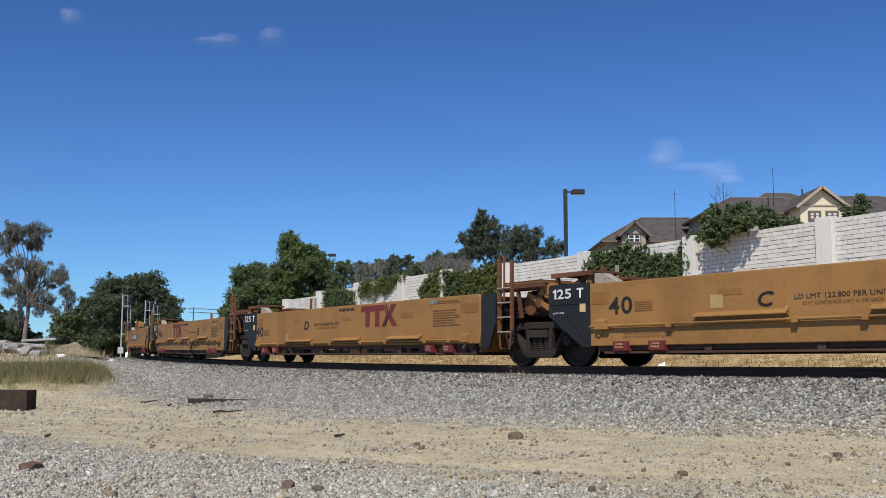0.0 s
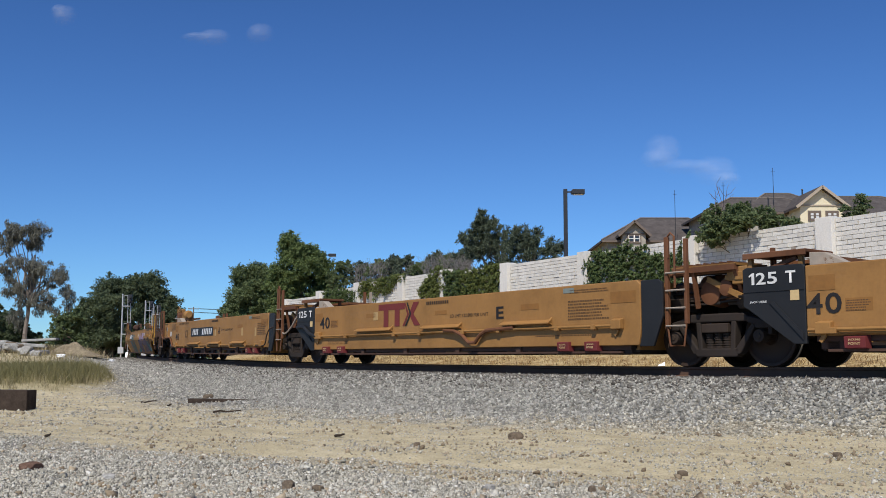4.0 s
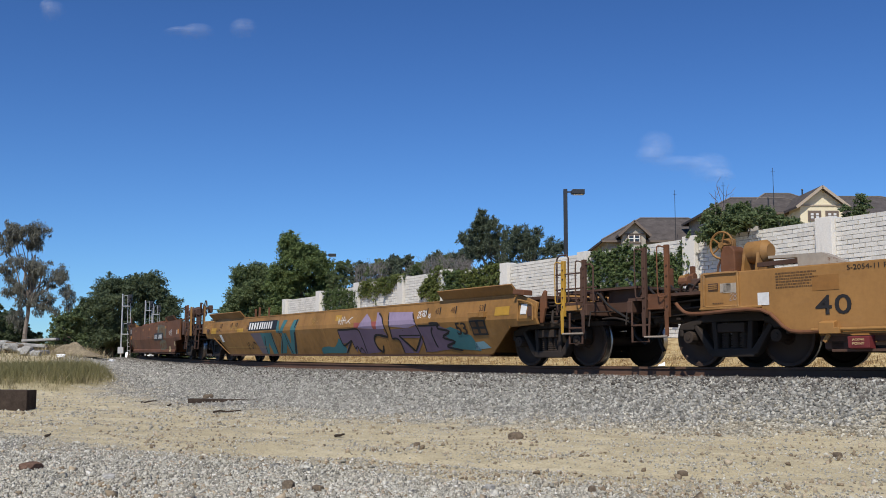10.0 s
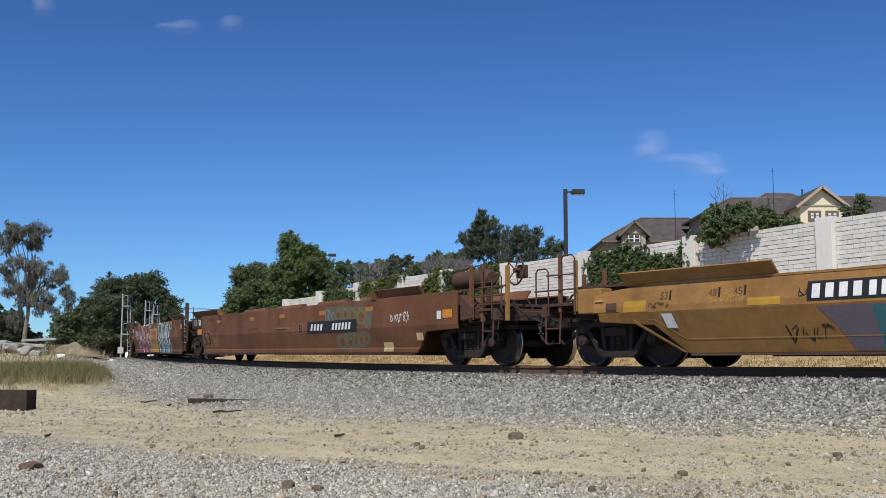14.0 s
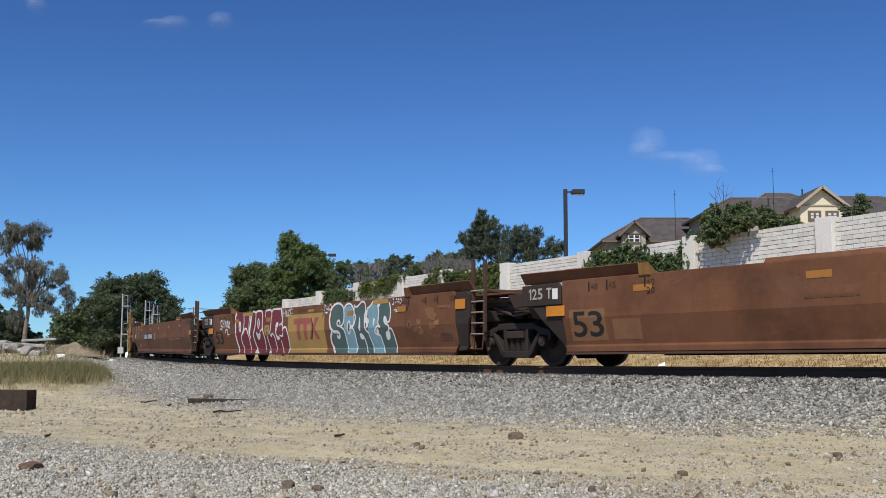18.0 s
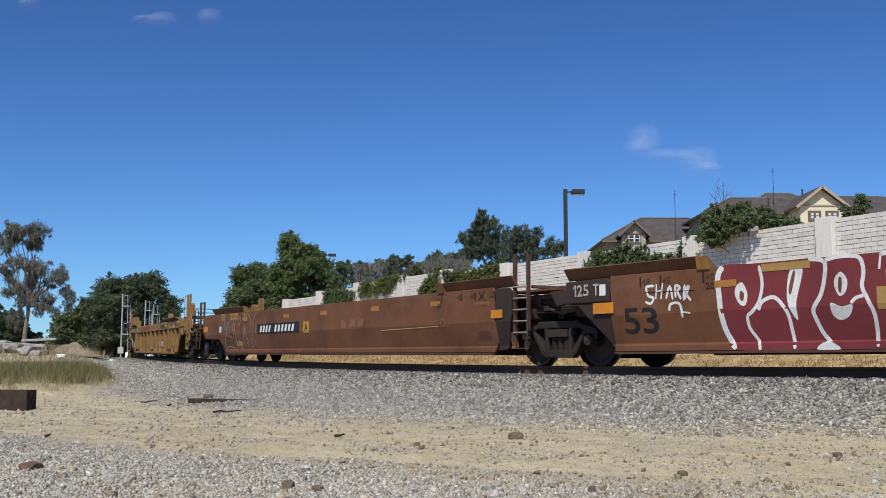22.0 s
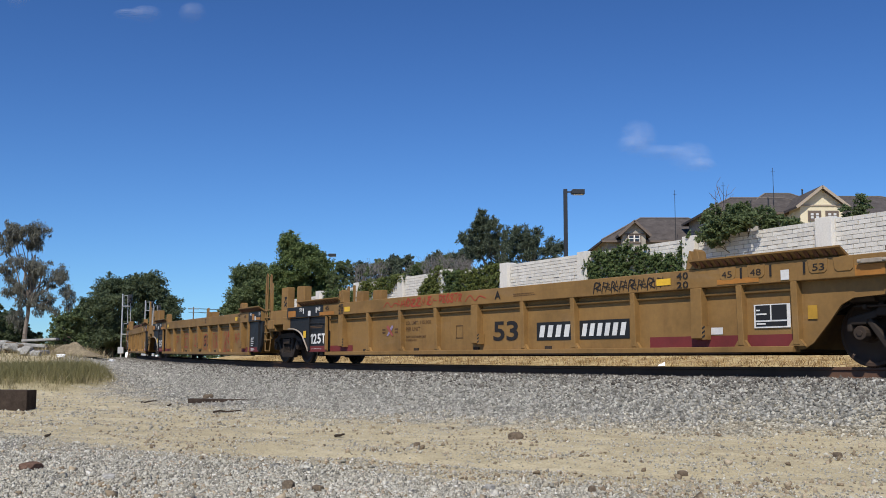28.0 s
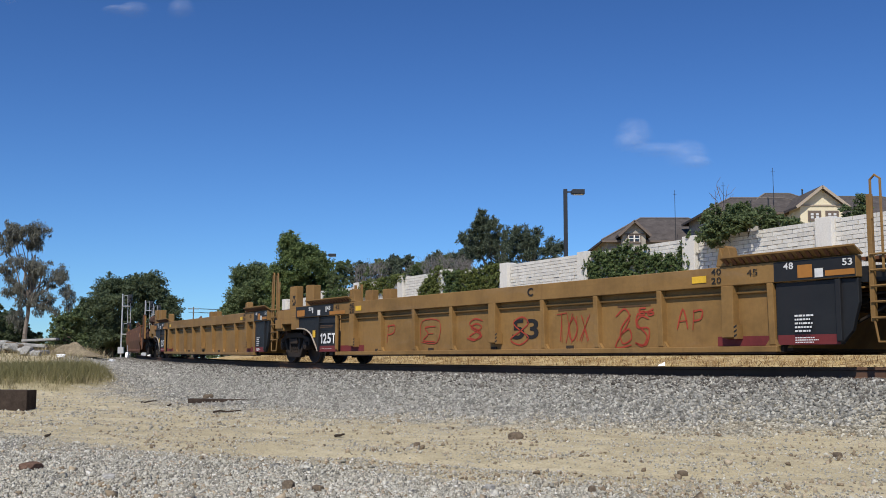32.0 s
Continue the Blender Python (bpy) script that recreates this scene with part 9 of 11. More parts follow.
        part("cross_pipe", Shape().pipe([(9.0, -1.25, 1.55), (9.6, -1.1, 1.5), (10.3, -0.9, 1.5)], 0.035).pipe([(9.0, -1.1, 1.2), (9.8, -1.15, 1.0), (10.4, -1.0, 1.1)], 0.03), M["brown_dark"], t)
        part("far_post", Shape().box(8.6, 8.67, 1.28, 1.35, 1.4, 2.1).box(9.0, 9.05, 1.28, 1.35, 1.4, 2.0), M["brown_dark"], t)
        end_gear(t, h, -1, "brown_dark", h, False, st)
    else:
        end_gear(t, h, -1, "brown_dark", h, True, st)
        part("air_tank", Shape().tube((8.85, -0.85, 1.86), (8.95, -0.85, 1.86), 0.12, 0.20, 18).tube((8.95, -0.85, 1.86), (10.2, -0.85, 1.86), 0.20, 0.20, 18).tube((10.2, -0.85, 1.86), (10.3, -0.85, 1.86), 0.20, 0.12, 18), M["brown_dark"], t, "rusty brown air tank", smooth=True)
        part("tank_frame", Shape().beam((9.0, -0.85, 1.4), (9.0, -0.85, 1.7), 0.1).beam((10.2, -0.85, 1.36), (10.2, -0.85, 1.7), 0.1).beam((8.9, -1.2, 1.6), (11.2, -1.2, 1.6), 0.06), M["brown_dark"], t)
        for x, z, y, mt in ((10.25, 2.1, -1.34, "brown"), (10.7, 2.1, -1.34, "brown"), (11.6, 2.0, -1.34, "ochre_old"), (10.7, 2.0, 1.3, "brown"), (11.4, 2.05, 1.3, "brown")):
            part("corner_post", Shape().box(x - 0.04, x + 0.04, y - 0.035, y + 0.035, 0.9, z), M[mt], t, bevel=0.008)
        part("end_rail", Shape().pipe([(10.25, -1.36, 2.05), (9.4, -1.36, 2.0)], 0.02).pipe([(10.6, -1.38, 1.25), (11.6, -1.38, 1.25)], 0.02).pipe([(10.6, -1.38, 1.6), (11.6, -1.38, 1.6)], 0.02), M["brown_dark"], t)
        brake_wheel(t, 10.95, 1.98, "brown_dark", -0.7, 0.30)
        part("corner_box", sheet([(9.93, 1.5), (9.93, 0.95), (10.4, 0.98), (10.4, 1.2)], st, 0.3, -0.08), M["brown_dark"], t, bevel=0.01)
        decal(t, "reflector", rect(9.35, 9.75, 1.02, 1.2), st, "orange", 0.01)
        decal(t, "placard", rect(9.1, 9.28, 1.0, 1.18), st, "white_paint", 0.01)
    for x in () if extra is sign_C else (-6.2, -2.86, -0.28, 2.68, 5.55):
        decal(t, "reflector", rect(x, x + 0.42, 1.29, 1.40), st, "amber", 0.005)
    text_rows(t, -2.9, -1.9, 1.0, 1.08, 1, st, "faint_ink", 21)
    marks = () if extra is sign_A else ((-7.24, "48"), (-6.80, "45"), (-5.92, "40"))
    for x, tx in marks + (() if right_end else ((5.82, "40"), (6.62, "45"), (7.14, "48"), (7.86, "53"))):
        s_ = 1 if x < 0 else -1
        decal(t, "stencil_mark", rect(x + 0.09 - s_ * 0.12, x + 0.125 - s_ * 0.12, 1.35, 1.52), st, "black_ink", 0.008)
        lettering(t, tx, x + 0.03, x + 0.20, 1.38, 1.49, st, "brown_dark", 0.008)
        if tx == "40":
            lettering(t, "20", x + 0.03, x + 0.20, 1.24, 1.34, st, "black_ink", 0.008)
    if not right_end:
        decal(t, "stencil_patch", rect(7.36, 7.88, 1.23, 1.30), st, "rust_light", 0.004)
        text_rows(t, 7.38, 7.86, 1.235, 1.295, 1, st, "brown", 23)
        text_rows(t, 7.4, 7.9, 0.52, 0.72, 4, st, "brown_dark", 24)
        decal(t, "stencil_ring", blob(5.98, 6.16, 0.82, 1.0, 25, 16, 0.1), st, "rust_light", 0.004)
        decal(t, "stencil_ring", blob(6.03, 6.11, 0.86, 0.97, 26, 16, 0.1), st, "brown_dark", 0.006)
    if extra:
        extra(t)
    return t


def sign_B(t):
    st = "smooth53"
    decal(t, "number_board", rect(1.87, 5.05, 0.80, 1.12), st, "black_paint", 0.0065)
    bars(t, 2.11, 2.98, 0.87, 1.05, 4, st, "white_paint", 0.42, 0.05)
    bars(t, 3.54, 4.75, 0.87, 1.05, 6, st, "white_paint", 0.42, 0.05)
    decal(t, "letter_patch", rect(1.2, 1.56, 0.80, 1.10), st, "rust_light", 0.004)
    decal(t, "stencil_ring", blob(0.72, 1.08, 0.78, 1.13, 27, 18, 0.05), st, "rust_light", 0.004)
    decal(t, "stencil_ring", blob(0.76, 1.04, 0.82, 1.09, 28, 18, 0.05), st, "brown", 0.0052)
    text_rows(t, 0.8, 1.0, 0.86, 1.05, 4, st, "rust_light", 29)
    lettering(t, "B", 1.27, 1.49, 0.84, 1.06, st, "black_ink", 0.008, 0.02)
    decal(t, "stencil_patch", rect(-0.75, 0.57, 0.93, 1.02), st, "rust_light", 0.004)
    text_rows(t, -0.7, 0.55, 0.94, 1.01, 1, st, "black_ink", 61)
    decal(t, "letter_patch", rect(-7.77, -6.88, 0.46, 1.03), st, "rust_light", 0.003)
    decal(t, "stencil_patch", rect(-6.72, -6.08, 0.47, 0.83), st, "rust_light", 0.003)
    lettering(t, "53", -7.70, -6.94, 0.53, 0.99, st, "black_ink", 0.006, 0.01)
    decal(t, "spray_fill", rounded([(3.09, 1.48), (3.64, 1.48), (4.1, 1.48), (5.8, 1.36), (5.89, 1.01), (5.71, 0.83), (5.28, 1.0), (3.83, 1.08), (3.25, 1.08), (3.05, 1.29)]), st, "hazy_spray", 0.0035)
    decal(t, "spray_fill", rounded([(3.72, 0.7), (4.38, 0.78), (5.1, 0.81), (5.7, 0.77), (5.72, 0.58), (5.42, 0.42), (3.89, 0.36), (3.71, 0.48)]), st, "hazy_spray", 0.0035)
    decal(t, "spray_fill", rounded([(4.13, 1.25), (4.07, 1.16), (3.93, 1.14), (3.78, 1.18), (3.74, 1.28), (3.81, 1.37), (3.94, 1.39), (4.07, 1.35)]), st, "olive_spray", 0.0045)
    decal(t, "spray_fill", rounded([(4.05, 1.24), (4.02, 1.19), (3.93, 1.17), (3.84, 1.2), (3.81, 1.26), (3.85, 1.31), (3.94, 1.33), (4.01, 1.3)]), st, "brown", 0.0056)
    decal(t, "spray_fill", rounded([(4.58, 1.27), (4.5, 1.17), (4.37, 1.14), (4.23, 1.19), (4.2, 1.29), (4.25, 1.39), (4.39, 1.42), (4.5, 1.37)]), st, "olive_spray", 0.0045)
    decal(t, "spray_fill", rounded([(4.5, 1.26), (4.46, 1.2), (4.38, 1.18), (4.29, 1.21), (4.27, 1.27), (4.3, 1.33), (4.38, 1.35), (4.46, 1.32)]), st, "brown", 0.0056)
    decal(t, "spray_fill", rounded([(4.99, 1.24), (4.92, 1.14), (4.8, 1.1), (4.67, 1.15), (4.64, 1.26), (4.67, 1.37), (4.81, 1.41), (4.93, 1.35)]), st, "olive_spray", 0.0045)
    decal(t, "spray_fill", rounded([(4.92, 1.23), (4.87, 1.17), (4.8, 1.14), (4.72, 1.18), (4.7, 1.24), (4.72, 1.31), (4.81, 1.33), (4.88, 1.3)]), st, "brown", 0.0056)
    decal(t, "spray_fill", rounded([(5.57, 1.16), (5.48, 1.02), (5.31, 0.97), (5.14, 1.04), (5.07, 1.19), (5.14, 1.34), (5.33, 1.39), (5.51, 1.31)]), st, "olive_spray", 0.0045)
    decal(t, "spray_fill", rounded([(5.48, 1.15), (5.42, 1.06), (5.31, 1.02), (5.21, 1.07), (5.16, 1.16), (5.21, 1.26), (5.33, 1.29), (5.44, 1.24)]), st, "brown", 0.0056)
    decal(t, "spray_fill", rounded([(4.32, 0.56), (4.24, 0.44), (4.04, 0.39), (3.87, 0.45), (3.78, 0.57), (3.9, 0.7), (4.1, 0.74), (4.3, 0.68)]), st, "olive_spray", 0.0045)
    decal(t, "spray_fill", rounded([(4.22, 0.54), (4.17, 0.47), (4.05, 0.44), (3.94, 0.47), (3.89, 0.55), (3.96, 0.63), (4.09, 0.66), (4.21, 0.62)]), st, "brown", 0.0056)
    decal(t, "spray_fill", rounded([(4.74, 0.54), (4.69, 0.45), (4.54, 0.41), (4.41, 0.45), (4.35, 0.55), (4.45, 0.64), (4.59, 0.67), (4.72, 0.63)]), st, "olive_spray", 0.0045)
    decal(t, "spray_fill", rounded([(4.67, 0.53), (4.64, 0.47), (4.55, 0.45), (4.47, 0.48), (4.43, 0.53), (4.49, 0.59), (4.58, 0.61), (4.66, 0.58)]), st, "brown", 0.0056)
    decal(t, "spray_fill", rounded([(4.97, 0.6), (4.93, 0.48), (4.85, 0.43), (4.79, 0.48), (4.78, 0.6), (4.83, 0.72), (4.91, 0.76), (4.96, 0.71)]), st, "olive_spray", 0.0045)
    decal(t, "spray_fill", rounded([(4.93, 0.58), (4.91, 0.51), (4.86, 0.48), (4.82, 0.51), (4.81, 0.58), (4.85, 0.65), (4.89, 0.68), (4.93, 0.65)]), st, "brown", 0.0056)
    decal(t, "spray_fill", rounded([(5.38, 0.59), (5.3, 0.47), (5.17, 0.42), (5.05, 0.47), (5.04, 0.6), (5.1, 0.71), (5.23, 0.76), (5.33, 0.71)]), st, "olive_spray", 0.0045)
    decal(t, "spray_fill", rounded([(5.31, 0.57), (5.26, 0.5), (5.18, 0.47), (5.11, 0.5), (5.1, 0.58), (5.14, 0.65), (5.22, 0.68), (5.28, 0.65)]), st, "brown", 0.0056)
    decal(t, "spray_fill", rounded([(5.66, 0.63), (5.59, 0.54), (5.51, 0.5), (5.42, 0.54), (5.41, 0.64), (5.45, 0.73), (5.55, 0.76), (5.63, 0.72)]), st, "olive_spray", 0.0045)
    decal(t, "spray_fill", rounded([(5.61, 0.62), (5.57, 0.56), (5.51, 0.54), (5.46, 0.56), (5.46, 0.62), (5.48, 0.68), (5.54, 0.7), (5.59, 0.67)]), st, "brown", 0.0056)
    stroke(t, "spray_tag", [(3.09, 1.4), (3.15, 1.11)], 0.03, st, "blue_grey", 0.0062)
    stroke(t, "spray_tag", [(3.23, 1.42), (3.4, 1.35), (3.26, 1.25), (3.42, 1.1)], 0.03, st, "blue_grey", 0.0062)
    stroke(t, "spray_tag", [(3.47, 1.37), (3.56, 1.12)], 0.03, st, "blue_grey", 0.0062)
    stroke(t, "spray_tag", [(3.46, 1.26), (3.67, 1.36)], 0.03, st, "blue_grey", 0.0062)
    for k in range(5):
        x = 6.9 + k * 0.2
        r = np.random.RandomState(640 + k)
        stroke(t, "spray_tag", [(x + a_, 0.96 + b_) for a_, b_ in r.rand(5, 2) * (0.2, 0.26)], 0.022, st, "white_paint")
    for a, b in ((-0.65, 1.25), (2.4, 4.2), (5.2, 5.85), (-3.6, -1.6)):
        part("top_cover", Shape().prism_x([(-1.46, 1.585), (-1.40, 1.66), (-1.28, 1.66), (-1.24, 1.585)], a, b), M["brown"], t)
    decal(t, "paint_patch", rect(6.4, 6.9, 0.30, 0.52), st, "cream")
    decal(t, "paint_patch", rect(9.0 - 0.9, 9.0 - 0.6, 0.55, 0.72), st, "cream")


def sign_C(t):
    st = "smooth53"
    lettering(t, "53", -7.66, -6.90, 0.56, 1.0, st, "black_ink", 0.005, 0.01)
    # large sprayed letters with pale edges
    decal(t, "spray_fill", rounded([(1.85, 1.17), (1.89, 1.36), (2.06, 1.49), (2.3, 1.53), (2.52, 1.46), (2.59, 1.24), (2.56, 1.07), (2.43, 0.97), (2.21, 1.08), (2.21, 0.95), (2.44, 0.9), (2.61, 0.82), (2.67, 0.61), (2.67, 0.41), (2.7, 0.26), (2.02, 0.26), (1.83, 0.56), (1.82, 0.7), (1.94, 0.8), (2.07, 0.81), (1.85, 1.0)]), st, "green_grey", 0.0045)
    decal(t, "spray_fill", rounded([(2.61, 1.4), (2.75, 1.46), (2.93, 1.48), (3.08, 1.42), (3.19, 1.27), (3.2, 1.11), (3.22, 0.95), (3.15, 0.92), (3.18, 0.82), (3.2, 0.6), (3.2, 0.4), (3.2, 0.26), (2.74, 0.26), (2.69, 0.48), (2.68, 0.71), (2.6, 0.89), (2.61, 1.1)]), st, "blue_grey", 0.005)
    decal(t, "spray_fill", rounded([(3.22, 1.39), (3.44, 1.41), (3.72, 1.49), (3.81, 1.33), (3.78, 0.98), (3.84, 0.76), (4.0, 0.7), (4.17, 0.33), (4.19, 0.26), (3.25, 0.26), (3.24, 0.47), (3.19, 0.88), (3.32, 1.16)]), st, "green_grey", 0.0045)
    decal(t, "spray_fill", rounded([(3.94, 1.35), (4.18, 1.46), (4.41, 1.45), (4.54, 1.34), (4.55, 1.16), (4.49, 0.98), (4.41, 0.8), (4.31, 0.78), (4.39, 0.71), (4.59, 0.65), (4.65, 0.41), (4.74, 0.26), (4.23, 0.26), (4.13, 0.45), (4.03, 0.73), (3.92, 0.79), (4.04, 0.97), (4.01, 1.13), (3.92, 1.22)]), st, "blue_grey", 0.005)
    decal(t, "spray_fill", rounded([(4.58, 1.4), (4.71, 1.45), (5.07, 1.45), (5.14, 1.3), (5.13, 1.13), (5.06, 1.01), (4.88, 0.99), (5.02, 0.91), (5.04, 0.84), (5.25, 0.8), (5.3, 0.6), (5.32, 0.43), (5.32, 0.26), (4.77, 0.26), (4.67, 0.47), (4.58, 0.71), (4.52, 0.77), (4.67, 0.88), (4.54, 1.01)]), st, "green_grey", 0.0045)
    stroke(t, "spray_outline", [(1.79, 1.37), (1.72, 1.15), (1.78, 0.94), (1.96, 0.83), (2.12, 0.82), (2.28, 0.79), (2.29, 0.7), (2.21, 0.66), (2.13, 0.72)], 0.085, st, "white_paint", 0.0074)
    stroke(t, "spray_outline", [(1.76, 1.33), (1.91, 1.48), (2.15, 1.56), (2.39, 1.54), (2.56, 1.44), (2.61, 1.24), (2.58, 1.07), (2.49, 0.98), (2.35, 0.96), (2.22, 0.99), (2.19, 1.06), (2.26, 1.11), (2.35, 1.09), (2.37, 1.0)], 0.055, st, "white_paint", 0.0074)
    stroke(t, "spray_outline", [(1.86, 0.82), (1.74, 0.7), (1.73, 0.53), (1.84, 0.36), (1.93, 0.26)], 0.09, st, "white_paint", 0.0074)
    stroke(t, "spray_outline", [(2.37, 0.95), (2.58, 0.88), (2.65, 0.71), (2.67, 0.51), (2.71, 0.26)], 0.05, st, "white_paint", 0.0074)
    stroke(t, "spray_outline", [(2.59, 1.39), (2.71, 1.49), (2.89, 1.53), (3.04, 1.49), (3.17, 1.37), (3.2, 1.19), (3.19, 1.03), (3.13, 0.95), (3.0, 0.95), (2.96, 1.05), (2.87, 1.06), (2.82, 0.96), (2.81, 0.82), (2.89, 0.76), (2.97, 0.83), (2.98, 0.9), (3.13, 0.89), (3.21, 0.77), (3.22, 0.53), (3.24, 0.37), (3.19, 0.26)], 0.05, st, "white_paint", 0.0085)
    decal(t, "spray_gap", rounded([(2.86, 1.0), (2.92, 1.01), (2.93, 0.86), (2.87, 0.82), (2.85, 0.88)]), st, "brown", 0.01)
    stroke(t, "spray_outline", [(3.19, 1.49), (3.25, 1.44), (3.4, 1.44), (3.62, 1.54), (3.76, 1.53), (3.84, 1.45), (3.85, 1.32), (3.79, 1.17), (3.79, 0.98), (3.85, 0.83), (4.01, 0.74)], 0.05, st, "white_paint", 0.0074)
    stroke(t, "spray_outline", [(3.2, 1.48), (3.21, 1.27), (3.3, 1.19), (3.27, 1.1), (3.18, 0.96)], 0.05, st, "white_paint", 0.0074)
    decal(t, "spray_gap", rounded([(3.49, 1.12), (3.54, 1.15), (3.55, 0.84), (3.46, 0.85)]), st, "white_paint", 0.006)
    decal(t, "spray_gap", rounded([(3.48, 0.75), (3.61, 0.74), (3.72, 0.64), (3.6, 0.6), (3.49, 0.63)]), st, "white_paint", 0.006)
    stroke(t, "spray_outline", [(3.71, 0.64), (3.78, 0.39), (3.85, 0.26)], 0.05, st, "white_paint", 0.0074)
    stroke(t, "spray_outline", [(3.98, 0.73), (4.1, 0.48), (4.19, 0.26)], 0.05, st, "white_paint", 0.0074)
    stroke(t, "spray_outline", [(3.92, 1.35), (4.1, 1.42), (4.26, 1.53)], 0.05, st, "white_paint", 0.0074)
    stroke(t, "spray_outline", [(4.48, 1.43), (4.55, 1.31), (4.54, 1.11), (4.52, 0.98), (4.64, 0.88)], 0.05, st, "white_paint", 0.0074)
    decal(t, "spray_gap", rounded([(3.85, 1.31), (3.96, 1.32), (3.93, 1.16), (4.04, 1.08), (3.97, 0.91), (3.83, 0.88), (3.8, 1.11)]), st, "white_paint", 0.0068)
    decal(t, "spray_gap", rounded([(3.83, 1.01), (3.89, 0.98), (3.86, 0.89), (3.82, 0.92)]), st, "brown", 0.0085)
    decal(t, "spray_gap", rounded([(4.27, 1.11), (4.35, 1.09), (4.31, 0.97), (4.25, 0.91)]), st, "white_paint", 0.0068)
    stroke(t, "spray_outline", [(4.63, 0.88), (4.48, 0.91), (4.32, 0.78), (4.43, 0.71), (4.58, 0.68), (4.65, 0.47), (4.76, 0.26)], 0.05, st, "white_paint", 0.0074)
    decal(t, "spray_gap", rounded([(4.41, 0.8), (4.52, 0.86), (4.52, 0.72), (4.43, 0.72)]), st, "white_paint", 0.0068)
    stroke(t, "spray_outline", [(5.09, 1.48), (5.16, 1.33), (5.16, 1.15), (5.11, 1.02), (4.98, 1.0), (4.94, 1.09), (4.86, 1.13), (4.83, 1.05), (4.88, 0.98), (5.05, 0.92), (5.07, 0.85), (5.02, 0.77)], 0.05, st, "white_paint", 0.0074)
    decal(t, "spray_gap", rounded([(4.82, 1.1), (4.9, 1.14), (4.98, 1.05), (4.88, 0.98), (4.83, 1.02)]), st, "white_paint", 0.0068)
    stroke(t, "spray_outline", [(5.06, 0.84), (5.2, 0.83), (5.29, 0.66), (5.33, 0.45), (5.35, 0.26)], 0.05, st, "white_paint", 0.0074)
    decal(t, "spray_gap", rounded([(4.88, 0.75), (5.0, 0.79), (5.09, 0.75), (5.07, 0.63), (4.96, 0.56), (4.88, 0.62)]), st, "white_paint", 0.0068)
    decal(t, "spray_gap", rounded([(4.48, 1.45), (4.63, 1.45), (4.56, 1.37)]), st, "white_paint", 0.0068)
    stroke(t, "spray_tag", [(5.27, 1.57), (5.33, 1.49), (5.31, 1.41), (5.24, 1.41)], 0.028, st, "white_paint", 0.0068)
    stroke(t, "spray_tag", [(5.42, 1.43), (5.47, 1.54), (5.51, 1.46), (5.57, 1.54), (5.58, 1.42)], 0.026, st, "white_paint", 0.0068)
    stroke(t, "spray_tag", [(5.67, 1.54), (5.62, 1.48), (5.66, 1.42), (5.71, 1.48), (5.68, 1.53)], 0.026, st, "white_paint", 0.0068)
    stroke(t, "spray_tag", [(5.24, 1.49), (5.56, 1.49), (5.82, 1.41)], 0.02, st, "black_ink", 0.0085)
    stroke(t, "spray_tag", [(5.32, 1.27), (5.47, 1.28), (5.42, 1.23), (5.59, 1.26)], 0.022, st, "white_paint", 0.0068)
    stroke(t, "spray_tag", [(5.42, 1.33), (5.45, 1.31)], 0.03, st, "white_paint", 0.0068)
    stroke(t, "spray_tag", [(5.51, 1.33), (5.53, 1.31)], 0.03, st, "white_paint", 0.0068)
    stroke(t, "spray_tag", [(5.74, 1.38), (5.76, 1.37)], 0.025, st, "white_paint", 0.0068)
    stroke(t, "spray_tag", [(5.79, 1.38), (5.81, 1.37)], 0.025, st, "white_paint", 0.0068)
    stroke(t, "spray_tag", [(5.83, 1.37), (5.85, 1.37)], 0.025, st, "white_paint", 0.0068)
    # maroon letters with white edges
    decal(t, "spray_fill", rounded([(-5.61, 1.57), (-4.89, 1.57), (-4.0, 1.57), (-3.46, 1.57), (-2.99, 1.57), (-2.54, 1.57), (-2.02, 1.57), (-1.66, 1.56), (-1.56, 1.16), (-1.59, 0.63), (-1.73, 0.26), (-2.89, 0.26), (-4.13, 0.26), (-5.41, 0.27), (-5.57, 0.63), (-5.65, 1.12)]), st, "spray_fill", 0.004)
    decal(t, "spray_fill", rounded([(-1.93, 1.57), (-1.67, 1.56), (-1.59, 1.32), (-1.6, 1.09), (-1.35, 1.02), (-1.22, 0.88), (-1.19, 0.63), (-1.23, 0.32), (-1.3, 0.26), (-1.97, 0.27)]), st, "spray_fill", 0.0043)
    stroke(t, "spray_outline", [(-5.55, 1.57), (-5.65, 1.42), (-5.63, 1.04), (-5.58, 0.59), (-5.42, 0.28)], 0.1, st, "white_paint", 0.0068)
    stroke(t, "spray_outline", [(-4.89, 1.54), (-4.84, 1.27), (-4.9, 1.01), (-5.02, 0.86), (-5.14, 0.79)], 0.055, st, "white_paint", 0.0068)
    decal(t, "spray_gap", rounded([(-5.31, 1.25), (-5.2, 1.3), (-5.11, 1.13), (-5.15, 0.95), (-5.26, 0.97), (-5.34, 1.12)]), st, "white_paint", 0.006)
    decal(t, "spray_gap", rounded([(-5.24, 1.17), (-5.17, 1.13), (-5.19, 1.02), (-5.25, 1.05)]), st, "brown", 0.008)
    stroke(t, "spray_outline", [(-5.14, 0.79), (-5.13, 0.6), (-5.0, 0.4), (-4.98, 0.26)], 0.055, st, "white_paint", 0.0068)
    decal(t, "spray_gap", rounded([(-5.11, 0.73), (-5.06, 0.62), (-5.02, 0.47), (-5.11, 0.57)]), st, "brown", 0.005)
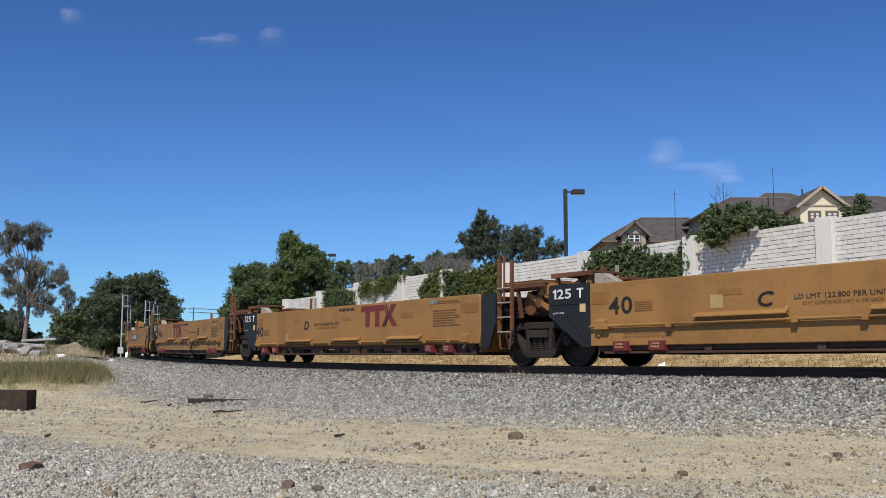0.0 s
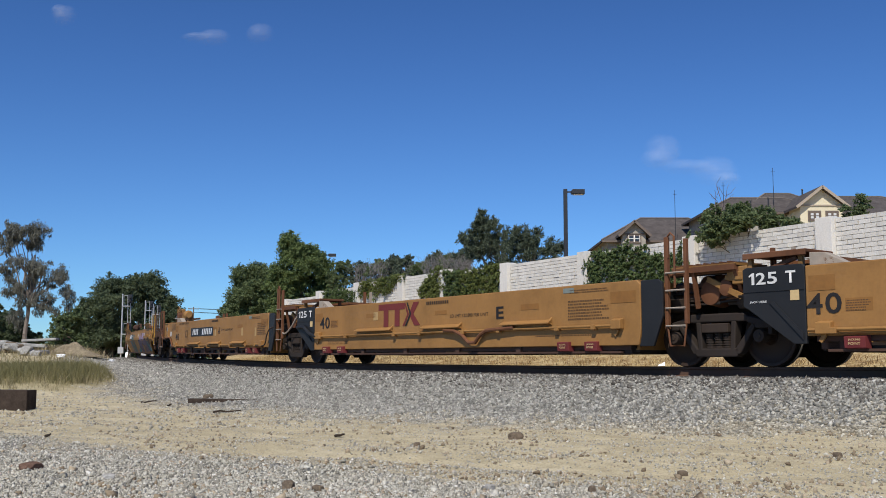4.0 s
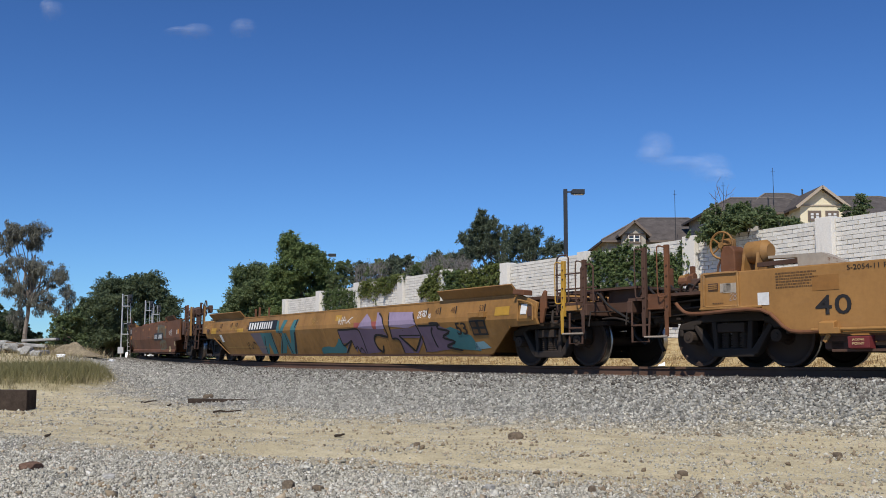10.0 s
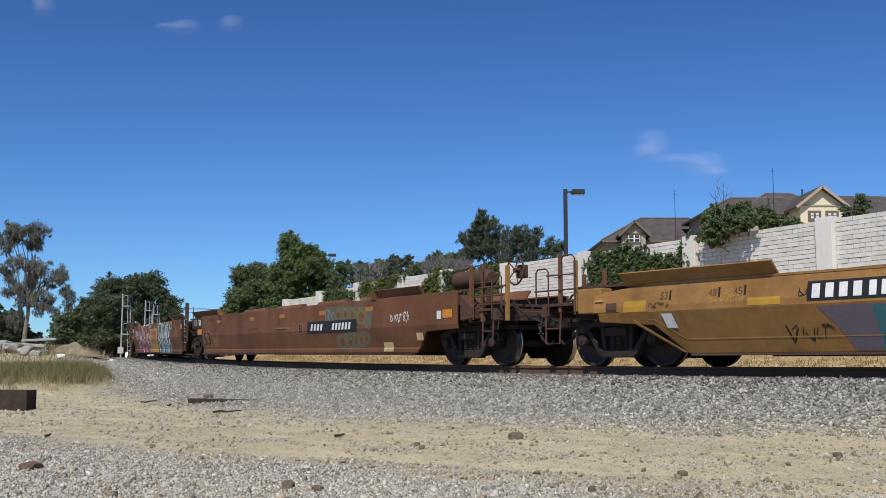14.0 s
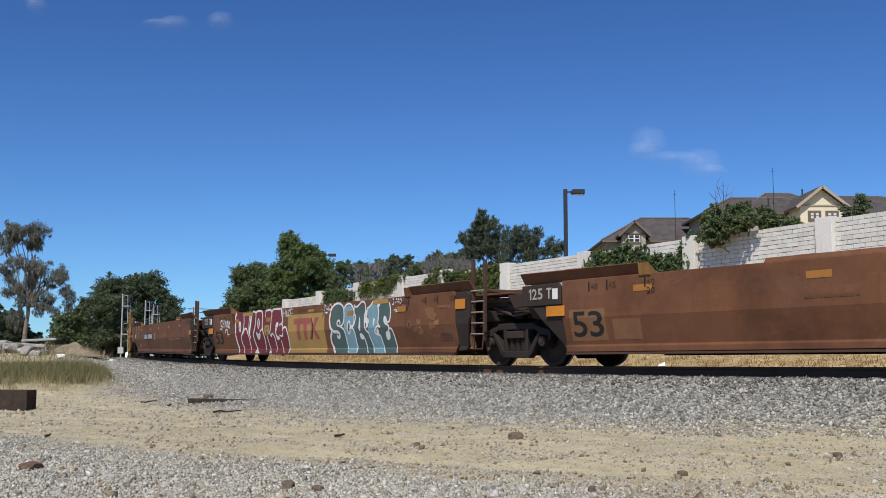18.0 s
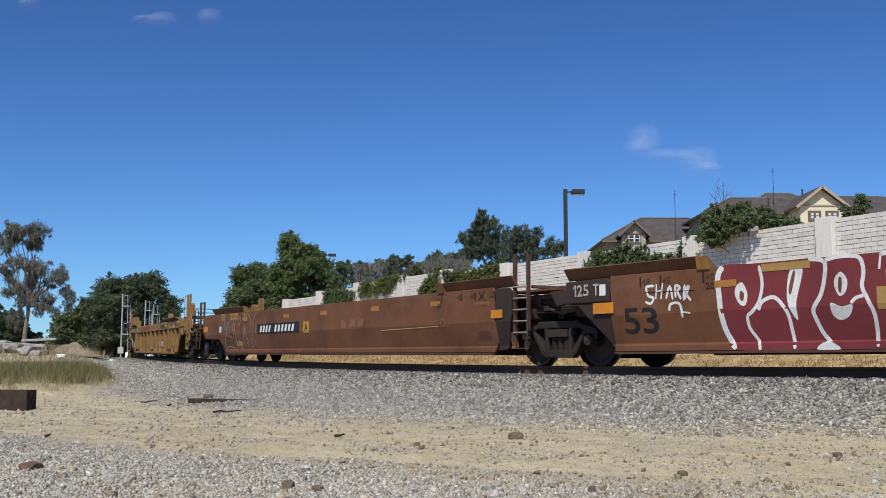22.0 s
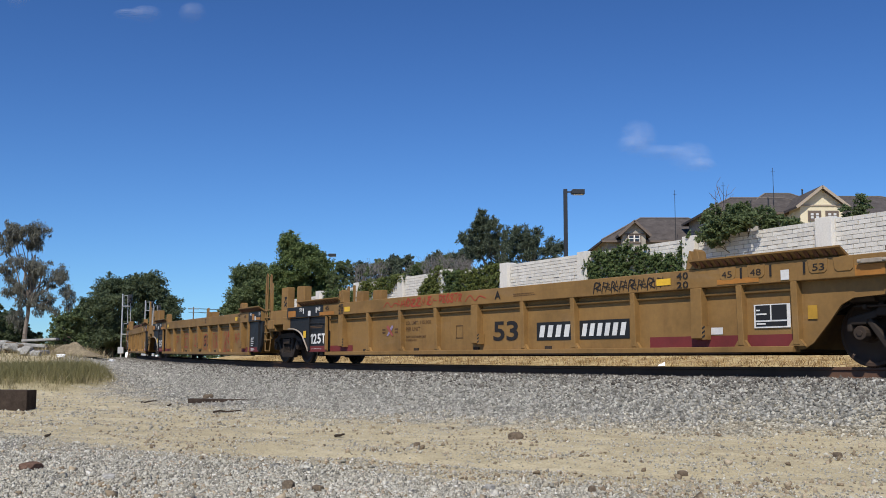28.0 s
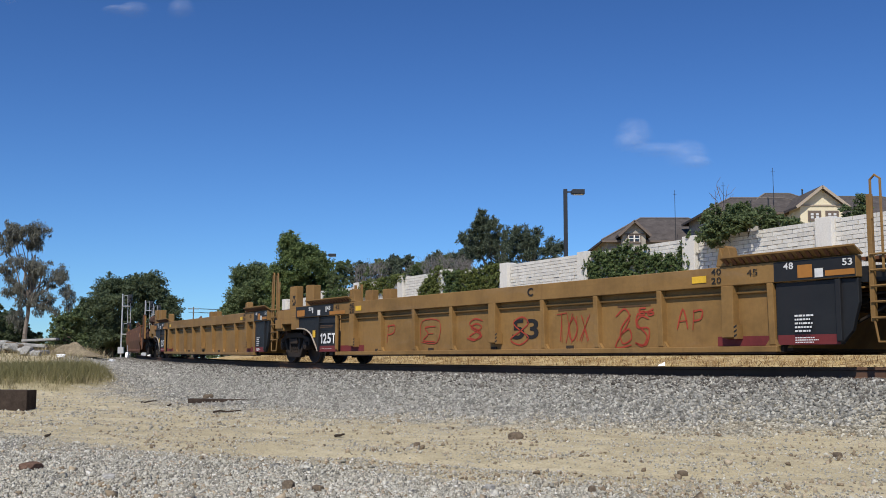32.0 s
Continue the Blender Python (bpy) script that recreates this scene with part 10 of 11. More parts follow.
    stroke(t, "spray_outline", [(-4.92, 0.86), (-4.85, 0.99), (-4.63, 1.04), (-4.44, 0.82), (-4.4, 0.53), (-4.38, 0.27)], 0.06, st, "white_paint", 0.0068)
    decal(t, "spray_gap", rounded([(-4.35, 1.44), (-4.15, 1.45), (-4.19, 1.23), (-4.27, 0.95), (-4.28, 0.69), (-4.4, 0.89), (-4.42, 1.14)]), st, "white_paint", 0.006)
    decal(t, "spray_gap", rounded([(-4.31, 1.4), (-4.27, 1.38), (-4.35, 1.08), (-4.39, 1.14)]), st, "brown", 0.008)
    stroke(t, "spray_outline", [(-4.05, 1.57), (-3.8, 1.52), (-3.8, 1.28), (-3.87, 1.04), (-4.0, 0.84), (-3.98, 0.7), (-3.9, 0.49), (-3.77, 0.33)], 0.065, st, "white_paint", 0.0068)
    decal(t, "spray_gap", rounded([(-4.02, 0.26), (-3.85, 0.38), (-3.64, 0.26)]), st, "white_paint", 0.006)
    decal(t, "spray_gap", rounded([(-3.64, 1.27), (-3.54, 1.35), (-3.45, 1.23), (-3.48, 1.06), (-3.58, 1.01), (-3.65, 1.14)]), st, "white_paint", 0.006)
    decal(t, "spray_gap", rounded([(-3.58, 1.27), (-3.53, 1.25), (-3.55, 1.06), (-3.59, 1.1)]), st, "brown", 0.008)
    decal(t, "spray_gap", rounded([(-3.72, 0.92), (-3.56, 0.86), (-3.39, 0.88), (-3.45, 0.73), (-3.6, 0.67), (-3.71, 0.75)]), st, "white_paint", 0.006)
    stroke(t, "spray_outline", [(-3.8, 1.53), (-3.56, 1.57), (-3.27, 1.54), (-3.2, 1.35), (-3.23, 1.12), (-3.15, 0.93), (-3.08, 0.71), (-3.09, 0.29)], 0.06, st, "white_paint", 0.0068)
    stroke(t, "spray_outline", [(-3.41, 0.9), (-3.33, 0.97), (-3.21, 1.0)], 0.05, st, "white_paint", 0.0068)
    stroke(t, "spray_outline", [(-2.94, 1.56), (-2.97, 1.35)], 0.055, st, "white_paint", 0.0068)
    stroke(t, "spray_outline", [(-2.96, 1.55), (-2.72, 1.57), (-2.53, 1.56), (-2.44, 1.44), (-2.49, 1.24), (-2.55, 0.98), (-2.58, 0.85), (-2.51, 0.77), (-2.41, 0.85), (-2.27, 0.77), (-2.21, 0.55), (-2.2, 0.28)], 0.055, st, "white_paint", 0.0068)
    stroke(t, "spray_outline", [(-2.84, 0.79), (-2.8, 0.57), (-2.72, 0.38), (-2.73, 0.26)], 0.05, st, "white_paint", 0.0068)
    decal(t, "spray_gap", rounded([(-2.83, 0.26), (-2.7, 0.36), (-2.6, 0.26)]), st, "white_paint", 0.006)
    stroke(t, "spray_outline", [(-2.45, 1.47), (-2.32, 1.57), (-1.93, 1.57), (-1.68, 1.56), (-1.61, 1.39), (-1.57, 1.16), (-1.82, 1.09)], 0.05, st, "white_paint", 0.0068)
    decal(t, "spray_gap", rounded([(-2.14, 1.06), (-2.01, 1.19), (-1.9, 1.12), (-2.04, 0.96), (-2.05, 0.8), (-1.85, 0.73), (-1.96, 0.65), (-2.08, 0.67), (-2.14, 0.84)]), st, "white_paint", 0.006)
    stroke(t, "spray_outline", [(-1.71, 1.56), (-1.62, 1.32), (-1.6, 1.18), (-1.82, 1.09)], 0.05, st, "white_paint", 0.0068)
    stroke(t, "spray_outline", [(-1.84, 1.1), (-1.58, 1.09), (-1.6, 0.78), (-1.85, 0.79)], 0.05, st, "white_paint", 0.0068)
    stroke(t, "spray_outline", [(-1.54, 0.99), (-1.35, 1.02), (-1.22, 0.88), (-1.19, 0.63), (-1.23, 0.34), (-1.3, 0.26)], 0.06, st, "white_paint", 0.0068)
    stroke(t, "spray_outline", [(-1.78, 0.64), (-1.74, 0.44), (-1.62, 0.26)], 0.055, st, "white_paint", 0.0068)
    stroke(t, "spray_tag", [(-6.95, 1.35), (-7.12, 1.34), (-7.08, 1.19), (-6.97, 1.15), (-7.03, 1.06), (-7.15, 1.09)], 0.045, st, "white_paint", 0.0068)
    stroke(t, "spray_tag", [(-6.90, 1.38), (-6.92, 1.13)], 0.045, st, "white_paint", 0.0068)
    stroke(t, "spray_tag", [(-6.77, 1.39), (-6.81, 1.12)], 0.045, st, "white_paint", 0.0068)
    stroke(t, "spray_tag", [(-6.90, 1.25), (-6.78, 1.27)], 0.045, st, "white_paint", 0.0068)
    stroke(t, "spray_tag", [(-6.70, 1.12), (-6.62, 1.33), (-6.56, 1.10)], 0.045, st, "white_paint", 0.0068)
    stroke(t, "spray_tag", [(-6.50, 1.13), (-6.50, 1.33), (-6.41, 1.29), (-6.46, 1.23), (-6.39, 1.10)], 0.045, st, "white_paint", 0.0068)
    stroke(t, "spray_tag", [(-6.31, 1.34), (-6.33, 1.09), (-6.22, 1.31), (-6.30, 1.22), (-6.19, 1.07)], 0.045, st, "white_paint", 0.0068)
    stroke(t, "spray_tag", [(-7.15, 1.25), (-6.11, 1.23)], 0.026, st, "black_ink", 0.0068)
    stroke(t, "spray_tag", [(-6.64, 0.92), (-6.61, 1.03), (-6.45, 1.04), (-6.39, 0.95), (-6.38, 0.80)], 0.045, st, "white_paint", 0.0068)
    stroke(t, "spray_tag", [(-6.36, 0.89), (-6.21, 0.87)], 0.045, st, "white_paint", 0.0068)
    stroke(t, "spray_tag", [(-1.57, 1.55), (-1.48, 1.32)], 0.026, st, "white_paint", 0.0068)
    stroke(t, "spray_tag", [(-1.38, 1.54), (-1.36, 1.33)], 0.026, st, "white_paint", 0.0068)
    stroke(t, "spray_tag", [(-1.51, 1.42), (-1.36, 1.44)], 0.026, st, "white_paint", 0.0068)
    stroke(t, "spray_tag", [(-1.3, 1.5), (-1.29, 1.35), (-1.2, 1.35), (-1.18, 1.5)], 0.026, st, "white_paint", 0.0068)
    stroke(t, "spray_tag", [(-1.15, 1.49), (-1.06, 1.52), (-1.14, 1.36), (-1.02, 1.34)], 0.026, st, "white_paint", 0.0068)
    stroke(t, "spray_tag", [(-0.98, 1.35), (-0.99, 1.54), (-0.83, 1.5)], 0.026, st, "white_paint", 0.0068)
    stroke(t, "spray_tag", [(-0.99, 1.41), (-0.82, 1.41)], 0.026, st, "white_paint", 0.0068)
    stroke(t, "spray_tag", [(1.15, 1.43), (1.17, 1.43)], 0.03, st, "white_paint", 0.0068)
    stroke(t, "spray_tag", [(1.21, 1.43), (1.23, 1.42)], 0.03, st, "white_paint", 0.0068)
    stroke(t, "spray_tag", [(1.26, 1.42), (1.28, 1.42)], 0.03, st, "white_paint", 0.0068)
    stroke(t, "spray_tag", [(1.4, 1.56), (1.4, 1.41)], 0.03, st, "white_paint", 0.0068)
    stroke(t, "spray_tag", [(1.37, 1.56), (1.47, 1.52), (1.45, 1.43), (1.34, 1.4)], 0.03, st, "white_paint", 0.0068)
    stroke(t, "spray_tag", [(1.56, 1.52), (1.5, 1.47), (1.56, 1.42), (1.61, 1.48), (1.56, 1.52)], 0.03, st, "white_paint", 0.0068)
    stroke(t, "spray_tag", [(1.65, 1.38), (1.67, 1.51), (1.76, 1.56), (1.83, 1.49), (1.77, 1.42), (1.7, 1.44), (1.78, 1.35)], 0.03, st, "white_paint", 0.0068)
    stroke(t, "spray_tag", [(1.4, 1.35), (1.59, 1.35), (1.48, 1.32)], 0.03, st, "white_paint", 0.0068)
    stroke(t, "spray_tag", [(1.25, 1.23), (1.42, 1.41), (1.56, 1.51), (1.72, 1.55)], 0.03, st, "black_ink", 0.009)
    decal(t, "name_panel", rect(-1.18, 1.38, 0.27, 1.36), st, "ochre_pale", 0.003)
    emblem(t, -0.74, 1.05, 0.64, 1.24, st, "pink_red")
    decal(t, "letter_patch", rect(-3.02, -2.64, 0.80, 1.11), st, "ochre_pale", 0.0092)
    lettering(t, "C", -2.89, -2.76, 0.86, 1.05, st, "black_ink", 0.0118, 0.02)
    for x0, x1, z0, z1, mt in ((-4.84, -4.02, 1.44, 1.555, "ochre_pale"), (-5.72, -5.30, 1.25, 1.36, "amber"), (-2.88, -2.47, 1.22, 1.34, "amber"), (4.28, 5.06, 1.45, 1.565, "ochre_pale"), (2.80, 3.18, 1.23, 1.34, "amber"), (5.52, 5.92, 1.22, 1.35, "amber"), (0.30, 0.71, 1.41, 1.47, "ochre_pale")):
        decal(t, "paint_patch", rect(x0, x1, z0, z1), st, mt, 0.0105)
    bars(t, -0.37, 0.55, 1.44, 1.52, 10, st, "faint_ink", 0.4)
    r = np.random.RandomState(777)
    for k in range(16):
        x, z, w = r.uniform(6.1, 7.6), r.uniform(0.55, 1.22), r.uniform(0.04, 0.16)
        decal(t, "rust_spot", blob(x, x + w * 1.6, z, z + w, 800 + k, 14, 0.5), st, ("rust_light", "rust_light", "ochre_old", "rust_light")[k % 4], 0.004 + 0.0002 * k)
    for x, z in ((6.9, 0.98),):
        decal(t, "rust_bloom", blob(x, x + 0.35, z, z + 0.2, int(x * 10), 18, 0.5), st, "rust_light", 0.006)


def sign_A(t):
    st = "smooth53"
    decal(t, "number_board", rect(-4.92, -1.68, 0.85, 1.16), st, "black_paint", 0.005)
    bars(t, -4.68, -3.75, 0.90, 1.10, 4, st, "white_paint", 0.42, 0.07)
    bars(t, -3.52, -1.98, 0.90, 1.10, 6, st, "white_paint", 0.42, 0.07)
    decal(t, "letter_patch", rect(-1.40, -1.0, 0.83, 1.14), st, "deep_yellow", 0.005)
    lettering(t, "A", -1.32, -1.10, 0.88, 1.09, st, "black_ink", 0.008, 0.02)
    for x, tx in ((-8.15, "53"), (-7.32, "48"), (-6.92, "45"), (-6.12, "40")):
        decal(t, "number_patch", rect(x - 0.05, x + 0.30, 1.36, 1.56), st, "ochre_pale", 0.006)
        lettering(t, tx, x + 0.10, x + 0.27, 1.40, 1.52, st, "black_ink", 0.014)
        decal(t, "stencil_mark", rect(x + 0.01, x + 0.05, 1.38, 1.54), st, "black_ink", 0.013)
    decal(t, "placard", rect(-8.38, -8.18, 0.96, 1.16), st, "white_paint")
    decal(t, "paint_patch", rect(-6.83, -6.30, 0.50, 0.64), st, "ochre_pale")
    text_rows(t, -6.80, -6.33, 0.52, 0.62, 2, st, "faint_ink", 33)
    decal(t, "paint_patch", blob(-8.0, -7.5, 0.98, 1.30, 81), st, "hazy_spray", 0.006)
    for pts in ([(-7.75, 1.52), (-7.90, 1.30), (-7.62, 0.95), (-7.92, 0.62), (-7.88, 0.42), (-7.5, 0.50), (-6.9, 0.40)], [(-7.9, 0.45), (-7.55, 1.28), (-7.35, 1.05), (-7.5, 0.85), (-7.0, 0.75)],
                [(-7.15, 1.18), (-6.95, 1.24), (-6.85, 1.08), (-7.05, 1.0), (-7.10, 1.2)], [(-6.95, 1.25), (-6.85, 0.9), (-6.75, 0.42)], [(-6.48, 1.40), (-6.62, 1.30), (-6.52, 1.18), (-6.36, 1.30), (-6.40, 1.42), (-6.52, 1.40)],
                [(-6.42, 1.22), (-6.55, 0.80), (-6.46, 0.43), (-6.28, 0.45)], [(-6.15, 0.46), (-6.06, 1.08), (-5.96, 0.95), (-5.84, 0.46)], [(-6.10, 0.85), (-5.92, 0.86)], [(-5.98, 1.20), (-5.82, 0.85), (-5.70, 0.40)], [(-5.78, 1.55), (-5.45, 1.28), (-5.52, 0.9), (-5.4, 0.45)],
                [(-4.98, 1.56), (-5.28, 1.22), (-5.30, 0.85), (-5.12, 0.50)], [(-5.05, 1.10), (-5.02, 0.92)], [(-5.55, 0.46), (-5.4, 0.47)]):
        stroke(t, "spray_tag", pts, 0.02, st, "sprayed_white")
    lettering(t, "53", -7.82, -7.06, 0.56, 0.94, st, "brown_dark", 0.004, 0.01)
    stroke(t, "chalk_mark", [(7.5, 1.34), (7.72, 1.52)], 0.03, st, "black_ink")
    stroke(t, "chalk_mark", [(7.5, 1.52), (7.72, 1.34)], 0.03, st, "black_ink")
    for x in (1.0, 1.5, 2.0):
        decal(t, "rust_bloom", blob(x, x + 0.3, 0.9, 1.12, int(90 + x * 10), 18, 0.4), st, "rust_light", 0.005)
    stroke(t, "scratch", [(3.2, 0.80), (5.9, 0.84)], 0.02, st, "cream")


lab53 = "empty rust-brown long container well car"
smooth53(8.66, -10.70, lab53 + " with black number board", right_end=True, extra=sign_B)
smooth53(-10.70, -30.04, lab53 + " covered in large graffiti", extra=sign_C)
smooth53(-30.04, -49.12, lab53 + " with chalky scrawls", left_end=True, extra=sign_A)


# ------------------------------ ribbed fifty-three-foot units
def ribbed53(front, rear, label, right_end=False, extra=None, left_end=False):
    st, mat = "ribbed53", "yellow"
    t = unit(front, rear, label)
    h = (front - rear) / 2
    xl, xr = (-7.9, 8.0)
    for s in (-1, 1):
        y = lambda q: s * q
        if right_end:
            chord = [(-8.93, 1.25), (9.50, 1.25), (9.50, 1.56), (-8.93, 1.56)]
        else:
            chord = [(-8.93, 1.25), (8.40, 1.25), (8.40, 1.56), (-8.93, 1.56)]
        me = sheet(chord, st, 0.16, 0.0, s > 0)
        part("top_chord", me, M[mat], t, "dusty yellow top chord", bevel=0.012)
        pan = [(-6.55, 0.25), (8.05, 0.25), (8.22, 0.34), (8.50, 0.64), (8.70, 0.88), (8.90, 0.97), (9.5, 1.0), (9.5, 1.25), (-6.55, 1.25)] if right_end else [(-6.55, 0.25), (7.05, 0.25), (7.05, 1.25), (-6.55, 1.25)]
        part("side_panel", sheet(pan, st, 0.04, 0.0, s > 0, 0.13), M[mat], t, "recessed dusty yellow side panel")
        part("bottom_sill", Shape().box(-6.62, 7.95 if right_end else 7.05, min(s * 1.30, s * 1.50), max(s * 1.30, s * 1.50), 0.21, 0.30), M[mat], t, bevel=0.01)
        part("track_strip", Shape().box(-6.5, 7.0, min(s * 1.25, s * 1.47), max(s * 1.25, s * 1.47), 0.185, 0.208), M["brown_dark"], t)
    # ribs
    thin = [-4.42, -2.92, -1.42, 1.65, 3.14, 4.70] + ([7.0, 8.0] if right_end else [6.95])
    for x in thin:
        part("side_rib", Shape().prism_x([(-1.365, 0.30), (-1.47, 0.32), (-1.50, 1.25), (-1.365, 1.25)], x - 0.055, x + 0.055), M[mat], t, bevel=0.008)
        part("rib_foot", Shape().prism_y([(x - 0.14, 0.302), (x + 0.14, 0.302), (x + 0.06, 0.40), (x - 0.06, 0.40)], -1.46, -1.40), M[mat], t)
    for x in (-5.74, 0.10, 6.17):
        part("side_post", Shape().prism_x([(-1.365, 0.42), (-1.52, 0.44), (-1.52, 1.25), (-1.365, 1.25)], x - 0.13, x + 0.10), M[mat], t, bevel=0.01)
        pb = part("post_bracket", Shape().box(x + 0.105, x + 0.165, -1.52, -1.38, 0.42, 0.64), M[mat], t)
        for q in (0.44, 0.51, 0.58):
            part("stripe", Shape().prism_y([(x + 0.106, q), (x + 0.164, q + 0.03), (x + 0.164, q + 0.06), (x + 0.106, q + 0.03)], -1.524, -1.521), M["black_ink"], pb)
    part("inner_rail", Shape().tube((-6.5, -1.40, 1.14), (7.9 if right_end else 7.0, -1.40, 1.14), 0.025, 0.025, 8), M[mat], t, smooth=True)
    for x in [-8.05 + 0.15 * k for k in range(15)] + [6.18 + 0.15 * k for k in range(18 if right_end else 15)]:
        part("chord_tooth", Shape().prism_x([(-1.50, 1.575), (-1.595, 1.665), (-1.50, 1.63)], x - 0.03, x + 0.03), M["brown"], t)
    for a, b in ((-8.15, -5.78), (6.10, 8.45 if not right_end else 8.86)):
        for s in (-1, 1):
            part("guide_flange", Shape().prism_x([(s * 1.42, 1.56), (s * 1.60, 1.68), (s * 1.60, 1.705), (s * 1.38, 1.58)], a, b), M[mat], t, "slanted guide flange with a worn edge")
            e = b if a < 0 else a
            part("guide_wedge", Shape().prism_y([(e - 0.16, 1.565), (e + 0.16, 1.565), (e + 0.10, 1.86), (e + 0.02, 1.90), (e - 0.02, 1.72), (e - 0.08, 1.88)], min(s * 1.30, s * 1.50), max(s * 1.30, s * 1.50)), M[mat], t, bevel=0.01)
    well_inside(t, -7.2, 7.2, mat, 0.27, 1.45)
    # left end: black panel over the bogie
    if not left_end:
        gus = [(-8.92, 1.24), (-6.60, 1.24), (-6.60, 0.30), (-7.62, 0.30), (-7.72, 0.44), (-8.08, 0.82), (-8.45, 0.94), (-8.92, 0.95)]
        for mi in (False, True):
            part("end_panel", sheet(gus, st, 0.08, -0.05, mi), M["black_paint"], t, "black end panel", bevel=0.012)
        ch = sheet([(-8.90, 1.26), (-6.72, 1.26), (-6.72, 1.55), (-8.90, 1.55)], st, 0, 0.004)
        part("black_band", face_out(ch), M["black_paint"], t)
        part("panel_rib", Shape().prism_x([(-1.44, 0.32), (-1.50, 0.36), (-1.50, 1.24), (-1.44, 1.24)], -7.62, -7.55), M["black_paint"], t, bevel=0.006)
        part("panel_rib", Shape().prism_x([(-1.44, 0.32), (-1.50, 0.36), (-1.50, 1.24), (-1.44, 1.24)], -6.63, -6.54), M["yellow"], t, bevel=0.006)
        part("arch_rim", Shape().pipe(glide([(-8.9, -1.47, 0.95), (-8.45, -1.47, 0.93), (-8.08, -1.47, 0.80), (-7.84, -1.47, 0.56), (-7.64, -1.47, 0.32)]), 0.022, 7), M["scraped_steel"], t, "worn rim of the wheel arch", smooth=True)
        part("panel_rail", Shape().tube((-7.55, -1.46, 1.08), (-6.63, -1.46, 1.06), 0.022, 0.022, 7), M["black_paint"], t, smooth=True)
        text_rows(t, -7.45, -6.7, 0.94, 1.02, 2, st, "faint_ink", 32)
        decal(t, "red_band", [(-7.66, 0.305), (-6.58, 0.305), (-6.58, 0.46), (-7.74, 0.46)], st, "pad_red", -0.045)
        decal(t, "red_band", rect(-6.54, -5.33, 0.31, 0.46), st, "pad_red", -0.122)
        lettering(t, "125T", -7.50, -6.66, 0.52, 0.79, st, "white_paint", -0.046 + 0.012, 0.03)
        lettering(t, "JACK IN THIS AREA EMPTY CAR ONLY", -7.48, -6.88, 0.365, 0.395, st, "white_paint", -0.04)
        lettering(t, "53", -8.12, -7.94, 1.42, 1.52, st, "white_paint", 0.012, 0.02)
        lettering(t, "48", -7.06, -6.88, 1.40, 1.51, st, "white_paint", 0.012, 0.02)
        for x in (-7.90, -7.14):
            decal(t, "stencil_mark", rect(x, x + 0.05, 1.35, 1.50), st, "white_paint", 0.012)
        decal(t, "paint_patch", rect(-8.82, -8.35, 1.28, 1.45), st, "amber", 0.012)
        decal(t, "placard", rect(-7.60, -7.44, 1.28, 1.42), st, "white_paint", 0.012)
        decal(t, "placard", rect(-7.94, -7.78, 0.69, 0.88), st, "bright_yellow", -0.03)
        decal(t, "paint_patch", rect(-6.92, -6.10, 1.27, 1.36), st, "amber", 0.012)
        lettering(t, "45", -6.60, -6.40, 1.40, 1.51, st, "black_ink", 0.012)
        lettering(t, "40", -5.86, -5.62, 1.42, 1.53, st, "black_ink", 0.012, 0.01)
        lettering(t, "20", -5.86, -5.62, 1.27, 1.38, st, "black_ink", 0.012, 0.01)
        decal(t, "stencil_mark", rect(-5.87, -5.61, 1.395, 1.41), st, "black_ink", 0.012)
        decal(t, "sticker", rect(-5.55, -5.26, 1.32, 1.44), st, "bright_yellow", 0.012)
        # tall container guides, near and far
        for y in (-1.25, 1.25):
            a, b = y - 0.11, y + 0.11
            g = part("tall_guide", Shape().prism_y([(-9.60, 1.30), (-9.20, 1.30), (-9.18, 2.0), (-9.18, 2.17), (-9.58, 2.17), (-9.60, 2.0)], a, b), M[mat], t, "tall yellow container guide", bevel=0.012)
            if y < 0:
                for q in ([(-9.40, 1.90), (-9.22, 1.90), (-9.31, 1.76)], [(-9.41, 1.62), (-9.36, 1.70), (-9.33, 1.62)], [(-9.41, 1.80), (-9.36, 1.72), (-9.42, 1.72)], [(-9.22, 1.80), (-9.27, 1.70), (-9.21, 1.66)], [(-9.36, 1.66), (-9.30, 1.74), (-9.24, 1.60)]):
                    part("guide_opening", Shape().prism_y(q, a - 0.004, a + 0.01), M["black_ink"], g)
            part("low_guide", Shape().prism_y([(-8.60, 1.56), (-8.12, 1.56), (-8.12, 2.14), (-8.56, 2.16), (-8.60, 2.12)], a, b), M[mat], t, bevel=0.012)
        part("end_bracket", Shape().box(-10.15, -9.0, -1.45, -1.2, 1.10, 1.50).box(-9.25, -8.80, -1.47, -1.2, 0.93, 1.30).box(-10.32, -9.9, -1.46, -1.2, 0.98, 1.24), M[mat], t, bevel=0.015)
        part("hanger", Shape().box(-10.35, -9.9, -1.40, -1.15, 0.92, 1.22).tube((-10.2, -1.41, 1.0), (-10.2, -1.39, 1.0), 0.06, 0.06, 10), M[mat], t, bevel=0.012)
        end_gear(t, -h, 1, mat, h, False, st)
    if right_end:
        lettering(t, "40", 5.75, 6.0, 1.42, 1.53, st, "black_ink", 0.012, 0.01)
        lettering(t, "20", 5.75, 6.0, 1.27, 1.38, st, "black_ink", 0.012, 0.01)
        decal(t, "sticker", rect(5.3, 5.62, 1.34, 1.45), st, "bright_yellow", 0.012)
        for x, tx in ((6.7, "45"), (7.25, "48"), (8.35, "53")):
            lettering(t, tx, x, x + 0.2, 1.38, 1.48, st, "black_ink", 0.018)
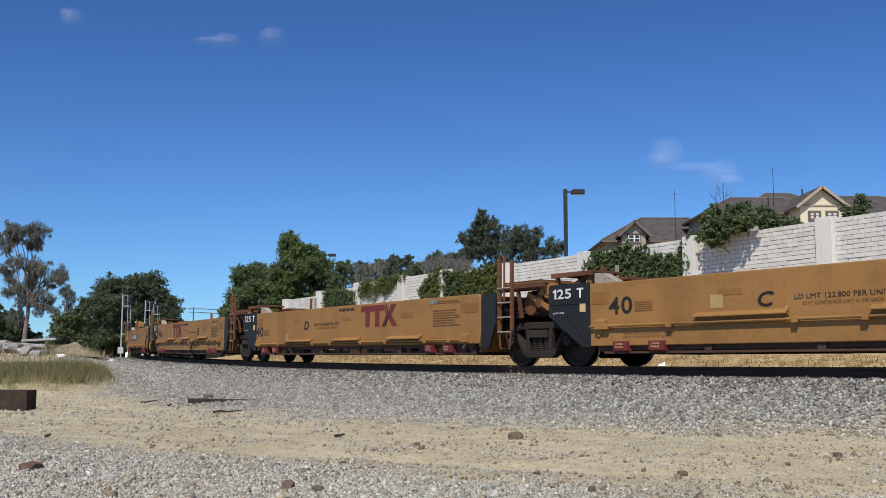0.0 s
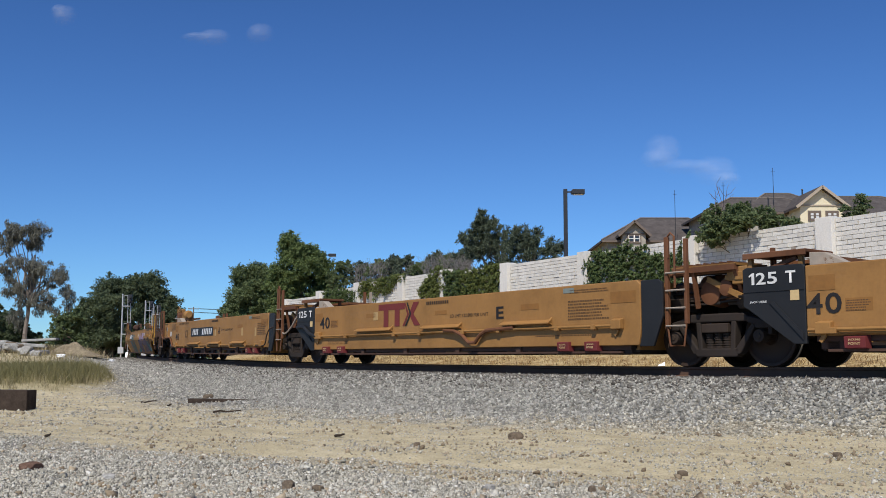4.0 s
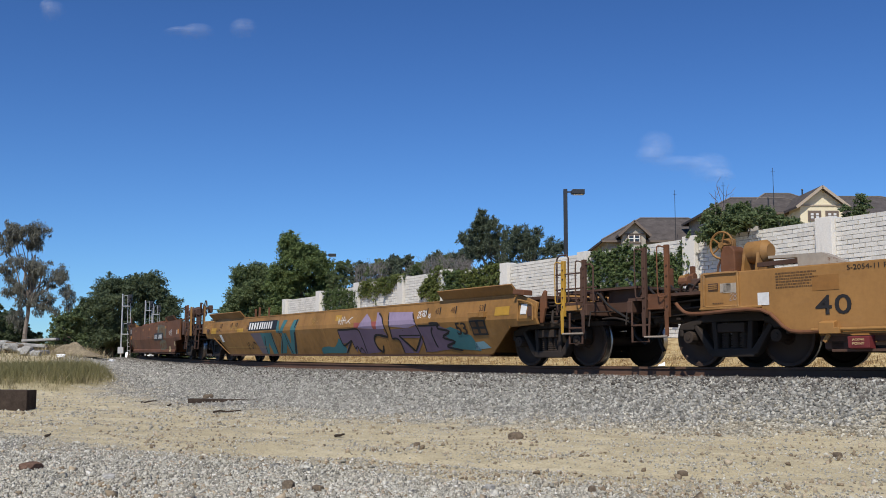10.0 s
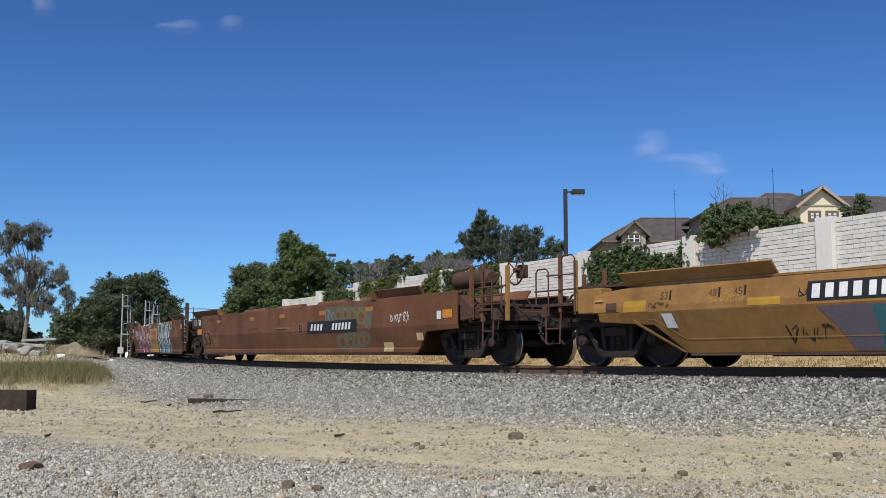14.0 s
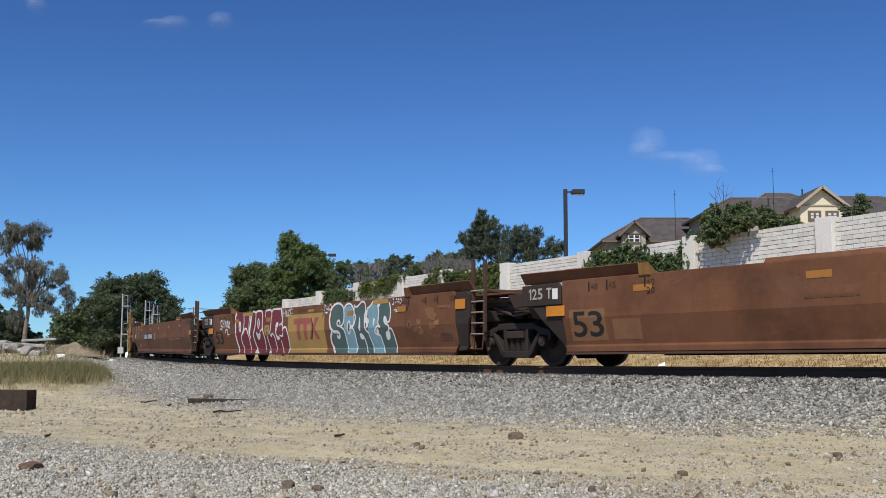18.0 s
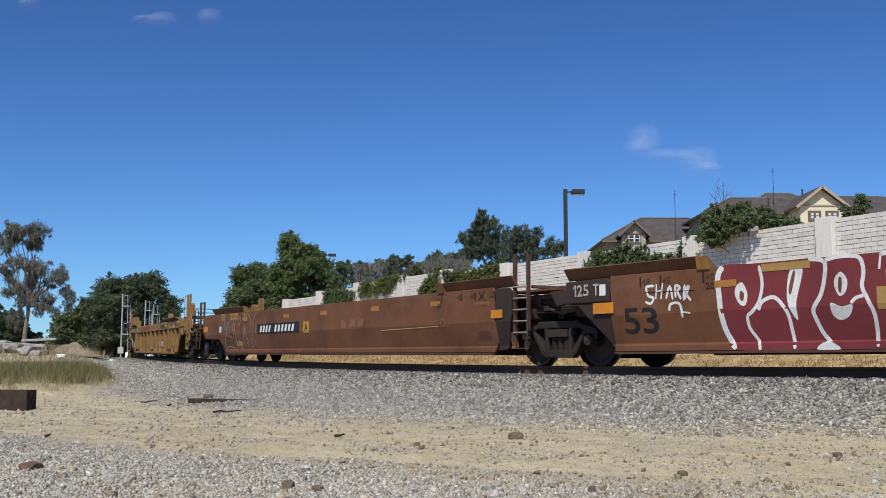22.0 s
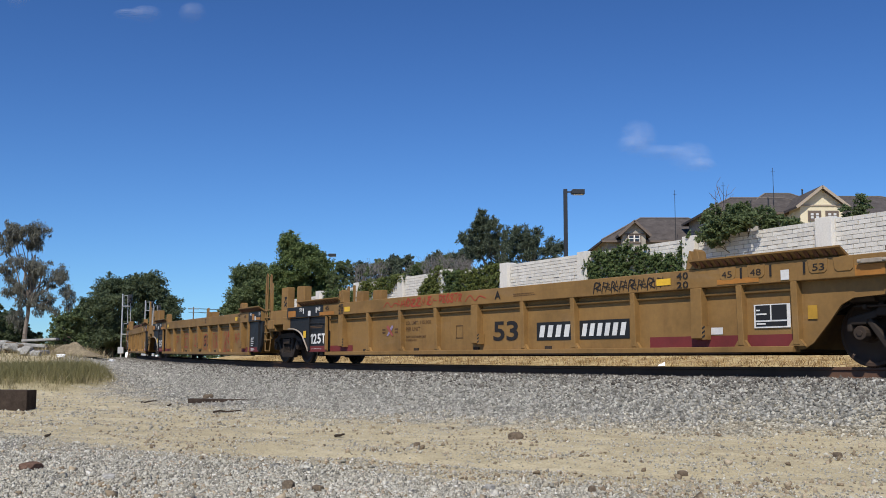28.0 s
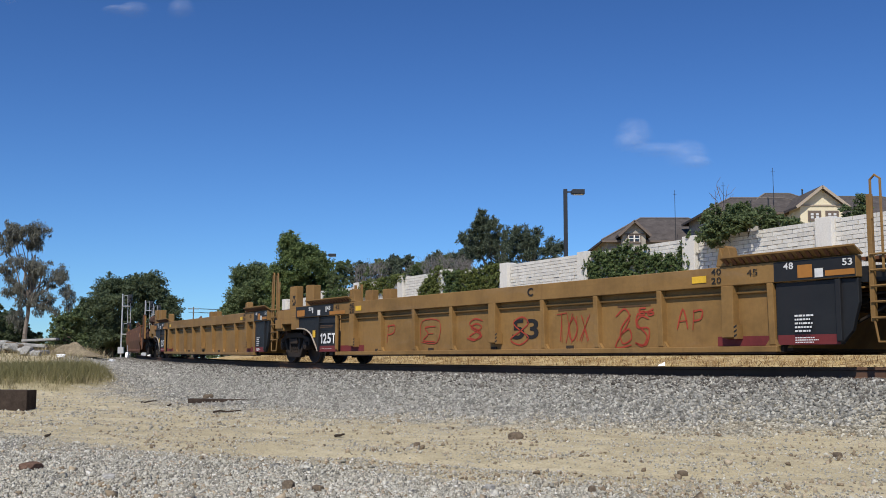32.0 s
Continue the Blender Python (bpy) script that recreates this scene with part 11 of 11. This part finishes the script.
        decal(t, "placard", rect(7.80, 7.95, 1.28, 1.43), st, "white_paint", 0.012)
        decal(t, "paint_patch", rect(6.6, 7.4, 1.28, 1.36), st, "amber", 0.010)
        decal(t, "red_band", [(5.0, 0.30), (7.9, 0.30), (7.9, 0.48), (5.0, 0.48)], st, "pad_red", -0.122)
        part("data_panel", face_out(sheet(rect(7.2, 7.86, 0.58, 0.94), st, 0, -0.11)), M["white_paint"], t)
        for a, b, c, d in ((7.23, 7.50, 0.70, 0.925), (7.525, 7.80, 0.70, 0.925), (7.23, 7.80, 0.605, 0.675)):
            part("data_field", face_out(sheet(rect(a, b, c, d), st, 0, -0.106)), M["black_paint"], t)
        for a, b, z in ((7.25, 7.32, 0.84), (7.25, 7.44, 0.78), (7.25, 7.42, 0.632)):
            panel_rect(t, "lettering_bar", a, b, z, z + 0.022, "white_paint", -0.10)
        for x in (6.70, 7.25, 8.33, 8.75):
            part("guide_tab", Shape().prism_y([(x - 0.07, 1.555), (x + 0.27, 1.555), (x + 0.25, 1.38), (x + 0.21, 1.345), (x, 1.345), (x - 0.04, 1.38)], -1.512, -1.500), M[mat], t, "hanging guide plate", bevel=0.004)
        for x in (7.05, 7.60, 8.19):
            decal(t, "stencil_mark", rect(x, x + 0.04, 1.35, 1.52), st, "black_ink", 0.012)
        part("chock", Shape().box(9.16, 9.48, -1.58, -1.50, 1.425, 1.485).tube((9.10, -1.55, 1.455), (9.16, -1.55, 1.455), 0.03, 0.03, 8).tube((9.48, -1.55, 1.455), (9.54, -1.55, 1.455), 0.03, 0.03, 8), M["scraped_steel"], t, "worn steel chock", bevel=0.008)
        decal(t, "sticker", rect(8.16, 8.32, 0.69, 0.89), st, "deep_yellow", -0.11)
        decal(t, "orange_plate", rect(9.03, 9.48, 1.26, 1.41), st, "amber", 0.012)
        end_gear(t, h, -1, mat, h, True, st, rails=False)
        for y in (-1.25, 1.25):
            g = part("tall_guide", Shape().prism_y([(10.15, 1.68), (10.72, 1.68), (10.72, 2.10), (10.66, 2.16), (10.40, 2.16), (10.38, 2.18), (10.15, 2.18)], y - 0.12, y + 0.12), M[mat], t, "broad yellow container guide", bevel=0.012)
            if y < 0:
                for q in ([(10.22, 1.70), (10.27, 1.70), (10.27, 1.86), (10.23, 1.84)], [(10.52, 1.72), (10.60, 1.72), (10.62, 1.80), (10.52, 1.80)]):
                    part("guide_opening", Shape().prism_y(q, y - 0.126, y - 0.118), M["black_ink"], g)
        # corner casting with its lifting boss and slotted box
        part("end_casting", Shape().prism_y([(9.505, 1.255), (9.93, 1.255), (9.96, 1.30), (9.96, 1.56), (9.505, 1.56)], -1.53, -1.28), M[mat], t, bevel=0.02)
        for x in (9.62, 9.76):
            part("casting_boss", Shape().tube((x, -1.55, 1.33), (x, -1.525, 1.33), 0.055, 0.06, 14), M[mat], t)
        bx = part("end_box", Shape().box(9.49, 9.90, -1.52, -1.22, 0.97, 1.25), M[mat], t, bevel=0.015)
        part("slot", Shape().prism_y([(9.64, 1.00), (9.71, 1.00), (9.71, 1.08), (9.675, 1.11), (9.64, 1.08)], -1.524, -1.512), M["black_ink"], bx)
        part("box_flange", Shape().prism_y([(9.905, 0.97), (10.06, 0.97), (9.95, 1.25), (9.905, 1.25)], -1.48, -1.44), M[mat], t)
        part("end_frame", Shape().box(9.97, 10.62, -1.42, -1.34, 1.16, 1.24).box(9.97, 10.62, -1.42, -1.34, 1.52, 1.58).box(9.97, 10.62, -1.34, -1.30, 1.24, 1.52), M[mat], t, bevel=0.01)
        for x in (10.02, 10.17, 10.34, 10.5):
            part("frame_rib", Shape().prism_y([(x, 1.24), (x + 0.05, 1.24), (x + 0.03, 1.52), (x - 0.01, 1.52)], -1.43, -1.34), M[mat], t)
            part("frame_hole", Shape().tube((x + 0.10, -1.346, 1.38), (x + 0.10, -1.335, 1.38), 0.035, 0.035, 10), M["brown_dark"], t)
        part("deck_plate", Shape().box(9.4, 11.0, -1.36, 1.36, 1.60, 1.67), M["brown_dark"], t, "grey-brown worn end deck", bevel=0.01)
        part("deck_rod", Shape().tube((10.75, -1.2, 1.62), (11.25, -1.15, 1.58), 0.05, 0.05, 9).pipe(glide([(10.8, -1.15, 1.55), (10.9, -1.18, 1.35), (11.05, -1.12, 1.22), (11.2, -1.1, 1.3)]), 0.03, 8), M["brown_dark"], t, smooth=True)
        end_steps(t, (10.74, 11.30), (2.46, 2.48), 0.42, (mat, mat), 1, rung=(1.02, 0.66), slim=0.05, gusset=True)
        part("far_post", Shape().box(10.70, 10.80, 1.30, 1.38, 1.0, 2.4).box(11.25, 11.35, 1.30, 1.38, 1.0, 2.4), M[mat], t)
        part("end_walk", Shape().box(11.05, 12.0, -1.2, 1.2, 1.28, 1.33), M["brown_dark"], t, "dark steel end walkway")
        part("cut_lever", Shape().pipe(glide([(11.36, -1.42, 1.12), (11.62, -1.42, 1.12), (11.66, -1.40, 1.05), (11.98, -1.36, 1.05), (12.0, -1.30, 1.14)]), 0.018, 7), M["pale_steel"], t, "bent uncoupling lever")
    else:
        blk_ = [(7.02, 1.24), (8.40, 1.24), (8.40, 0.9), (8.28, 0.5), (8.10, 0.31), (7.02, 0.31)]
        for mi in (False, True):
            part("end_panel", sheet(blk_, st, 0.08, -0.05, mi), M["black_paint"], t, "black end panel", bevel=0.012)
        part("black_band", face_out(sheet([(7.04, 1.26), (8.40, 1.26), (8.40, 1.55), (7.04, 1.55)], st, 0, 0.004)), M["black_paint"], t)
        decal(t, "red_band", rect(7.05, 8.09, 0.315, 0.46), st, "pad_red", -0.04)
        decal(t, "red_band", rect(5.84, 6.98, 0.31, 0.46), st, "pad_red", -0.122)
        part("panel_rib", Shape().prism_x([(-1.40, 0.32), (-1.50, 0.36), (-1.50, 1.24), (-1.40, 1.24)], 8.06, 8.14), M["black_paint"], t, bevel=0.006)
        text_rows(t, 7.38, 7.72, 0.50, 0.78, 5, st, "white_paint", 41)
        text_rows(t, 7.38, 7.78, 0.34, 0.44, 3, st, "white_paint", 43)
        lettering(t, "48", 7.22, 7.39, 1.43, 1.53, st, "white_paint", 0.012, 0.02)
        lettering(t, "53", 8.20, 8.36, 1.42, 1.52, st, "white_paint", 0.012, 0.02)
        decal(t, "paint_patch", rect(7.46, 7.71, 1.29, 1.48), st, "amber", 0.012)
        decal(t, "paint_patch", rect(7.92, 8.39, 1.29, 1.37), st, "amber", 0.012)
        decal(t, "placard", rect(7.75, 7.89, 1.28, 1.41), st, "white_paint", 0.014)
        lettering(t, "40", 5.85, 6.05, 1.44, 1.54, st, "black_ink", 0.012, 0.01)
        lettering(t, "20", 5.85, 6.05, 1.30, 1.40, st, "black_ink", 0.012, 0.01)
        lettering(t, "45", 6.55, 6.75, 1.38, 1.48, st, "black_ink", 0.012)
        decal(t, "sticker", rect(5.45, 5.75, 1.33, 1.44), st, "bright_yellow", 0.012)
        ladder(t, 8.58, 9.15, 0.62, 2.40, 2.36, mat, rungs=5, hook=True)
        part("grab_iron", Shape().pipe([(9.0, -1.40, 1.3), (9.0, -1.40, 2.56), (9.06, -1.40, 2.62), (9.13, -1.40, 2.56), (9.13, -1.40, 2.0)], 0.02), M[mat], t)
        part("end_frame", Shape().box(8.2, 9.7, -1.35, -1.25, 1.18, 1.40), M["black_paint"], t)
        part("end_frame", Shape().box(8.2, 9.9, 1.2, 1.3, 1.18, 1.40), M["black_paint"], t)
        part("roof_walk", Shape().box(8.3, 9.9, -1.2, 1.2, 1.50, 1.55), M["brown"], t)
        part("far_post", Shape().box(8.42, 8.48, 1.28, 1.35, 1.4, 2.4).box(8.92, 8.98, 1.28, 1.35, 1.4, 2.4), M[mat], t)
        end_gear(t, h, -1, mat, h, False, st)
    if extra:
        extra(t)
    return t


def on_panel(t, text, x0, x1, z0, z1, mt="black_ink", bold=0.02):
    lettering(t, text, x0, x1, z0, z1, "ribbed53", mt, -0.122, bold)


def panel_rect(t, name, x0, x1, z0, z1, mt, out=-0.122, slant=0.0):
    return part(name, face_out(sheet(rect(x0, x1, z0, z1, slant), "ribbed53", 0, out)), M[mt], t)


def sign_yA(t):
    st = "ribbed53"
    on_panel(t, "53", 0.58, 1.40, 0.48, 0.88)
    panel_rect(t, "number_board", 1.98, 3.05, 0.47, 0.82, "black_paint")
    panel_rect(t, "number_board", 3.22, 4.52, 0.47, 0.82, "black_paint")
    for k in range(4):
        panel_rect(t, "lettering_bar", 2.06 + 0.24 * k, 2.20 + 0.24 * k, 0.53, 0.76, "white_paint", -0.116, 0.05)
    for k in range(6):
        panel_rect(t, "lettering_bar", 3.28 + 0.20 * k, 3.40 + 0.20 * k, 0.53, 0.76, "white_paint", -0.116, 0.05)
    lettering(t, "A", 0.80, 1.00, 1.33, 1.50, st, "black_ink", 0.012, 0.02)
    scrawl(t, "HOZZIE", -2.85, -1.50, 1.32, 1.50, 0.034, st, "red_spray", 0.007, 11)
    for k in range(7):
        stroke(t, "spray_tag", [(-3.0 + 0.22 * k, 1.33), (-2.92 + 0.22 * k, 1.50), (-2.84 + 0.22 * k, 1.34), (-2.76 + 0.22 * k, 1.47)], 0.026, st, "red_spray", 0.0074, False)
    scrawl(t, "PEGSTR", -1.26, -0.36, 1.34, 1.52, 0.034, st, "red_spray", 0.007, 12)
    for k in range(4):
        stroke(t, "spray_tag", [(-1.2 + 0.2 * k, 1.38), (-1.08 + 0.2 * k, 1.50), (-1.02 + 0.2 * k, 1.36)], 0.024, st, "red_spray", 0.0074, False)
    for x in (-3.62, -0.25):
        stroke(t, "spray_tag", [(x, 1.33), (x + 0.18, 1.46), (x + 0.36, 1.34), (x + 0.52, 1.43), (x + 0.75, 1.37)], 0.022, st, "red_spray", 0.007)
    stroke(t, "spray_tag", [(-1.45, 1.41), (-1.33, 1.41)], 0.024, st, "red_spray", 0.007)
    r = np.random.RandomState(702)
    for k in range(8):
        x = 3.74 + 0.22 * k
        stroke(t, "spray_tag", [(x, 1.30 + 0.04 * r.rand()), (x + 0.06, 1.47), (x + 0.10, 1.31), (x + 0.17, 1.49), (x + 0.2, 1.33)], 0.03, st, "black_ink", 0.0072, False)
        stroke(t, "spray_tag", [(x + 0.03 * r.rand(), 1.28), (x + 0.05, 1.48), (x + 0.12 + 0.1 * r.rand(), 1.44), (x + 0.07, 1.38), (x + 0.2, 1.30 + 0.05 * r.rand())], 0.022, st, "black_ink", 0.007, k % 2 == 0)
        stroke(t, "spray_tag", [(x + 0.02, 1.36 + 0.06 * r.rand()), (x + 0.21, 1.38 + 0.08 * r.rand())], 0.02, st, "black_ink", 0.007)
    part("chalk_cross", face_out(sheet([(-3.67, 0.66), (-3.59, 0.66), (-3.37, 0.86), (-3.37, 0.91), (-3.45, 0.91)], st, 0, -0.12)), M["lilac"], t)
    part("chalk_cross", face_out(sheet([(-3.67, 0.91), (-3.67, 0.86), (-3.43, 0.66), (-3.35, 0.66), (-3.57, 0.91)], st, 0, -0.119)), M["pink_red"], t)
    for x, z in ((-3.87, 0.80), (-3.87, 0.73), (-3.30, 0.80), (-3.30, 0.73)):
        panel_rect(t, "stencil", x, x + 0.14, z, z + 0.035, "faint_ink")
    for x0, x1, z0, z1, text in ((-2.80, -1.75, 0.90, 0.99, "LD. LMT. 115,900"), (-2.80, -2.2, 0.76, 0.85, "PER UNIT"), (-2.80, -1.95, 0.60, 0.65, "20 FT CONTAINER LIMIT"), (-2.80, -2.35, 0.52, 0.57, "57,500 EACH")):
        part("stencil", text_mesh(text, x0, x1, z0, z1, st, -0.122, 0.012), M["faint_ink"], t)
    for a, b, c, d in ((-0.76, -0.50, 0.56, 0.575), (-0.76, -0.50, 0.825, 0.84), (-0.76, -0.745, 0.56, 0.84), (-0.515, -0.50, 0.56, 0.84)):
        panel_rect(t, "stencil_box", a, b, c, d, "faint_ink")
    panel_rect(t, "placard", 6.34, 6.58, 0.50, 0.61, "white_paint", -0.12)
    text_rows(t, 1.4, 2.2, 1.36, 1.43, 2, st, "faint_ink", 71)


def sign_yC(t):
    st = "ribbed53"
    on_panel(t, "53", 0.60, 1.42, 0.50, 0.90)
    lettering(t, "C", 1.24, 1.42, 1.34, 1.50, st, "black_ink", 0.012, 0.02)
    for text, x, z, w, hh, sd in (("P", -4.3, 0.50, 0.5, 0.42, 1), ("E", -2.7, 0.50, 0.65, 0.42, 2), ("S", -1.0, 0.50, 0.7, 0.44, 3), ("8", -0.9, 0.54, 0.55, 0.34, 9), ("8", 0.50, 0.42, 0.7, 0.52, 7), ("TOX", 1.92, 0.42, 1.0, 0.53, 4), ("IXIX", 2.0, 0.42, 0.85, 0.5, 14), ("25", 3.50, 0.34, 0.95, 0.62, 5), ("6S", 3.6, 0.36, 0.8, 0.56, 15), ("56", 4.10, 0.86, 0.40, 0.11, 8), ("AP", 4.98, 0.58, 0.60, 0.36, 6)):
        scrawl(t, text, x, x + w, z, z + hh, 0.03, st, "red_spray", -0.118, sd)
    stroke(t, "spray_tag", [(-2.75, 0.5), (-2.1, 0.48), (-2.0, 0.95), (-2.7, 0.97), (-2.75, 0.55)], 0.022, st, "red_spray", -0.117)
    for x in (2.0, 3.6):
        part("stencil", face_out(sheet(rect(x, x + 0.8, 1.02, 1.05), st, 0, -0.122)), M["faint_ink"], t)


laby = "empty dusty yellow ribbed container well car"
ribbed53(-53.45, -72.72, laby + " with number boards, tags", right_end=True, extra=sign_yA)
ribbed53(-72.72, -92.16, laby + " with red scrawls", extra=sign_yC)
ribbed53(-92.16, -111.60, laby + ", grimy and stained")
smooth53(-115.9, -135.2, lab53 + ", plain and rusty", left_end=True, right_end=True)


# ---------------------------------------------------------------- movement
SPEED_T = [0.0, 3.5, 9.0, 14.5, 20.0, 25.5, 32.0]
SPEED_V = [4.73751, 5.051, 5.13824, 5.27158, 5.14388, 5.07402, 4.95399]
_tg = np.linspace(0, 32, 641)
_vg = np.interp(_tg, SPEED_T, SPEED_V)
_sg = np.concatenate([[0], np.cumsum((_vg[1:] + _vg[:-1]) * 0.025)])
_sg -= np.interp(16.0, _tg, _sg)


def gone(t):
    """How far the train has moved along the track at t, from its place at 16 s."""
    return float(np.interp(t, _tg, _sg))


def seat(front, rear):
    """The pose of a body carried by two places on the track."""
    a, b = on_track(front), on_track(rear)
    x = (a - b).normalized()
    y = Vector((0, 0, 1)).cross(x).normalized()
    z = x.cross(y)
    m = Matrix((x, y, z)).transposed().to_4x4()
    m.translation = (a + b) / 2
    return m


def motions():
    times = [0.5 * k for k in range(65)]
    for body, front, rear in UNITS:
        walk(body, [(t, seat(front + gone(t), rear + gone(t))) for t in times])
    spin = [0.12 * k for k in range(267)] + [32.0]
    for bogie, u in BOGIES:
        walk(bogie, [(t, seat(u + gone(t) + 0.84, u + gone(t) - 0.84)) for t in times])
        for child in bogie.children:
            if child.name.startswith("wheelset"):
                p = child.location.copy()
                walk(child, [(t, Matrix.Translation(p) @ Matrix.Rotation(gone(t) / 0.483, 4, "Y")) for t in spin])
    for body, (dx, dz) in CLOUDS:
        o = body.matrix_basis.translation.copy()
        walk(body, [(0.0, Matrix.Translation(o)), (16.0, Matrix.Translation(o + Vector((dx / 2, 0, dz / 2)))), (32.0, Matrix.Translation(o + Vector((dx, 0, dz))))])


motions()
